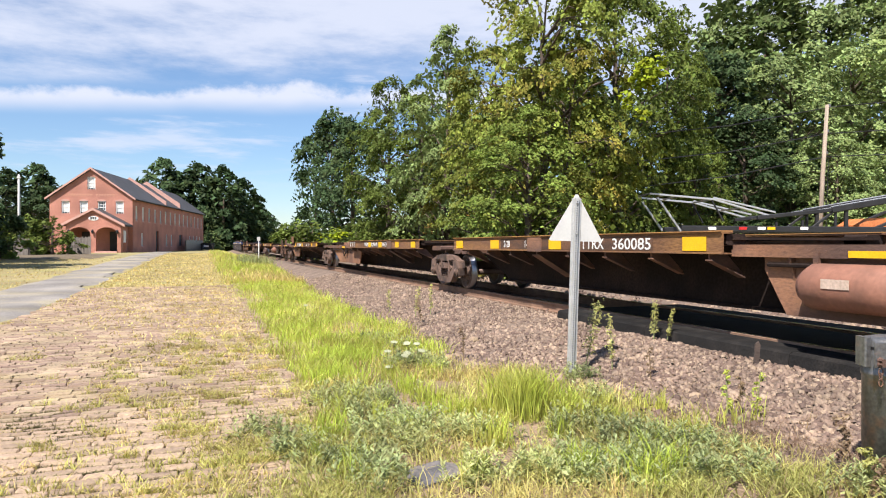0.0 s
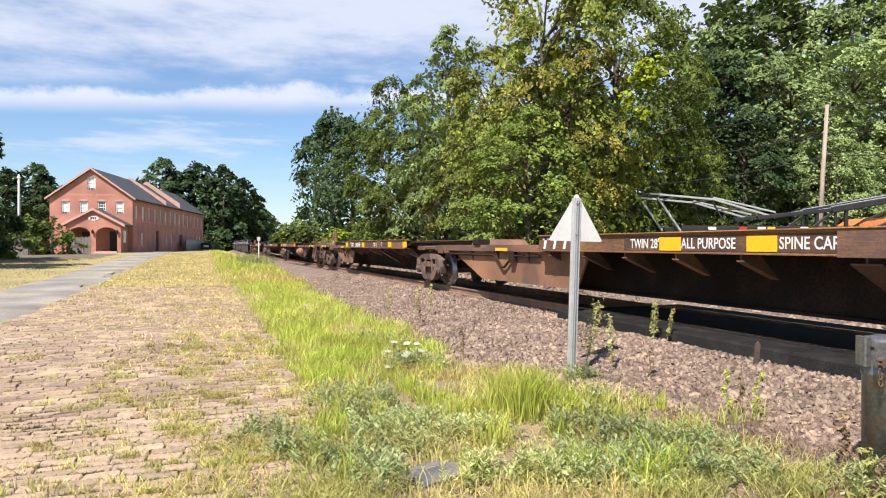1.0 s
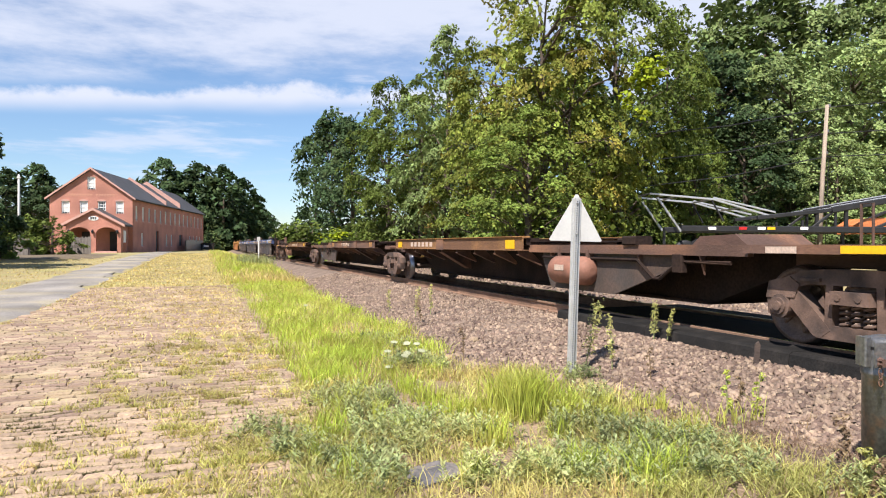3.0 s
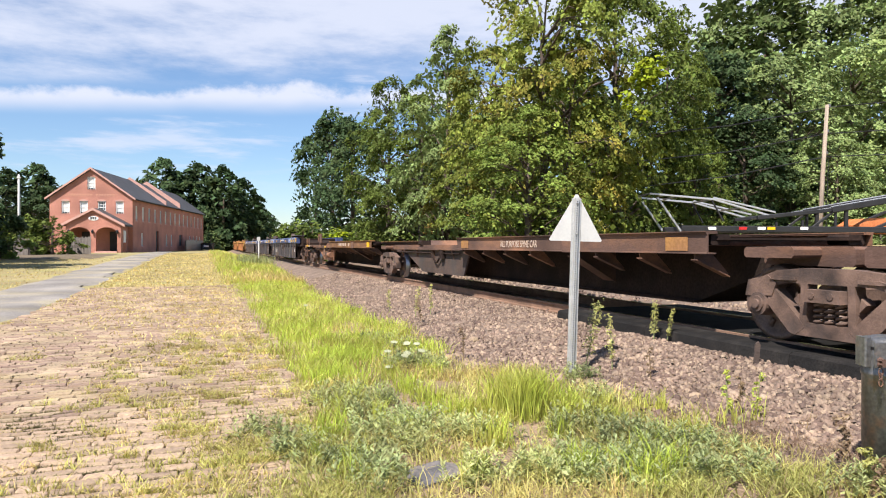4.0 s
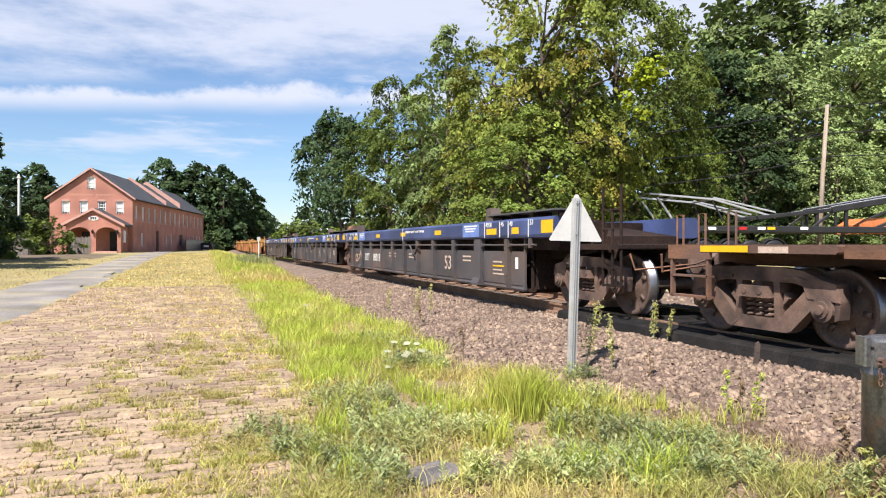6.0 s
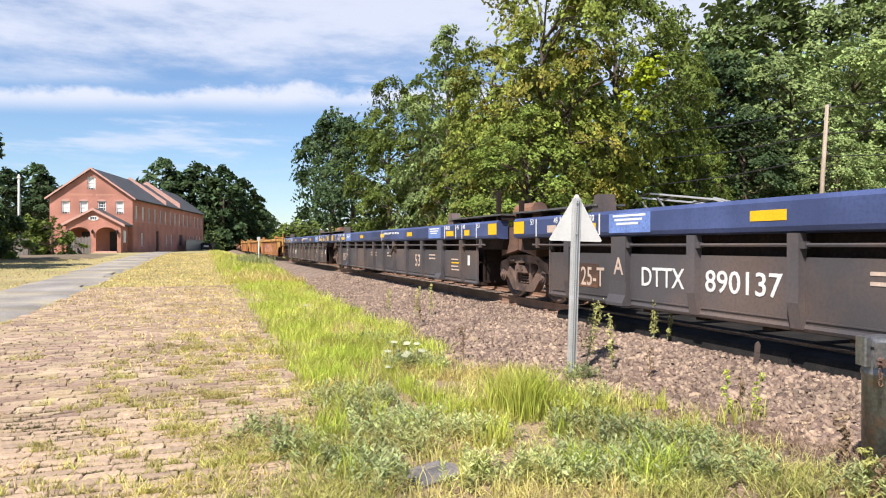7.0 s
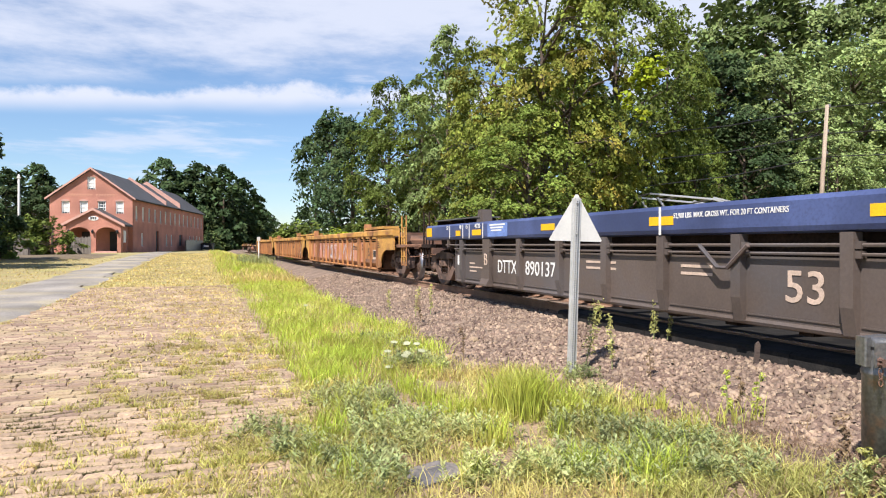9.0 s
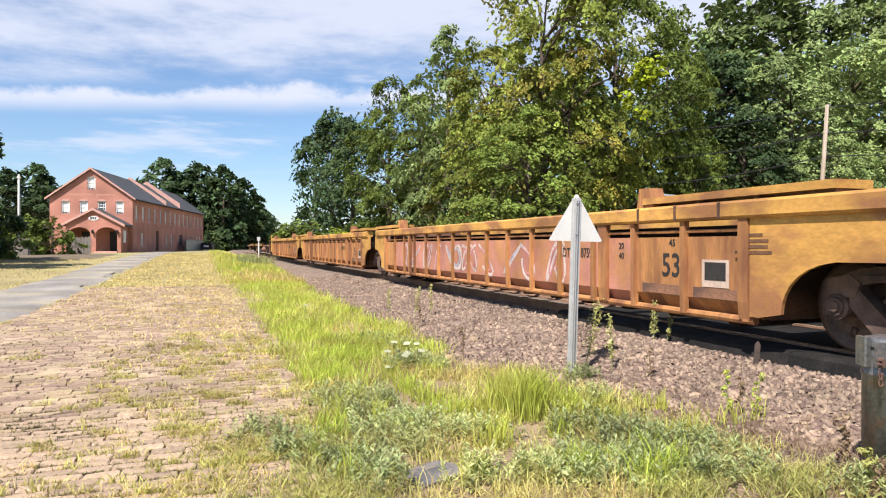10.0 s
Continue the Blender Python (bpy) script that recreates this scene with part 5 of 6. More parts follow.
        if not 110 < u0 < 140:
            lettering("DTTX", 0.25, xp - 0.003, 5.24, 0.53, M_MARK, root, 0.92)
            lettering("890137", 0.25, xp - 0.003, 4.0, 0.53, M_MARK, root, 1.06)
        lettering("53", 0.32, xp - 0.003, -3.35 if u0 < 140 else -1.88, 0.50, M_MARKTAN, root, 1.12)
        if u0 < 110:
            bar(xp, 7.0, 0.43, 0.72, 0.36, M_MARKBROWN, root, "faded_patch")
        if u0 > 140:
            bar(xp, 7.5, 0.62, 0.16, 0.22, M_MARK, root, "data_plate")
            for k, w in enumerate((0.3, 0.75, 0.4)):
                bar(xp, 6.75, 0.66 - 0.085 * k, w, 0.03, M_MARKTAN, root)
            lettering("L201-2", 0.10, xp - 0.003, -4.0, 0.44, M_MARKTAN, root)
            ring = [(xp - 0.004, -5.35 + 0.24 * math.cos(q), 0.66 + 0.24 * math.sin(q)) for q in (2 * math.pi * k / 28 for k in range(29))]
            part("round_emblem", Geo().tube(ring, 0.009, 4), M_MARKTAN, root, "thin painted ring with worn bars")
            for zz, w in ((0.74, 0.34), (0.62, 0.26), (0.50, 0.12)):
                bar(xp, -5.35 + w / 2, zz, w, 0.07, M_MARKTAN, root)
        for k in range(2):
            for y0, w in ((1.9, 0.8), (-0.3, 0.55), (-4.6, 0.5)):
                bar(xp, y0, 0.80 - 0.09 * k, w, 0.035, M_MARKTAN, root)
        for k in range(4):
            bar(xp, -6.3, 0.72 - 0.08 * k, 0.45 + 0.12 * (k % 2), 0.03, M_MARKTAN if k != 1 else M_YELLOW, root)
        bar(xp, -7.35, 0.62, 0.13, 0.22, M_MARK, root, "data_plate")
        part("brake_pipe", Geo().tube([(-1.47, -0.75, 1.07), (-1.47, -1.05, 0.82), (-1.47, -1.2, 0.82), (-1.47, -1.5, 1.07)], 0.026, 6), M_WELLGREY, root)
    else:
        lettering("53", 0.29, xp - 0.003, -6.25, 0.68, M_MARKBLACK, root, 0.9)
        lettering("DTTX", 0.15, xp - 0.003, -3.7, 0.88, M_MARKBLACK, root, 0.8)
        lettering("87598", 0.15, xp - 0.003, -4.27, 0.88, M_MARKBLACK, root, 0.75)
        lettering("20", 0.085, xp - 0.003, -5.3, 1.02, M_MARKBLACK, root)
        lettering("40", 0.085, xp - 0.003, -5.3, 0.88, M_MARKBLACK, root)
        lettering("45", 0.085, xp - 0.003, -6.4, 1.06, M_MARKBLACK, root)
        for sy in (-1, 1):
            for yy, ww in ((4.95, 0.10), (8.0 - 0.3, 0.07)):
                g = Geo().prism([(-1.36, 0.26), (-1.40, 0.26), (-1.425, 0.45), (-1.425, 1.36), (-1.34, 1.36)], "y", sy * yy - ww, sy * yy + ww)
                part("side_post", g, M_ORANGE, root, "wide orange side post")
        for k in range(3):
            part("chord_strap", Geo().box(-1.468, -1.455, -5.9 - 0.75 * k, -5.86 - 0.75 * k, 1.37, 1.55), M_MARKBROWN, root, "dark joint strap on the chord")
        for k, w in enumerate((0.26, 0.42, 0.40, 0.52)):
            bar(-1.401, -half + 1.62 + w / 2, 1.16 - 0.062 * k, w, 0.034, M_MARKBROWN, root)
        bar(xp, -7.0, 0.58, 0.44, 0.32, M_MARKTAN, root, "data_plate")
        bar(xp - 0.003, -7.05, 0.66, 0.34, 0.21, M_MARKBLACK, root, "data_plate")
        bar(xp, -5.85, 0.45, 0.8, 0.12, M_RUSTBROWN, root, "repainted_patch")
        bar(xp, -6.85, 0.45, 0.75, 0.12, M_RUSTBROWN, root, "repainted_patch")
        if marks == "sprayed":
            rs = random.Random(3)
            for k in range(10):
                y0, w, h_ = 5.9 - k * 1.0, rs.uniform(0.55, 0.95), rs.uniform(0.26, 0.34)
                a_, b_, c_ = rs.choice(((1, 2, 0.6), (2, 1, 1.2), (1, 1.5, 0.3), (1.5, 1, 2.0), (2, 3, 0.9))), rs.uniform(0, 6.28), rs.uniform(0.4, 0.75)
                for band, (grow, mat) in enumerate(((1.0, M_SPRAY), (0.72, M_SPRAYBLUE if k % 3 == 1 else M_SPRAYPINK))):
                    run = [(0, y0 - w * (0.5 + 0.5 * grow * math.sin(a_[0] * q + b_)) - 0.10 * math.sin(2 * q), 0.79 + h_ * grow * math.sin(a_[1] * q + a_[2])) for q in (2 * math.pi * c_ * i / 26 for i in range(27))]
                    st = part("spray_stroke", Geo().tube(run, 0.034 - 0.010 * band, 5), mat, root, "pale sprayed stroke")
                    st.matrix_basis = Matrix.Translation((xp - 0.002 - 0.002 * band, 0, 0)) @ Matrix.Diagonal((0.08, 1, 1, 1))
    truck(root, -half, 0.47)
    if rear != "joint":
        truck(root, half, 0.47)
    MOVING.append((root, (u0 + u1) / 2))
    return root


spine_unit(-0.5, 16.45, -1, "end", "joint", (("2-28", 4.25, 0.85), ("1-57", 3.35, 0.85), ("TTRX", 1.35, 1.15), ("360085", 0.5, 1.4)), 1, True, (-1.05, 2.4, 4.9, 6.9))
spine_unit(16.45, 34.3, 1, "joint", "joint", (("TWIN 28'", -0.86, 0.85), ("ALL PURPOSE", -1.92, 0.85), ("SPINE CAR", -3.44, 0.85)), 2, True, (-1.5, -3.0, -5.1, -6.8))
spine_unit(34.3, 50.13, 1, "joint", "brake", (("TTRX", 1.32, 1.15), ("360085", 0.39, 1.4), ("2-28", -2.55, 1.0), ("1-57", -3.5, 1.0)), 3, True, (2.2, -0.78, -3.02, -4.6, -6.3))
spine_unit(54.3, 71.1, -1, "end", "joint", None, 4)
spine_unit(71.1, 88.1, 1, "joint", "joint", (("ALL PURPOSE SPINE CAR", -1.2, 0.8),), 5, False)
spine_unit(88.1, 105.0, 1, "joint", "brake", None, 6, True, (-6.4,))
well_unit(108.6, 127.4, None, "end", "joint")
well_unit(127.4, 146.5, None)
well_unit(146.5, 164.95, None, "joint", "end")
well_unit(169.1, 188.0, None, "end", "joint", "sprayed")
well_unit(188.0, 206.8, None, "joint", "joint", "orange")
well_unit(206.8, 225.6, None, "joint", "end", "orange")
spine_unit(229.4, 246.4, -1, "end", "joint", None, 7)
spine_unit(246.4, 263.4, 1, "joint", "joint", None, 8)

# ---- fixed things beside the track ----
def spot(px, depth, lift=0.0):
    x, y = plan((px - 784) / 1200, depth)
    return x, y, ground_z(x, y) + lift


def triangle_sign():
    x, y, z = spot(1012, 7.8)
    root = tagged(new("triangular_sign"), "back of a white triangular sign on a perforated galvanised post", "sign")
    root.matrix_basis = pose(x, y, z, 0, 1.7, -YAW)
    w = 0.042
    g = Geo()
    g.prism([(-w, 0.028), (-w - 0.012, 0.028), (-w - 0.012, 0.022), (-0.026, 0.022), (-0.018, -0.014), (0.018, -0.014), (0.026, 0.022), (w + 0.012, 0.022), (w + 0.012, 0.028), (0.022, 0.028), (0.014, -0.008), (-0.014, -0.008), (-0.022, 0.028)], "z", -0.4, 2.04)
    part("post", g, M_GALV, root, "perforated galvanised channel post")
    for k in range(72):
        z_ = 0.10 + k * 0.0268
        link("punched_hole", HOLE_MESH, root, pose(0, -0.0145, z_))
    g = Geo()
    tri = [(-0.305, 1.56), (-0.29, 1.545), (0.29, 1.545), (0.305, 1.56), (0.015, 2.085), (-0.015, 2.085)]
    g.prism(tri, "y", 0.030, 0.034)
    part("plate", g, M_SIGN, root, "plain unpainted back of the plate")
    for z_ in (1.63, 1.98):
        part("bolt", Geo().lathe([(0, 0.012), (0.012, 0.012), (0.016, 0.006)], False, 8, m=pose(0, -0.014, z_, 90, 0, 0)), M_GALVDARK, root)


HOLE_MESH = Geo().box(-0.006, 0.006, -0.002, 0.0, -0.006, 0.006).mesh("punched_hole", M_HOLE)
triangle_sign()


def bollard():
    x, y, z = spot(1578, 4.35)
    root = tagged(new("steel_bollard"), "weathered grey steel bollard with rusty bolts and a chain link", "bollard")
    root.matrix_basis = pose(x, y, z, 0, 0, -YAW)
    part("pipe", Geo().lathe([(-0.3, 0.165), (0.66, 0.165), (0.672, 0.172), (0.69, 0.172), (0.70, 0.165), (0.88, 0.165), (0.905, 0.15), (0.915, 0.10)], False, 28), M_GALVDARK, root, "dark steel pipe", smooth=True)
    g = Geo()
    g.box(-0.205, -0.165, -0.06, 0.05, 0.73, 0.915, 0.008)
    g.box(-0.215, 0.21, -0.175, -0.165, 0.74, 0.90, 0.004)
    part("bracket", g, M_GALVDARK, root, "bent steel bracket")
    for z_ in (0.765, 0.79):
        part("bolt", Geo().lathe([(-0.03, 0.014), (0.0, 0.014), (0.01, 0.02), (0.022, 0.02)], True, 8, m=pose(-0.185, -0.185, z_, 0, 0, 90)), M_RUSTBROWN, root, "rusty bolt")
    part("strap", Geo().lathe([(0.84, 0.168), (0.855, 0.168)], False, 28), M_BLACKSTEEL, root)
    for k, (zz, tilt) in enumerate(((0.72, 10), (0.69, 80), (0.655, 15))):
        pts = [(0.016 * math.cos(a), 0, 0.024 * math.sin(a)) for a in (2 * math.pi * q / 14 for q in range(15))]
        part("chain_link", Geo().tube(pts, 0.004, 5), M_RUSTBROWN, root, m=pose(-0.19, -0.19, zz, 0, 0, tilt))


bollard()


def utility_pole():
    x, y, z = spot(1447, 31)
    top = 7.9
    lx, ly = (16 / 1200 * 31) * CY, -(16 / 1200 * 31) * SY
    root = tagged(new("utility_pole"), "leaning weathered wooden utility pole behind the track", "utility pole")
    root.matrix_basis = pose(x, y, 0)
    part("pole", Geo().tube([(0, 0, -0.5), (lx * 0.5, ly * 0.5, 4.5), (lx, ly, top)], [0.115, 0.10, 0.075], 12), M_POLE, root, "leaning wooden pole", smooth=True)
    for zz in (7.75, 6.6, 5.6):
        f = zz / top
        part("insulator", Geo().lathe([(0, 0.03), (0.05, 0.07), (0.16, 0.07), (0.2, 0.03)], False, 8, m=pose(lx * f + 0.12, ly * f, zz)), M_GALVDARK, root)
    part("ground_wire", Geo().tube([(lx * 0.1 + 0.35, ly * 0.1, 0.2), (lx * 0.6 + 0.3, ly * 0.6, 5.4)], 0.015, 5), M_BLACKSTEEL, root)
    ax, ay = 1.0 * CY, -1.0 * SY
    for zz, right, left in ((7.8, 9.0, 6.5), (6.6, 7.5, 5.3), (5.55, 6.2, 4.1)):
        f = zz / top
        p = Vector((lx * f + 0.12, ly * f, zz))
        for s, ze in ((1, right), (-1, left)):
            q = p + Vector((ax, ay, 0)) * (s * 9.0)
            q.z = ze
            mid = (p + q) / 2
            mid.z -= 0.18
            part("wire", Geo().tube([tuple(p), tuple(mid), tuple(q)], 0.022, 5), M_BLACKSTEEL, root, "sagging black cable")


utility_pole()


def hauler_trailer():
    """A black vehicle-carrying trailer parked beyond the track, its upper decks folded to a shallow V."""
    x, y, z = spot(1150, 28)
    root = tagged(new("car_hauler_trailer"), "black car hauler trailer with silver ramps parked beyond the track", "trailer")
    root.matrix_basis = pose(x, y, z, 0, 0, -YAW)
    S = 42.86
    X = lambda px: (px - 1150) / S
    Z = lambda py: 1.5 - z + (434 - py) / S

    def beam(nm, p, q, r, mat, y0=0.0, lab=""):
        a, b = Vector((X(p[0]), y0, Z(p[1]))), Vector((X(q[0]), y0, Z(q[1])))
        d = b - a
        m = Matrix.Translation(a) @ Matrix.Rotation(-math.atan2(d.z, d.x), 4, "Y")
        part(nm, Geo().box(0, d.length, -r, r, -r, r, r * 0.25), mat, root, lab, m)

    for y0 in (-0.0, 2.2):
        beam("frame_rail", (1205, 405), (1640, 408), 0.13, M_BLACKSTEEL, y0, "black lower frame rail")
        beam("ramp", (1150, 343), (1262, 353), 0.04, M_ALU, y0, "silver loading ramp")
        beam("ramp", (1262, 353), (1372, 385), 0.04, M_ALU, y0, "silver loading ramp")
        beam("upper_deck", (1340, 386), (1470, 372), 0.08, M_BLACKSTEEL, y0, "black upper deck rail")
        beam("upper_deck", (1470, 372), (1660, 340), 0.13, M_BLACKSTEEL, y0, "black upper deck rail")
        beam("deck_edge", (1372, 384), (1470, 369), 0.035, M_ALU, y0)
        beam("deck_edge", (1470, 367), (1660, 334), 0.035, M_ALU, y0)
        beam("deck_edge", (1262, 350), (1372, 376), 0.035, M_ALU, y0)
        beam("ramp_strut", (1163, 350), (1205, 410), 0.045, M_ALU, y0, "slanted ramp strut")
        beam("ramp_strut", (1258, 352), (1280, 392), 0.03, M_BLACKSTEEL, y0)
        beam("post", (1497, 372), (1497, 414), 0.07, M_BLACKSTEEL, y0)
        beam("post", (1478, 376), (1478, 414), 0.05, M_BLACKSTEEL, y0)
        beam("brace", (1425, 412), (1478, 372), 0.05, M_BLACKSTEEL, y0)
        beam("brace", (1530, 412), (1640, 366), 0.06, M_BLACKSTEEL, y0)
        beam("post", (1420, 390), (1420, 412), 0.05, M_BLACKSTEEL, y0)
    for a, b in ((1150, 343), (1205, 347), (1262, 353), (1315, 368), (1372, 384), (1420, 380), (1470, 371), (1560, 356)):
        part("cross_bar", Geo().box(X(a) - 0.05, X(a) + 0.05, 0, 2.2, Z(b) - 0.03, Z(b) + 0.03, 0.01), M_GALVDARK, root)
    for px in (1243, 1290, 1367):
        for y0 in (-0.05, 2.05):
            w = part("wheel", Geo().lathe([(-0.15, 0.28), (-0.14, 0.44), (-0.10, 0.48), (0.10, 0.48), (0.14, 0.44), (0.15, 0.28)], True, 22), M_BLACKSTEEL, root, "black rubber tyre", pose(X(px), y0, 0.48, 0, 0, 90), True)
            part("rim", Geo().lathe([(-0.155, 0.05), (-0.13, 0.12), (-0.10, 0.20), (-0.145, 0.27), (-0.10, 0.275)], True, 18), M_GALV, w, "silver rim")
        part("mudguard", Geo().prism([(X(px) + 0.56 * math.cos(a), 0.48 + 0.56 * math.sin(a)) for a in (math.pi * k / 8 for k in range(9))] + [(X(px) + 0.53 * math.cos(a), 0.48 + 0.53 * math.sin(a)) for a in (math.pi * (8 - k) / 8 for k in range(9))], "y", -0.22, 0.2), M_BLACKSTEEL, root)
    for px, mat in ((1258, M_WHITE), (1312, M_REDLENS), (1345, M_WHITE), (1362, M_YELLOW), (1420, M_WHITE)):
        part("reflector", Geo().box(X(px) - 0.16, X(px) + 0.16, -0.145, -0.135, Z(407), Z(402)), mat, root)
    part("pickup_body", Geo().prism([(X(1528), Z(414)), (X(1528), Z(398)), (X(1545), Z(386)), (X(1600), Z(384)), (X(1640), Z(398)), (X(1640), Z(414))], "y", 0.25, 1.9), M_ORANGEPAINT, root, "orange painted machine cover")
    for px in (1180, 1500, 1620):
        part("landing_leg", Geo().box(X(px) - 0.05, X(px) + 0.05, 0.3, 0.4, -0.02, Z(406)), M_BLACKSTEEL, root)


M_REDLENS = material("red_reflector", (0.5, 0.02, 0.02), 0.4, scale=4, fine=30)
M_ORANGEPAINT = material("orange_paint", (0.62, 0.20, 0.07), 0.5, scale=2, fine=30)
hauler_trailer()


def far_marker():
    x, y, z = spot(458, 52)
    root = tagged(new("trackside_marker"), "small white marker sign on a post beside the track", "sign")
    root.matrix_basis = pose(x, y, z, 0, 0, -5)
    part("post", Geo().box(-0.04, 0.04, -0.03, 0.03, -0.3, 2.1, 0.01), M_WHITE, root)
    part("plate", Geo().box(-0.12, 0.12, -0.05, -0.032, 1.8, 2.1, 0.005), M_SIGN, root)


far_marker()


def white_post():
    x, y, z = spot(34, 62)
    root = tagged(new("lamp_post"), "tall slim white post beside the bushes", "post")
    root.matrix_basis = pose(x, y, z)
    part("shaft", Geo().lathe([(-0.3, 0.13), (4.0, 0.11), (7.3, 0.09), (7.35, 0.05)], False, 12), M_WHITE, root, smooth=True)
    part("cap", Geo().box(-0.13, 0.13, -0.13, 0.13, 7.0, 7.15), M_WHITE, root)


white_post()


def wood_fence(px0, px1, depth, height, n, lab):
    x0, y0, z0 = spot(px0, depth)
    x1, y1, z1 = spot(px1, depth)
    root = tagged(new("wood_fence"), lab, "fence", "fences by the mill")
    ang = math.degrees(math.atan2(y1 - y0, x1 - x0))
    root.matrix_basis = pose(x0, y0, z0, 0, 0, ang)
    ln = math.hypot(x1 - x0, y1 - y0)
    r_ = random.Random(n)
    for k in range(n):
        a, b = ln * k / n, ln * (k + 0.9) / n
        t = height + r_.uniform(-0.08, 0.06)
        part("picket", Geo().prism([(a, -0.2), (b, -0.2), (b, t - 0.06), ((a + b) / 2, t), (a, t - 0.06)], "y", 0, 0.03), M_WOODGREY, root)
    for zz in (0.35, height - 0.4):
        part("rail", Geo().box(0, ln, 0.03, 0.08, zz, zz + 0.1), M_WOODGREY, root)
    for k in range(0, n + 1, 5):
        part("post", Geo().box(ln * k / n - 0.06, ln * k / n + 0.06, 0.08, 0.2, -0.3, height), M_WOODGREY, root)


wood_fence(118, 161, 66, 1.7, 16, "weathered grey picket fence beside the brick porch")
wood_fence(24, 50, 60, 1.5, 10, "short run of weathered wooden fence by the lawn")


def side_hoarding():
    """Low grey hoarding along the mill's shaded side."""
    root = tagged(new("board_fence"), "low grey board hoarding along the mill's shaded side", "fence", "fences by the mill")
    root.matrix_basis = MILL @ pose(1.3, 23.0, 0.0, 0, 0, 90)
    for k in range(26):
        part("board", Geo().box(0.5 * k, 0.5 * k + 0.485, 0, 0.035, -0.5, 1.75 + 0.03 * (k % 3)), M_GALVDARK, root)
    for zz in (0.3, 1.3):
        part("rail", Geo().box(0, 13.0, 0.035, 0.10, zz, zz + 0.1), M_WOODGREY, root)
    for k in range(6):
        part("post", Geo().box(2.55 * k, 2.55 * k + 0.12, 0.10, 0.22, -0.6, 1.7), M_WOODGREY, root)


side_hoarding()


def dumpster():
    x, y, z = spot(367, 116)
    root = tagged(new("dumpster"), "dark green steel dumpster at the mill's far corner", "dumpster")
    root.matrix_basis = pose(x, y, z, 0, 0, MILL_TURN)
    part("bin", Geo().prism([(-0.8, 0.15), (0.8, 0.15), (0.95, 1.2), (-0.95, 1.0)], "x", -1.0, 1.0), M_DARK, root)
    part("lid", Geo().box(-1.02, 1.02, -0.97, 0.97, 1.16, 1.22), M_BLACKSTEEL, root)
    for k in (-0.8, 0.8):
        part("skid", Geo().box(k - 0.08, k + 0.08, -0.7, 0.7, -0.05, 0.16), M_BLACKSTEEL, root)
    part("label", Geo().box(-0.4, 0.4, -0.93, -0.915, 0.55, 0.85), M_WHITE, root)


dumpster()

x, y, z = spot(1338, 7.2)
stake = Geo().prism([(-0.025, -0.1), (0.025, -0.1), (0.03, 0.2), (0.01, 0.24), (-0.02, 0.21)], "y", -0.015, 0.015)
tagged(link("wooden_stake", stake.mesh("wooden_stake", M_TIE), None, pose(x, y, z, 0, 4, -YAW)), "short dark weathered wooden stake in the ballast", "stake")
x, y, z = spot(1490, 4.5)
scrap = Geo().prism([(-0.17, -0.03), (0.1, -0.05), (0.19, 0.0), (0.13, 0.06), (-0.1, 0.05)], "z", 0, 0.035)
tagged(link("rubber_scrap", scrap.mesh("rubber_scrap", M_BLACKSTEEL), None, pose(x, y, z, 4, 6, 10)), "black rubber scrap lying beside the bollard", "scrap")

# ---- grass, weeds, stones and setts ----
def gz_many(xy):
    return np.array([ground_z(a, b) for a, b in xy])


def field(rs, n, x0, x1, y0, y1, keep):
    """Random places in a stretch of the plan, thinned by keep(x, y) in 0..1; nearer to the south more densely."""
    u = rs.uniform(0, 1, n)
    y = y0 + (y1 - y0) * u ** 1.9
    x = rs.uniform(x0, x1, n)
    k = np.array([keep(a, b) for a, b in zip(x, y)]) > rs.uniform(0, 1, n)
    return np.stack([x[k], y[k]], axis=1)


def blades(rs, xy, height, width, lean, name, mat, parent_label, category, base_lift=-0.01):
    n = len(xy)
    z = gz_many(xy) + base_lift
    h = height * rs.uniform(0.55, 1.25, n)
    a = rs.uniform(0, 2 * math.pi, n)
    d = np.stack([np.cos(a), np.sin(a), np.zeros(n)], axis=1)
    b = rs.uniform(0, 2 * math.pi, n)
    side = np.stack([np.cos(b), np.sin(b), np.zeros(n)], axis=1) * (width * rs.uniform(0.6, 1.3, n))[:, None]
    p0 = np.column_stack([xy, z])
    ln = (lean * rs.uniform(0.2, 1.5, n) * h)[:, None]
    up = np.array([0, 0, 1.0])
    p1 = p0 + d * ln * 0.35 + up * (h * 0.6)[:, None]
    p2 = p0 + d * ln + up * (h * rs.uniform(0.85, 1.0, n))[:, None]
    v = np.stack([p0 - side, p0 + side, p1 + side * 0.8, p1 - side * 0.8, p2 + side * 0.15, p2 - side * 0.15], axis=1).reshape(-1, 3)
    base = (np.arange(n) * 6)[:, None]
    loops = (base + np.array([0, 1, 2, 3, 3, 2, 4, 5])).ravel()
    ob = link(name, fast_mesh(name, v, loops, 4, mat))
    return tagged(ob, parent_label, category, kind="stuff")


def tufts(rs, centres, per, spread):
    c = np.repeat(centres, per, axis=0)
    return c + rs.normal(size=c.shape) * spread


def patch(x, y, s, k=0):
    return 0.5 + 0.5 * noise.noise((x * s, y * s, 17 + k)) * 1.6


def blade_mat(name, c, tint):
    return material(name, c, 0.55, scale=0.8, fine=6, island=0.4, tint=tint, tint_amount=0.75, tint_scale=0.9, tint_lo=0.42, tint_hi=0.62, bump=0, translucent=0.35, spec=0.35)


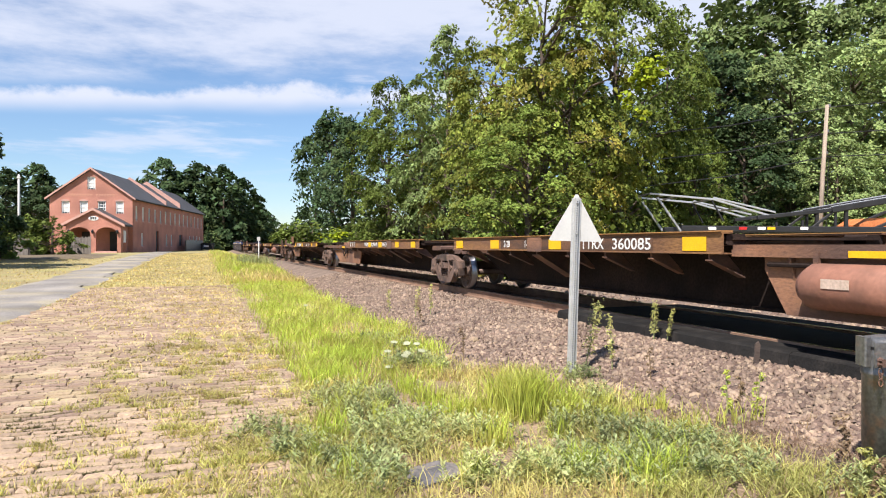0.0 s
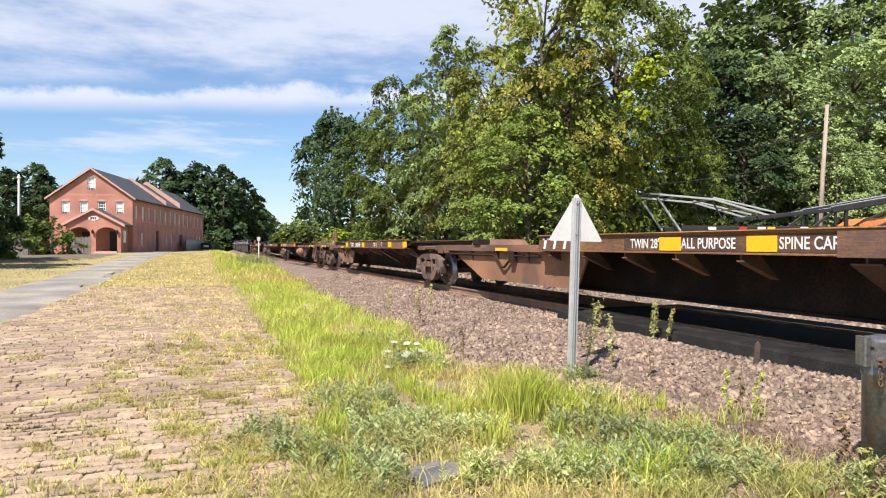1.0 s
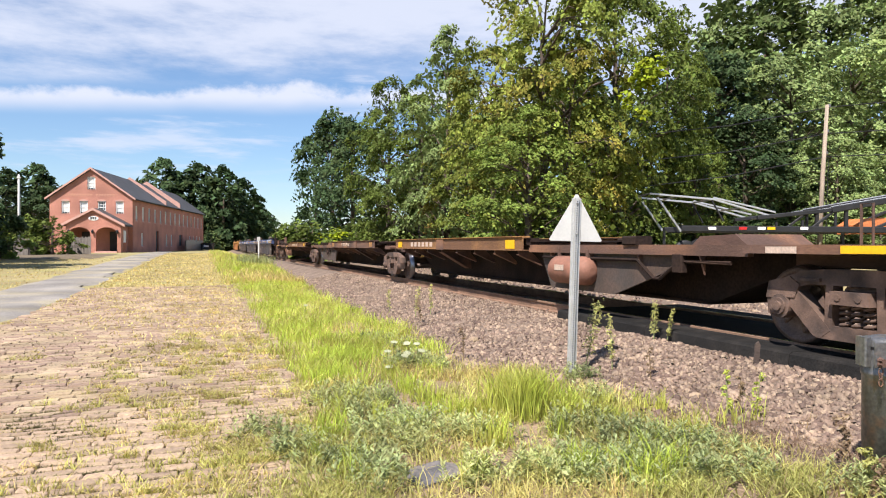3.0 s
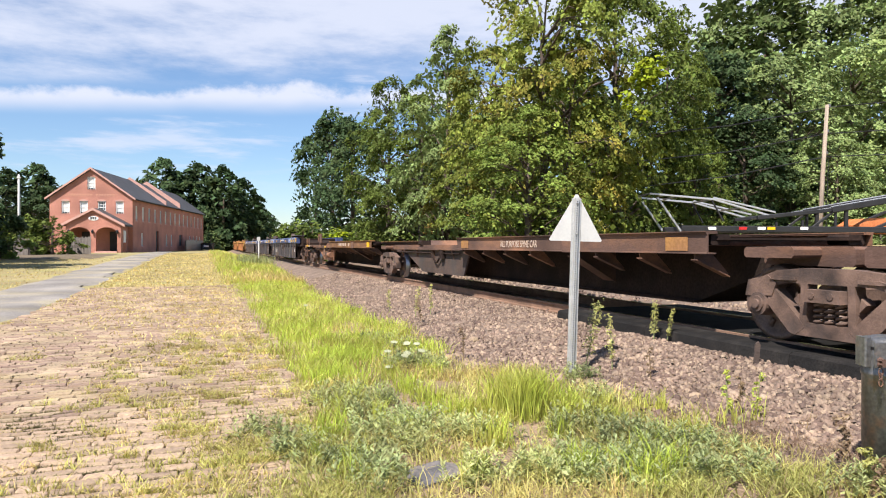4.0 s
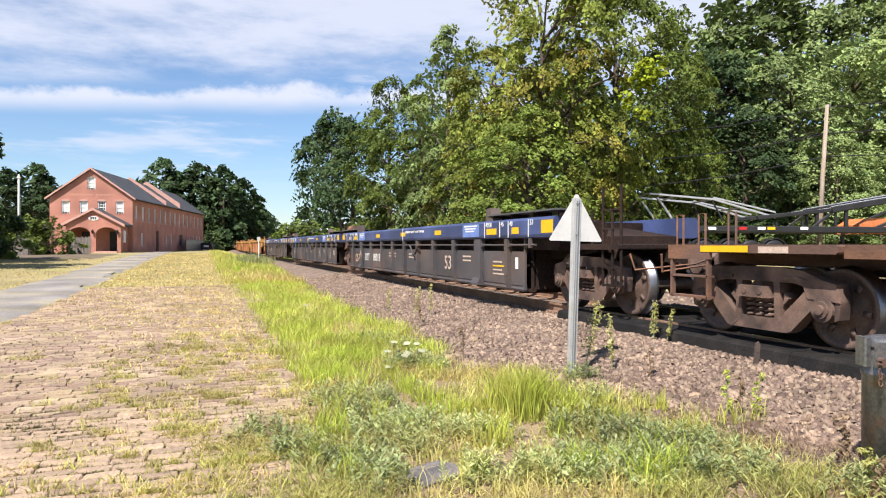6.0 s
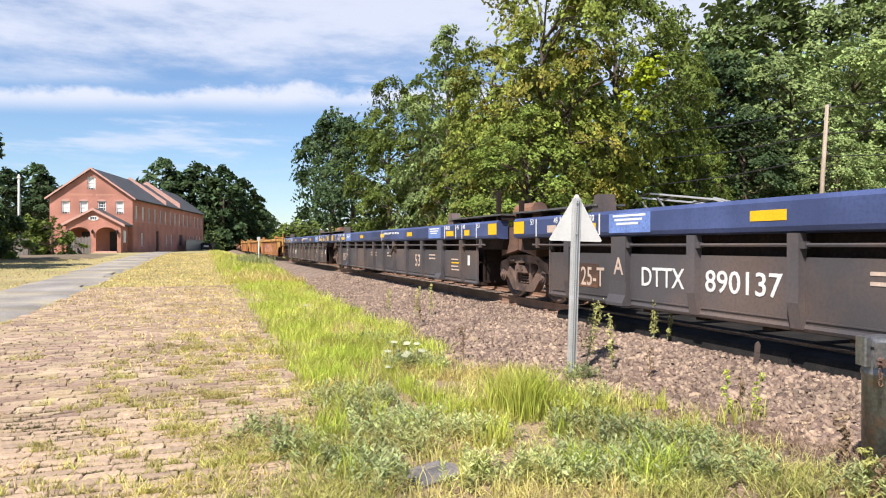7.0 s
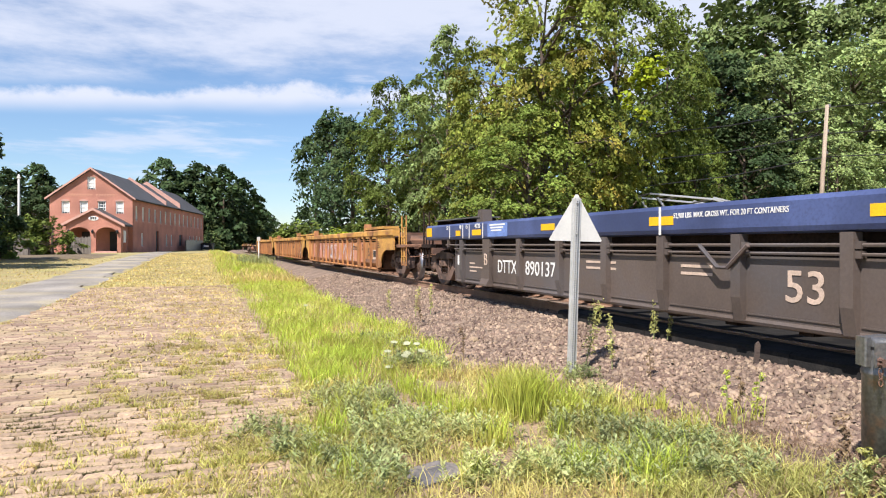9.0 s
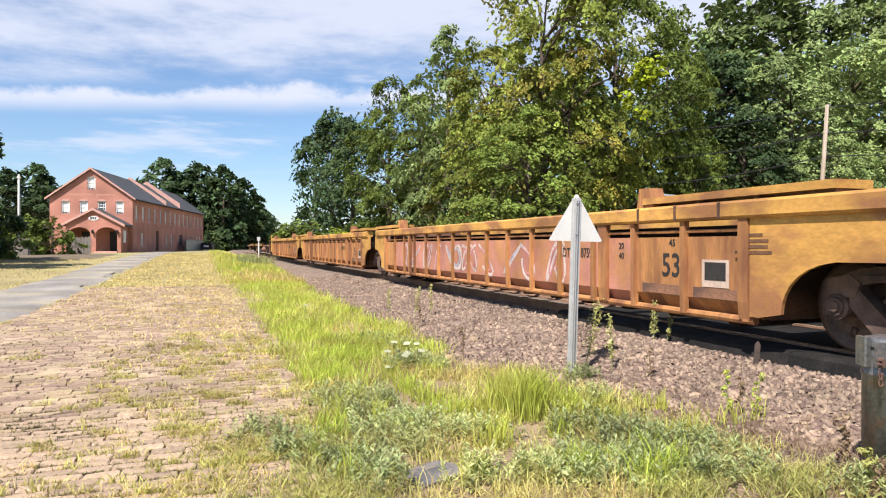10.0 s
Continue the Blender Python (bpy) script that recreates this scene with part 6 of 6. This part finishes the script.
M_LIME = blade_mat("lime_grass", (0.47, 0.55, 0.075), (0.52, 0.50, 0.12))
M_STRAW = blade_mat("straw_grass", (0.66, 0.50, 0.20), (0.52, 0.44, 0.14))
M_WEED = blade_mat("grey_green_weed", (0.34, 0.385, 0.165), (0.44, 0.44, 0.16))
M_SLATE = material("dark_slate", (0.12, 0.115, 0.115), 0.85, scale=5, fine=40, bump=0.6, tint=(0.2, 0.17, 0.14), tint_amount=0.6, tint_scale=8)
M_CREAM = material("cream_flower", (0.47, 0.48, 0.30), 0.7, scale=6, fine=60, translucent=0.2)
M_OLIVE = blade_mat("olive_grass", (0.42, 0.42, 0.12), (0.55, 0.46, 0.18))
M_MOSS = blade_mat("dark_joint_tuft", (0.115, 0.11, 0.04), (0.18, 0.14, 0.06))
M_TUFT = blade_mat("yellow_green_tuft", (0.45, 0.42, 0.11), (0.52, 0.43, 0.15))
M_PLUME = blade_mat("pale_plume", (0.42, 0.42, 0.13), (0.50, 0.45, 0.17))
M_DRYSTALK = blade_mat("dry_stalk", (0.30, 0.21, 0.12), (0.22, 0.14, 0.09))

rs = np.random.default_rng(21)


def verge(x, y):
    w = 0.28 * noise.noise((x * 1.1, y * 0.9, 5)) + 0.15 * noise.noise((x * 3, y * 3, 2))
    return smooth_step(verge_l(y) - 0.30, verge_l(y) + 0.38, x + 1.3 * w) * (1 - smooth_step(verge_r(y) - 0.35, verge_r(y) + 0.2, x + w))


SLAB = plan((768 - 784) / 1200, 4.38)


def clumps(rs, places, spread):
    """Places (slope px, depth, number) turned into scattered plan points."""
    out = [np.array(plan((px - 784) / 1200, d)) + rs.normal(size=(n, 2)) * spread * (1, 0.8) for px, d, n in places]
    return np.concatenate(out)


# fine bright grass along the paving's edge
xy = field(rs, 72000, 0.55, 4.2, 7.6, 44, lambda x, y: verge(x, y) * (0.10 + 0.90 * smooth_step(0.28, 0.6, patch(x, y, 1.1))) * smooth_step(7.4, 8.6, y + 0.5 * (2 - x)))
blades(rs, xy, 0.19, 0.0048, 0.6, "tall_grass", M_LIME, "bright yellow-green grass beside the ballast", "grass")
xy = field(rs, 16000, 0.8, 4.2, 7.0, 30, lambda x, y: verge(x, y) * smooth_step(0.4, 0.7, patch(x, y, 1.4, 33)))
blades(rs, xy, 0.17, 0.004, 0.8, "dry_grass", M_STRAW, "straw-coloured stems among the bright grass", "dry grass")
xy = field(rs, 9000, 0.2, 5.4, 26, 95, lambda x, y: verge(x, y) * 0.9)
blades(rs, xy, 0.30, 0.012, 0.6, "dry_grass", M_STRAW, "pale dry grass along the far track", "dry grass")
xy = field(rs, 14000, 0.2, 5.4, 34, 95, lambda x, y: verge(x, y) * 0.9)
blades(rs, xy, 0.32, 0.012, 0.5, "tall_grass", M_LIME, "distant tall green grass along the track", "grass")
xy = clumps(rs, ((448, 44, 500), (466, 47, 400), (432, 42, 200)), 0.35)
blades(rs, xy, 0.75, 0.010, 0.3, "grass_tuft", M_WEED, "clump of tall green weeds far along the verge", "grass")
# upright tufts: one large, several small
xy = clumps(rs, ((905, 5.95, 260), (925, 5.85, 330), (945, 6.0, 260), (880, 6.1, 120), (965, 6.1, 90)), 0.085)
blades(rs, xy, 0.42, 0.0042, 0.35, "grass_tuft", M_LIME, "dense tuft of upright lime green grass", "grass")
xy = clumps(rs, ((805, 5.75, 130), (825, 5.9, 110), (775, 6.2, 110), (745, 6.5, 110), (720, 6.9, 120), (1040, 5.9, 70), (1015, 6.1, 60), (985, 6.0, 60), (575, 5.1, 110), (590, 5.4, 80), (880, 5.0, 130), (560, 7.2, 140), (600, 7.4, 160), (640, 7.2, 90), (1150, 4.2, 80), (1185, 4.4, 70), (1290, 5.6, 40), (1335, 5.7, 30), (690, 7.6, 120), (760, 7.7, 120)), 0.08)
blades(rs, xy, 0.235, 0.004, 0.45, "grass_tuft", M_LIME, "small upright tufts of lime green grass", "grass")
spots = [(rs.uniform(520, 1260), rs.uniform(4.1, 6.6), int(rs.uniform(25, 75))) for k in range(46)]
xy = clumps(rs, spots, 0.055)
blades(rs, xy[[verge(a, b) > 0.3 and math.hypot(a - SLAB[0], b - SLAB[1]) > 0.2 for a, b in xy]], 0.20, 0.0036, 0.5, "grass_tuft", M_LIME, "thin lime green tufts among the weeds", "grass")
# mixed verge in the foreground, thin enough to let the soil show
near = lambda x, y: verge(x, y) * (1 - smooth_step(7.6, 8.6, y))
away = lambda x, y: 0.0 if math.hypot(x - SLAB[0], (y - SLAB[1]) * 0.8) < 0.17 else 1.0
xy = field(rs, 42000, -0.2, 4.6, 3.0, 9.0, lambda x, y: near(x, y) * away(x, y) * (0.06 + 0.94 * smooth_step(0.35, 0.68, patch(x, y, 1.9, 3))))
blades(rs, xy, 0.13, 0.0038, 0.8, "verge_grass", M_OLIVE, "short mixed olive grass of the verge", "grass")
xy = field(rs, 11000, -0.2, 4.6, 3.0, 9.0, lambda x, y: near(x, y) * away(x, y) * smooth_step(0.52, 0.8, patch(x, y, 1.3, 8)))
blades(rs, xy, 0.16, 0.003, 0.9, "dry_grass", M_STRAW, "dry straw-coloured grass among the verge weeds", "dry grass")
PITCH_X, PITCH_Y = 0.23, 0.132


def row_wave(x, y):
    """Old paving: the rows of setts no longer run true."""
    return 0.05 * noise.noise((x * 0.7, y * 0.5, 40)) + 0.03 * x + 0.018 * noise.noise((x * 2.3, y * 1.7, 41))


def in_joint(xy):
    """Moves places to the nearest joint between two rows of setts."""
    out = xy.copy()
    for k, (x, y) in enumerate(xy):
        row = -2.0 + (math.floor((y + 2.0) / PITCH_Y) + 0.5) * PITCH_Y
        out[k, 1] = row + row_wave(x, row)
    return out


# sparse dry grass in the joints of the paving, closing up with distance
xy = field(rs, 8500, -3.6, 0.9, 3.6, 26, lambda x, y: (0.06 + 0.62 * smooth_step(-1.5, 0.2, x)) * smooth_step(0.42, 0.75, patch(x, y, 1.5, 4)))
blades(rs, tufts(rs, in_joint(xy), 15, (0.05, 0.018)), 0.062, 0.0040, 1.1, "joint_grass", M_STRAW, "dry tufts of grass in the paving joints", "dry grass", -0.005)
xy = field(rs, 2600, -3.2, 1.1, 3.4, 12, lambda x, y: (0.06 + 0.62 * smooth_step(-1.7, 0.2, x)) * smooth_step(0.25, 0.65, patch(x, y, 2.6, 6)))
blades(rs, tufts(rs, in_joint(xy), 36, (0.042, 0.03)), 0.085, 0.0034, 0.9, "joint_grass", M_TUFT, "green tufts of grass in the paving joints", "grass", -0.005)
xy = field(rs, 10500, -3.6, 0.9, 3.4, 12, lambda x, y: 0.25 + 0.5 * smooth_step(0.3, 0.7, patch(x, y, 1.1, 41)))
blades(rs, tufts(rs, in_joint(xy), 7, (0.04, 0.008)), 0.034, 0.0045, 1.0, "joint_grass", M_MOSS, "small dark tufts in the paving joints", "grass", -0.005)
xy = field(rs, 42000, -3.5, 0.9, 9, 75, lambda x, y: smooth_step(8, 20, y + 2.2 * (x + 1)) * (0.5 + 0.5 * patch(x, y, 0.4, 2)))
blades(rs, xy, 0.07, 0.012, 1.0, "dry_lawn", M_STRAW, "yellowed dry grass over the far paving", "dry grass")
xy = field(rs, 19000, -30, -6.0, 16, 60, lambda x, y: 0.4 + 0.6 * patch(x, y, 0.3, 5))
blades(rs, xy, 0.08, 0.016, 1.0, "lawn", M_STRAW, "short yellowed lawn beside the lane", "grass")

xy = field(rs, 26000, -0.9, 1.4, 3.6, 34, lambda x, y: smooth_step(-0.9, 1.0, x - 0.35 * smooth_step(6.5, 8, y)) * smooth_step(0.45, 0.72, patch(x, y, 1.8, 21)))
blades(rs, xy, 0.085, 0.004, 0.9, "verge_grass", M_OLIVE, "thin olive grass spreading over the paving's edge", "grass")
xy = field(rs, 9000, 2.4, 4.9, 3.0, 6.8, lambda x, y: smooth_step(2.4, 3.3, x) * (1 - smooth_step(4.2, 4.9, x)) * smooth_step(0.4, 0.7, patch(x, y, 1.6, 15)))
blades(rs, xy, 0.12, 0.0025, 1.4, "dead_stalks", M_DRYSTALK, "dead brown stalks and litter at the ballast's edge", "dry grass")

xy = np.stack([rs.uniform(0.7, 4.6, 9000), rs.uniform(-2.0, 3.1, 9000)], axis=1)
blades(rs, xy, 0.14, 0.006, 0.8, "verge_grass", M_OLIVE, "short olive verge grass beside the viewpoint", "grass")
# leafy weeds of the foreground: stems with narrow leaves all the way up
def leafy_stems(rs, xy, height, per, leaf, ratio=0.11):
    n = len(xy)
    h = height * rs.uniform(0.45, 1.25, n)
    foot = np.column_stack([xy, gz_many(xy)])
    tip = foot + np.column_stack([rs.normal(size=(n, 2)) * 0.22 * h[:, None], h])
    q = np.tile(np.linspace(0.12, 1.0, per), n) + rs.uniform(-0.04, 0.04, n * per)
    p = np.repeat(foot, per, axis=0) + (np.repeat(tip - foot, per, axis=0)) * q[:, None]
    a = rs.uniform(0, 2 * math.pi, n * per)
    lift = 0.25 + 0.75 * q + rs.normal(size=n * per) * 0.25
    way = np.stack([np.cos(a), np.sin(a), lift], axis=1)
    way /= np.linalg.norm(way, axis=1)[:, None]
    side = np.stack([-np.sin(a), np.cos(a), rs.normal(size=n * per) * 0.35], axis=1)
    s_ = leaf * rs.uniform(0.6, 1.3, n * per) * (1.15 - 0.5 * q)
    b, w = way * s_[:, None], side * (s_ * ratio)[:, None]
    sag = np.array([0, 0, -0.12]) * s_[:, None]
    return np.stack([p, p + b * 0.5 + w, p + b + sag, p + b * 0.5 - w], axis=1).reshape(-1, 3)


weeds = [(700, 5.6), (650, 5.9), (735, 5.5), (770, 5.35), (810, 5.3), (840, 5.2), (690, 5.15), (645, 4.75), (665, 4.4), (720, 4.9), (640, 5.3), (690, 4.2), (820, 4.35), (850, 4.25), (600, 6.2), (570, 6.4), (625, 6.6), (680, 6.4), (560, 4.6), (520, 4.9), (1090, 5.3), (1120, 5.1), (1160, 5.0), (1200, 4.9), (1230, 5.0), (1180, 4.6), (1110, 4.6), (1070, 4.3), (1020, 4.6), (990, 4.3), (950, 4.4), (1060, 5.6), (1010, 5.4), (1130, 4.25), (1320, 4.35), (1290, 4.7), (1250, 4.4), (1555, 4.05), (700, 9.6), (675, 10.2), (650, 10.4), (720, 8.6), (735, 8.3), (760, 8.4), (770, 8.1), (690, 8.2), (1030, 7.6), (1050, 6.4), (470, 5.3)]
xy = clumps(rs, [(px + rs.normal() * 8, d, 30) for px, d in weeds], 0.115)
v = leafy_stems(rs, xy[[away(a, b) > 0 for a, b in xy]], 0.17, 17, 0.066, 0.14)
tagged(link("leafy_weeds", fast_mesh("leafy_weeds", v, np.arange(len(v)), 4, M_WEED)), "low grey-green leafy weeds in the verge", "weeds", kind="stuff")
xy = field(rs, 2200, 0.0, 4.3, 3.3, 8.5, lambda x, y: near(x, y) * away(x, y) * 0.8)
v = leafy_stems(rs, xy, 0.12, 14, 0.04, 0.09)
tagged(link("leafy_weeds", fast_mesh("leafy_weeds", v, np.arange(len(v)), 4, M_OLIVE)), "scattered small olive weeds in the verge", "weeds", kind="stuff")


def tall_weed(px, depth, h, mat, lab, seed, leaf=0.05, bushy=1.0, lean=0.0):
    r_ = np.random.default_rng(seed)
    x, y, z = spot(px, depth)
    root = tagged(new("tall_weed"), lab, "weed", "tall weeds on the ballast")
    root.matrix_basis = pose(x, y, z, 0, lean, -YAW)
    bend = r_.normal() * 0.05
    part("stem", Geo().tube([(0, 0, -0.05), (bend * 0.3, 0, h * 0.5), (bend, 0, h)], [0.007, 0.005, 0.003], 5), M_WEED if mat is not M_DRYSTALK else M_DRYSTALK, root)
    m = int(14 * bushy)
    pts = np.array([(bend * q + r_.normal() * 0.02, r_.normal() * 0.02, h * q) for q in np.linspace(0.25, 1.0, m)])
    vv = leaves(r_, pts, r_.uniform(0.02, 0.05, m) * bushy, 14, leaf * 0.9, 0.9, 0.15)
    link("foliage", fast_mesh("foliage", vv, np.arange(len(vv)), 4, mat), root)
    return root


for i, (px, d, h, mt, bu, ln) in enumerate(((1036, 8.3, 0.80, M_PLUME, 1.9, 15), (1084, 8.0, 0.62, M_PLUME, 1.0, 2), (1157, 8.9, 0.50, M_PLUME, 1.2, 1), (1180, 8.8, 0.42, M_OLIVE, 0.7, 8), (735, 14.0, 0.62, M_OLIVE, 1.2, 0), (762, 14.2, 0.66, M_OLIVE, 1.0, 3), (745, 13.2, 0.45, M_DRYSTALK, 1.0, -4), (690, 15, 0.5, M_OLIVE, 0.9, 0), (1288, 5.9, 0.40, M_LIME, 0.55, 0), (1338, 5.8, 0.38, M_LIME, 0.6, 2), (1310, 5.9, 0.34, M_DRYSTALK, 0.6, -3), (1152, 7.4, 0.33, M_DRYSTALK, 0.5, 0), (820, 8.9, 0.4, M_DRYSTALK, 0.6, 4), (1500, 4.6, 0.34, M_DRYSTALK, 0.8, -6), (1545, 4.1, 0.26, M_OLIVE, 0.9, 3), (1562, 4.0, 0.24, M_DRYSTALK, 0.9, -4))):
    tall_weed(px, d, h, mt, {"grey_green_weed": "tall leafy green weed growing in the ballast", "pale_plume": "pale yellow-green flowering weed growing in the ballast", "olive_grass": "tall olive weed with thin leaves in the ballast", "dry_stalk": "dry brown weed stalk standing in the stones", "lime_grass": "slender yellow-green weed at the verge's edge"}[mt.name], 40 + i, 0.05, bu, ln)


def wild_carrot(px, depth, h, seed):
    r_ = np.random.default_rng(seed)
    x, y, z = spot(px, depth)
    root = tagged(new("wild_carrot"), "white wild carrot flower head on a thin stem", "flower", "wild carrot flowers")
    root.matrix_basis = pose(x, y, z, 14 + r_.uniform(-8, 8), r_.uniform(-8, 8), 0)
    part("stem", Geo().tube([(0, 0, -0.05), (0.01, 0, h * 0.6), (0, 0, h)], [0.005, 0.004, 0.003], 5), M_WEED, root)
    g = Geo()
    for k in range(26):
        a, q = k * 2.4, 0.042 * math.sqrt(k / 26)
        g.lathe([(h + 0.012 * (1 - q * 12) + 0.002, 0.004), (h + 0.018 - q * 0.1, 0.0105), (h + 0.024 - q * 0.1, 0.005)], False, 6, m=pose(q * math.cos(a), q * math.sin(a), 0))
        if k % 3 == 0:
            g.tube([(0, 0, h - 0.03), (q * math.cos(a), q * math.sin(a), h + 0.01)], 0.0015, 4)
    part("umbel", g, M_CREAM, root, "flat white umbel of tiny flowers")


for i, (px, d, h) in enumerate(((692, 8.2, 0.33), (684, 7.9, 0.26), (722, 8.2, 0.34), (737, 8.3, 0.30), (717, 8.0, 0.24), (690, 7.6, 0.13), (709, 7.9, 0.22), (742, 8.1, 0.25), (538, 14, 0.25))):
    wild_carrot(px, d, h, 70 + i)


# ---- stones ----
def stones(rs, xyz, size, name, lab, mat):
    n = len(xyz)
    cube = np.array([(x, y, z) for z in (-1, 1) for y in (-1, 1) for x in (-1, 1)], dtype=float)
    q = cube[None] * (size * (0.45 + 1.1 * rs.uniform(0, 1, (n, 1)) ** 2))[:, :, None] * rs.uniform(0.45, 1.15, (n, 1, 3)) * rs.uniform(0.45, 1.15, (n, 8, 3))
    a, b = rs.uniform(0, 6.28, n), rs.uniform(-1.2, 1.2, n)
    ca, sa, cb, sb = np.cos(a), np.sin(a), np.cos(b), np.sin(b)
    x, y, z = q[..., 0], q[..., 1], q[..., 2]
    y, z = y * cb[:, None] - z * sb[:, None], y * sb[:, None] + z * cb[:, None]
    x, y = x * ca[:, None] - y * sa[:, None], x * sa[:, None] + y * ca[:, None]
    v = np.stack([x, y, z], axis=2) + xyz[:, None, :]
    f = np.array([4, 5, 7, 6, 0, 1, 5, 4, 2, 6, 7, 3, 0, 4, 6, 2, 1, 3, 7, 5])
    loops = (np.arange(n)[:, None] * 8 + f).ravel()
    return tagged(link(name, fast_mesh(name, v.reshape(-1, 3), loops, 4, mat)), lab, "ballast", kind="stuff")


xy = field(rs, 36000, 2.6, 6.1, 3.2, 30, lambda x, y: smooth_step(verge_r(y) - 0.6, verge_r(y) + 0.2, x + 0.3 * noise.noise((x, y, 8))) * (0 if x > 5.69 and y < 10.3 else 1))
stones(rs, np.column_stack([xy, gz_many(xy) + 0.006]), 0.025, "ballast_stones", "loose brownish grey crushed ballast stones", M_STONE)
xy = field(rs, 5500, 5.6, 8.4, 10.4, 40, lambda x, y: 1)
stones(rs, np.column_stack([xy, np.full(len(xy), RAIL_Z - 0.235)]), 0.036, "track_ballast", "crushed stone between the ties", M_STONE)
xy = field(rs, 3000, 8.4, 12, 6, 40, lambda x, y: 1)
stones(rs, np.column_stack([xy, gz_many(xy) + 0.01]), 0.045, "far_ballast", "crushed stone on the far shoulder", M_STONE)
for px, d, s in ((838, 10.6, 0.10), (792, 8.9, 0.09), (800, 9.1, 0.05), (905, 9.6, 0.05), (1445, 4.9, 0.05), (770, 8.6, 0.06), (1230, 6.6, 0.07), (1480, 4.75, 0.06)):
    x, y, z = spot(px, d)
    g = Geo()
    r_ = random.Random(px)
    g.lathe([(-s * 0.4, s * 0.5), (-s * 0.2, s * 0.95), (s * 0.25, s * 0.8), (s * 0.5, s * 0.3)], False, 7, m=pose(0, 0, 0, r_.uniform(-15, 15), r_.uniform(-15, 15), r_.uniform(0, 360)))
    tagged(link("loose_stone", g.mesh("loose_stone", M_COBBLE), None, pose(x, y, z + s * 0.2)), "pale loose stone lying on the ballast", "stone", "loose stones")
x, y, z = spot(768, 4.38)
g = Geo().prism([(-0.17, -0.13), (0.12, -0.15), (0.20, -0.02), (0.13, 0.13), (-0.10, 0.15), (-0.2, 0.03)], "z", -0.05, 0.04)
tagged(link("stone_slab", g.mesh("stone_slab", M_SLATE), None, pose(x, y, z - 0.005, 3, -4, 20)), "dark grey flat stone slab in the weeds", "stone")

# ---- granite setts: the nearest are pieces of the paving, the rest one mesh ----
paving = tagged(new("paving"), "old granite sett paving with sandy grassy joints", "paving", kind="structure")
def sett_geo(r_):
    """A worn block: upright sides, a rounded shoulder and an uneven top."""
    hx, hy = PITCH_X / 2 - r_.uniform(-0.006, 0.004), PITCH_Y / 2 - r_.uniform(0.012, 0.024)
    j = lambda: r_.uniform(-0.009, 0.009)
    ring = lambda kx, ky, z, q: [(x * kx * hx + j() * q, y * ky * hy + j() * q, z + j() * q * 0.6) for x, y in ((-0.9, -1), (0.9, -1), (1, -0.7), (1, 0.7), (0.9, 1), (-0.9, 1), (-1, 0.7), (-1, -0.7))]
    v = ring(1, 1, -0.05, 0) + ring(0.995, 0.97, 0.012, 0.5) + ring(0.95, 0.76, 0.027 + j() * 0.4, 0.7)
    f = [(a + k, a + (k + 1) % 8, a + 8 + (k + 1) % 8, a + 8 + k) for a in (0, 8) for k in range(8)] + [tuple(range(16, 24))]
    return v, f


r_ = random.Random(77)
variants = [sett_geo(r_) for k in range(8)]
variant_mesh = []
for v_, f_ in variants:
    variant_mesh.append(Geo().add(v_, f_).mesh("sett", M_COBBLE))
rest = Geo()
rows_n = int((25 + 2.0) / PITCH_Y)
for j in range(rows_n):
    y = -2.0 + j * PITCH_Y
    off = r_.uniform(0, PITCH_X)
    for i in range(22):
        x = -3.5 + i * PITCH_X + off
        if x > 1.0 + 0.12 * noise.noise((y, 1, 1)):
            continue
        z = ground_z(x, y) - 0.004 + 0.012 * noise.noise((x * 1.2, y * 1.2, 6)) + r_.uniform(-0.007, 0.007)
        m = pose(x + r_.uniform(-0.008, 0.008), y + row_wave(x, y) + r_.uniform(-0.006, 0.006), z, r_.uniform(-2, 2), r_.uniform(-2, 2), r_.uniform(-2.5, 2.5))
        k = r_.randrange(8)
        if 4.2 < y < 6.6 and x > -2.4:
            link("sett", variant_mesh[k], paving, m)
        else:
            rest.add(*variants[k], m)
me = bpy.data.meshes.new("far_setts")
me.from_pydata(rest.v, [], rest.f)
me.materials.append(M_COBBLE)
tagged(link("far_setts", me, paving), "further granite setts of the paving", kind="stuff")


def motions():
    """The train rolls past; each wheelset turns on its axle."""
    for thing, u in MOVING:
        walk(thing, [(0, pose(TRACK_X, u, RAIL_Z)), (10, pose(TRACK_X, u - 10 * SPEED, RAIL_Z))])
    for ws, place, r in SPINNING:
        turn = math.degrees(SPEED / r)
        walk(ws, [(k / FPS, pose(*place, turn * k / FPS)) for k in range(10 * FPS + 1)])


motions()
